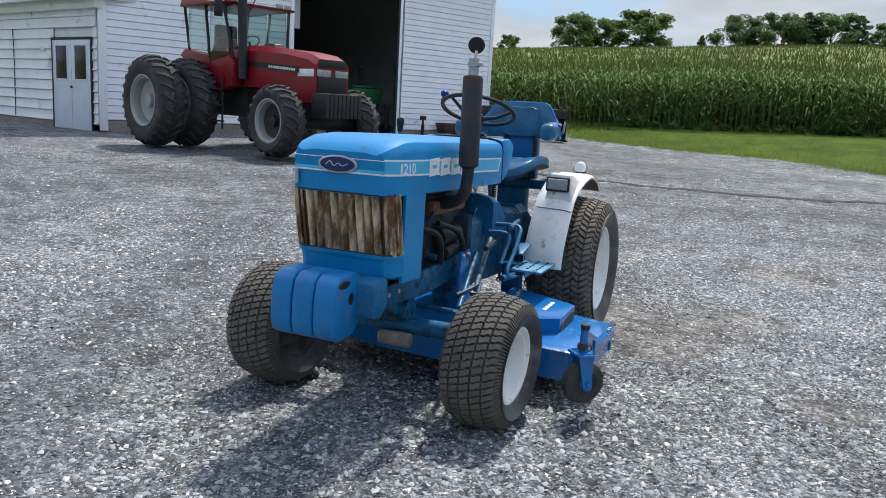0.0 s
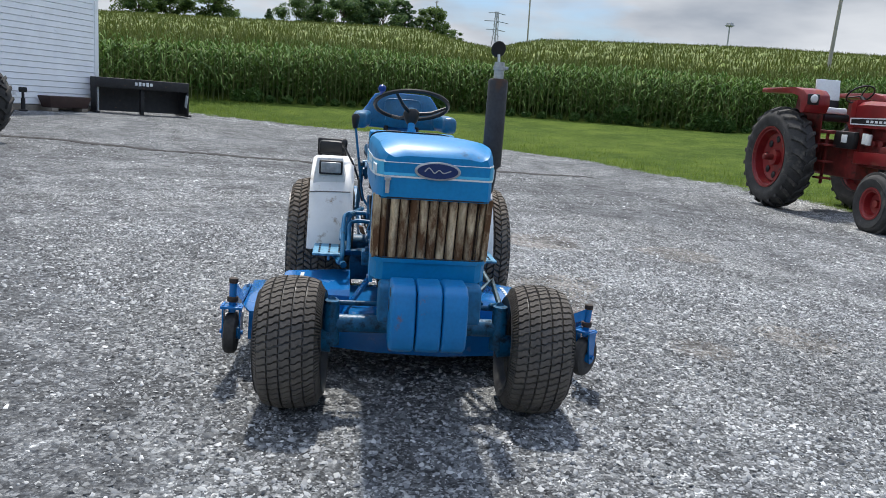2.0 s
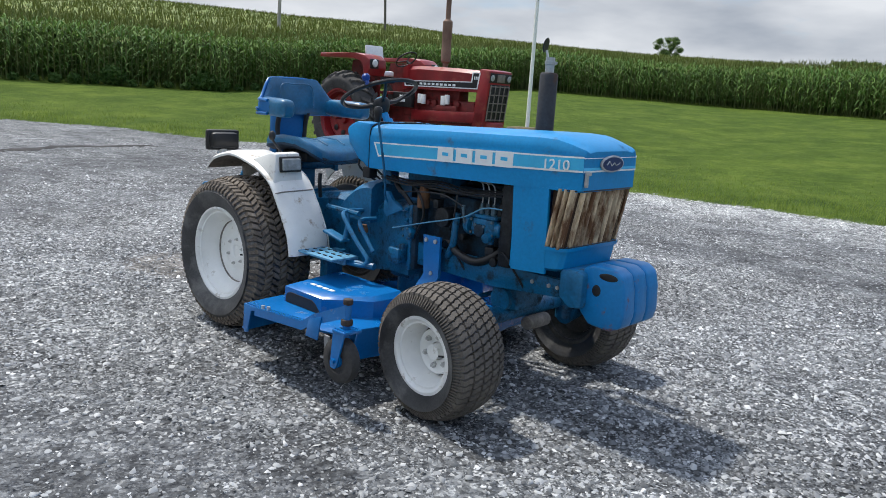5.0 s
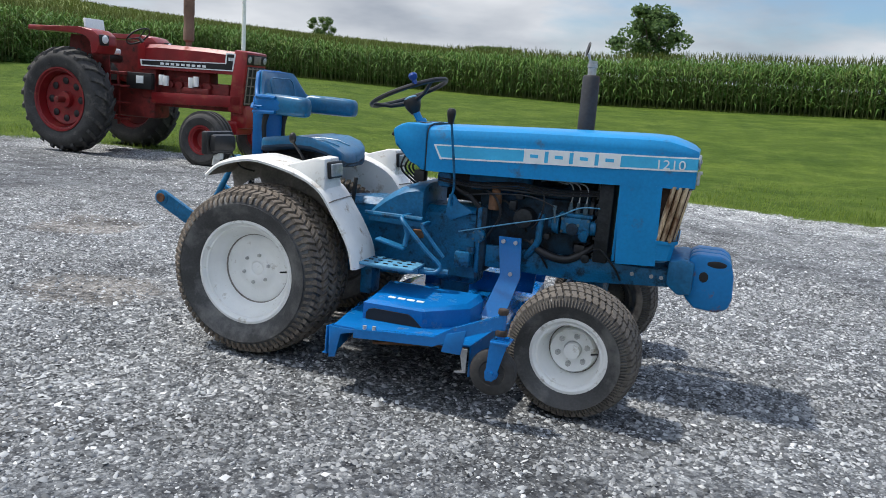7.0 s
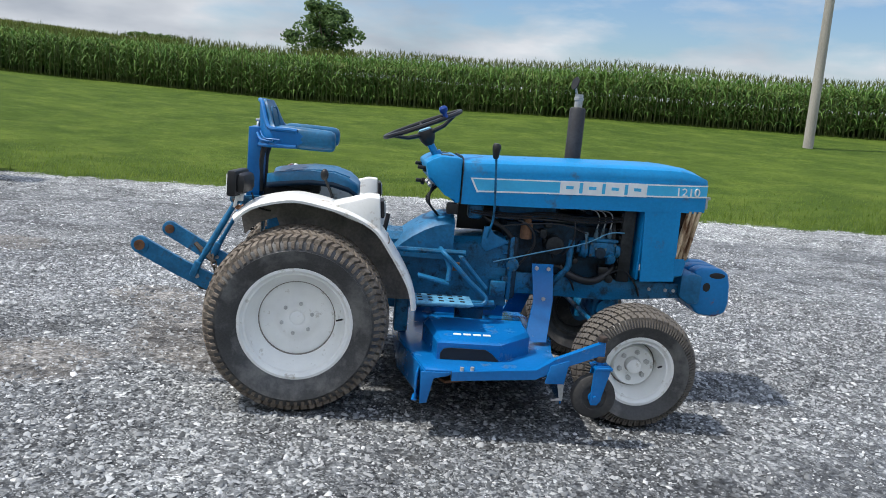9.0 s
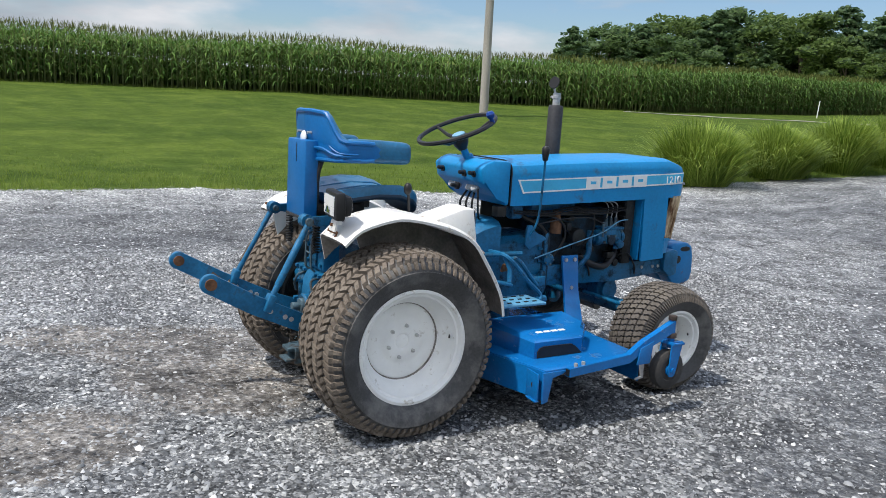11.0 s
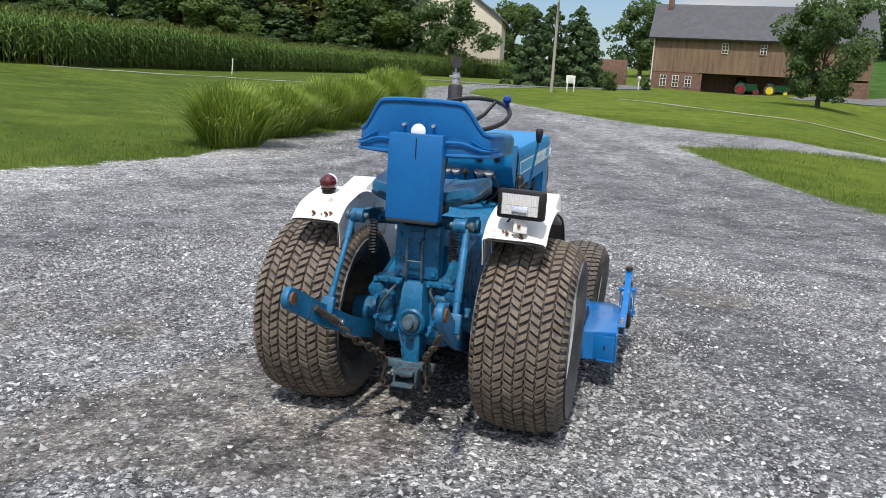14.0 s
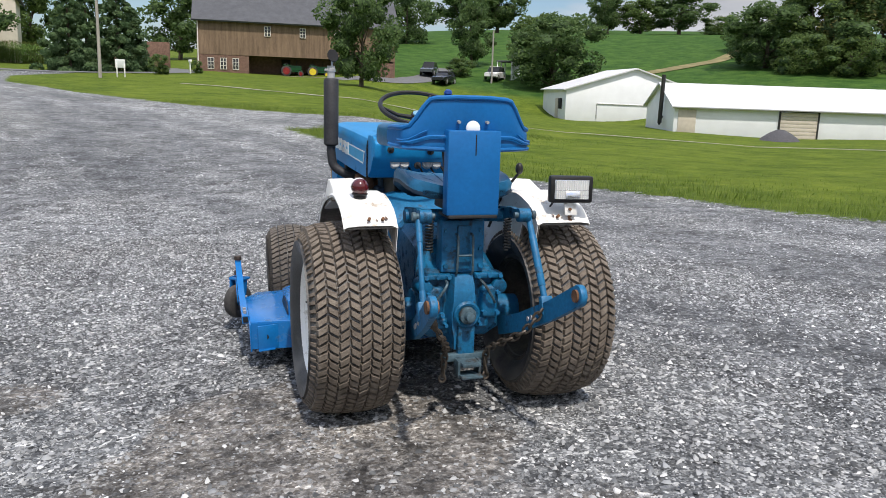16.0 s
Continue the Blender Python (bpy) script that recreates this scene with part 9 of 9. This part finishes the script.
meshes = [grass_clump(k) for k in (31, 32, 33)]
for k, (x, y, s) in enumerate(((2.7, -7.9, 1.10), (1.9, -10.2, 1.02), (1.05, -12.4, 1.14), (.25, -14.6, 1.18), (-.5, -16.7, 1.32), (-1.3, -18.8, 1.46))):
    g = new("ornamental_grass", meshes[k % 3])
    g.matrix_world = Matrix.Translation((x, y, float(ground_z(x, y)))) @ Matrix.Rotation(k * 1.1, 4, "Z") @ Matrix.Diagonal((1.22 + .08 * s, 1.22 + .08 * s, s * .98, 1))
    tagged(g, "tall arching clump of green ornamental grass beside the drive", "ornamental grass", "clumps of grass by the drive")

# grass blades: thick along the frayed edge of the lawn, thinner further in
BLADE = leafy("lawn grass blades", (.105, .165, .026), (.19, .255, .050), .5, .55)
ring = np.array(YARD + YARD[:1])
seg = np.hypot(*(ring[1:] - ring[:-1]).T)
near = np.array([min(np.hypot(p[0], p[1] - 4), np.hypot(q[0], q[1] - 4)) < 26 for p, q in zip(ring[:-1], ring[1:])])
pr_ = seg * near
n4 = 66000
pick = rng.choice(len(seg), n4, p=pr_ / pr_.sum())
t = rng.random(n4)[:, None]
p = ring[pick] * (1 - t) + ring[pick + 1] * t
d = ring[pick + 1] - ring[pick]
nrm = np.stack([-d[:, 1], d[:, 0]], 1) / np.hypot(d[:, 0], d[:, 1])[:, None]
off = np.abs(rng.normal(size=n4)) * 2.0 - .25
p = p + nrm * off[:, None]
keep = inside(p[:, 0], p[:, 1], YARD) < .22 * rng.random(n4) ** 2
p, off = p[keep], off[keep]
w = rng.random(len(p)) * 6.28
tall = (.045 + .085 * rng.random(len(p)) * np.exp(-np.abs(off - .25))) * (1 + .6 * (np.sin(p[:, 0] * 2.1) * np.sin(p[:, 1] * 1.7) > .35))
blades = ribbon(np.stack([p[:, 0], p[:, 1], ground_z(p[:, 0], p[:, 1]) + ripple(p[:, 0], p[:, 1]) - .005], 1), np.stack([np.cos(w), np.sin(w)], 1), tall * .6, tall * 1.3, tall * .35, .007 + .006 * rng.random(len(p)), 2)
tagged(new("lawn_edge_grass", strips_mesh("lawn_edge_grass", blades, 2, BLADE)), "ragged grass along the edge of the gravel", "grass", kind="stuff")

# loose crushed stone over the yard
STONE = bpy.data.materials.new("crushed limestone chips")
STONE.use_nodes = True
sn, sl = STONE.node_tree.nodes, STONE.node_tree.links
geo, rp = sn.new("ShaderNodeNewGeometry"), sn.new("ShaderNodeValToRGB")
for k, (pos, c) in enumerate(((0, (.045, .049, .053)), (.36, (.142, .152, .161)), (.70, (.290, .303, .312)), (.93, (.41, .424, .430)), (1, (.62, .628, .63)))):
    e = rp.color_ramp.elements[k] if k < 2 else rp.color_ramp.elements.new(pos)
    e.position, e.color = pos, (*c, 1)
sl.new(geo.outputs["Random Per Island"], rp.inputs["Fac"])
sco, sno, srp, smx = sn.new("ShaderNodeTexCoord"), sn.new("ShaderNodeTexNoise"), sn.new("ShaderNodeValToRGB"), sn.new("ShaderNodeMix")
sno.inputs["Scale"].default_value, sno.inputs["Detail"].default_value = .5, 6
srp.color_ramp.elements[0].position, srp.color_ramp.elements[0].color = .32, (.80, .79, .77, 1)
srp.color_ramp.elements[1].position, srp.color_ramp.elements[1].color = .66, (1.25, 1.26, 1.27, 1)
smx.data_type, smx.blend_type = "RGBA", "MULTIPLY"
smx.inputs[0].default_value = 1
sl.new(sco.outputs["Object"], sno.inputs["Vector"])
sl.new(sno.outputs["Fac"], srp.inputs["Fac"])
sl.new(rp.outputs["Color"], smx.inputs[6])
sl.new(srp.outputs["Color"], smx.inputs[7])
sl.new(smx.outputs[2], sn["Principled BSDF"].inputs["Base Color"])
sn["Principled BSDF"].inputs["Roughness"].default_value = .8
CHIP = np.array([(1, .2, 0), (-.1, 1, 0), (-1, -.1, 0), (.1, -1, 0), (0, 0, 1)], dtype=float)
CHIP_TRI = np.array([(0, 1, 4), (1, 2, 4), (2, 3, 4), (3, 0, 4)], dtype=np.int32)
LUMP = np.array([(1.05, .45, 0), (-.35, 1, 0), (-1.05, -.1, 0), (.2, -1, 0), (.45, .25, 1), (-.5, .1, .95)], dtype=float)
LUMP_TRI = np.array([(0, 1, 4), (1, 5, 4), (1, 2, 5), (2, 3, 5), (3, 4, 5), (3, 0, 4)], dtype=np.int32)


def stones(name, n, r0, r1, lo, hi, power=1.0, material=STONE, rim=0.0, lump=False, skew=3.0):
    """Angular chips lying tilted and half sunk on the yard, thin where wheels have packed it."""
    form, tri = (LUMP, LUMP_TRI) if lump else (CHIP, CHIP_TRI)
    m = len(form)
    r = np.sqrt(r0 ** 2 + (r1 ** 2 - r0 ** 2) * rng.random(n) ** power)
    w = rng.random(n) * 6.28
    x, y = .1 + r * np.sin(w), 3.6 + r * np.cos(w)
    dens = np.sin(x * .8 + 2 * np.sin(y * .5)) * np.sin(y * .7 + 1.5 * np.sin(x * .45)) + .5 * np.sin(x * 2.3 + np.sin(y * 1.9)) * np.sin(y * 2.1)
    fine = np.sin(x * 7.1 + 2 * np.sin(y * 5.3)) * np.sin(y * 6.7 + 2 * np.sin(x * 4.9))
    keep = (inside(x, y, YARD) > .1) & (rng.random(n) < (.85 + .35 * dens + .25 * fine) * (1 - .66 * worn(x, y)) * (1 - .74 * dirt_spots(x, y)))
    if rim:
        d = inside(x, y, YARD)
        keep = (d > .08) & (rng.random(n) < np.exp(-d / rim)) & (x > 1.5) & (y < 12)
    x, y = x[keep], y[keep]
    n = len(x)
    s = lo + (hi - lo) * rng.random(n) ** skew
    v = np.repeat(form[None], n, 0) * (1 + .7 * (rng.random((n, m, 1)) - .5)) * np.stack([np.ones(n), .5 + .5 * rng.random(n), (.30 if lump else .22) + (.50 if lump else .38) * rng.random(n)], 1)[:, None]
    v[:, 4:, :2] += .8 * (rng.random((n, 1, 2)) - .5)
    v[:, :4, 2] += .4 * (rng.random((n, 4)) - .6)
    lean, side = .42 * rng.normal(size=n)[:, None], .30 * rng.normal(size=n)[:, None]
    v[:, :, 2] += lean * v[:, :, 0] * .5 + side * v[:, :, 1] * .5
    a = rng.random(n) * 6.28
    c, d = np.cos(a)[:, None], np.sin(a)[:, None]
    v = np.stack([v[:, :, 0] * c - v[:, :, 1] * d, v[:, :, 0] * d + v[:, :, 1] * c, v[:, :, 2]], 2)
    v = v * s[:, None, None] + np.stack([x, y, ground_z(x, y) + ripple(x, y)], 1)[:, None]
    idx = (np.arange(n, dtype=np.int32) * m)[:, None, None] + tri[None]
    me = bpy.data.meshes.new(name)
    me.vertices.add(m * n)
    me.vertices.foreach_set("co", np.ascontiguousarray(v, dtype=np.float32).ravel())
    k = len(tri) * n
    me.loops.add(3 * k)
    me.loops.foreach_set("vertex_index", idx.ravel())
    me.polygons.add(k)
    me.polygons.foreach_set("loop_start", np.arange(0, 3 * k, 3, dtype=np.int32))
    me.polygons.foreach_set("loop_total", np.full(k, 3, dtype=np.int32))
    me.materials.append(material)
    me.update()
    return tagged(new(name, me), "loose grey crushed stone scattered over the yard", "gravel", kind="stuff")


stones("gravel_lumps", 85000, 0, 3.6, .0055, .0172, lump=True, skew=2.6)
stones("gravel_chips", 95000, 0, 3.6, .0035, .010)
stones("gravel_chips", 120000, 3.6, 6.6, .006, .0175, skew=2.3)
stones("gravel_chips", 60000, 6.4, 14, .012, .026, 1.2)
PALE_STONE = leafy("pale washed chips", (.22, .228, .235), (.62, .625, .62), .6, 0.0)
stones("pale_gravel", 330000, 4.0, 13, .008, .022, 1.0, PALE_STONE, .9)
# dark rut across the yard
RUT = mat("dark rut earth", (.030, .028, .027), .95, var=.35, scale=5, bump=.8, grain=40)
line = curve_pts([(-1.5, 15.9, 0), (-.4, 15.1, 0), (.65, 14.2, 0), (1.9, 13.7, 0), (3.6, 13.3, 0), (5.2, 13.0, 0), (7.4, 13.2, 0), (9.4, 13.3, 0)], 14)
b = B()
rows = []
for p in line:
    w = .07 + .18 * rng.random() ** 1.5
    y0 = p.y + rng.normal() * .03
    rows.append([(p.x, y0 - w, float(ground_z(p.x, y0 - w) + ripple(p.x, y0 - w)) + .004), (p.x, y0, float(ground_z(p.x, y0) + ripple(p.x, y0)) + .016), (p.x, y0 + w, float(ground_z(p.x, y0 + w) + ripple(p.x, y0 + w)) + .004)])
sheet(b, rows, .01)
tagged(new("ground_rut", finish("ground_rut", b, RUT)), "dark ragged rut worn across the gravel", "ground", kind="structure")
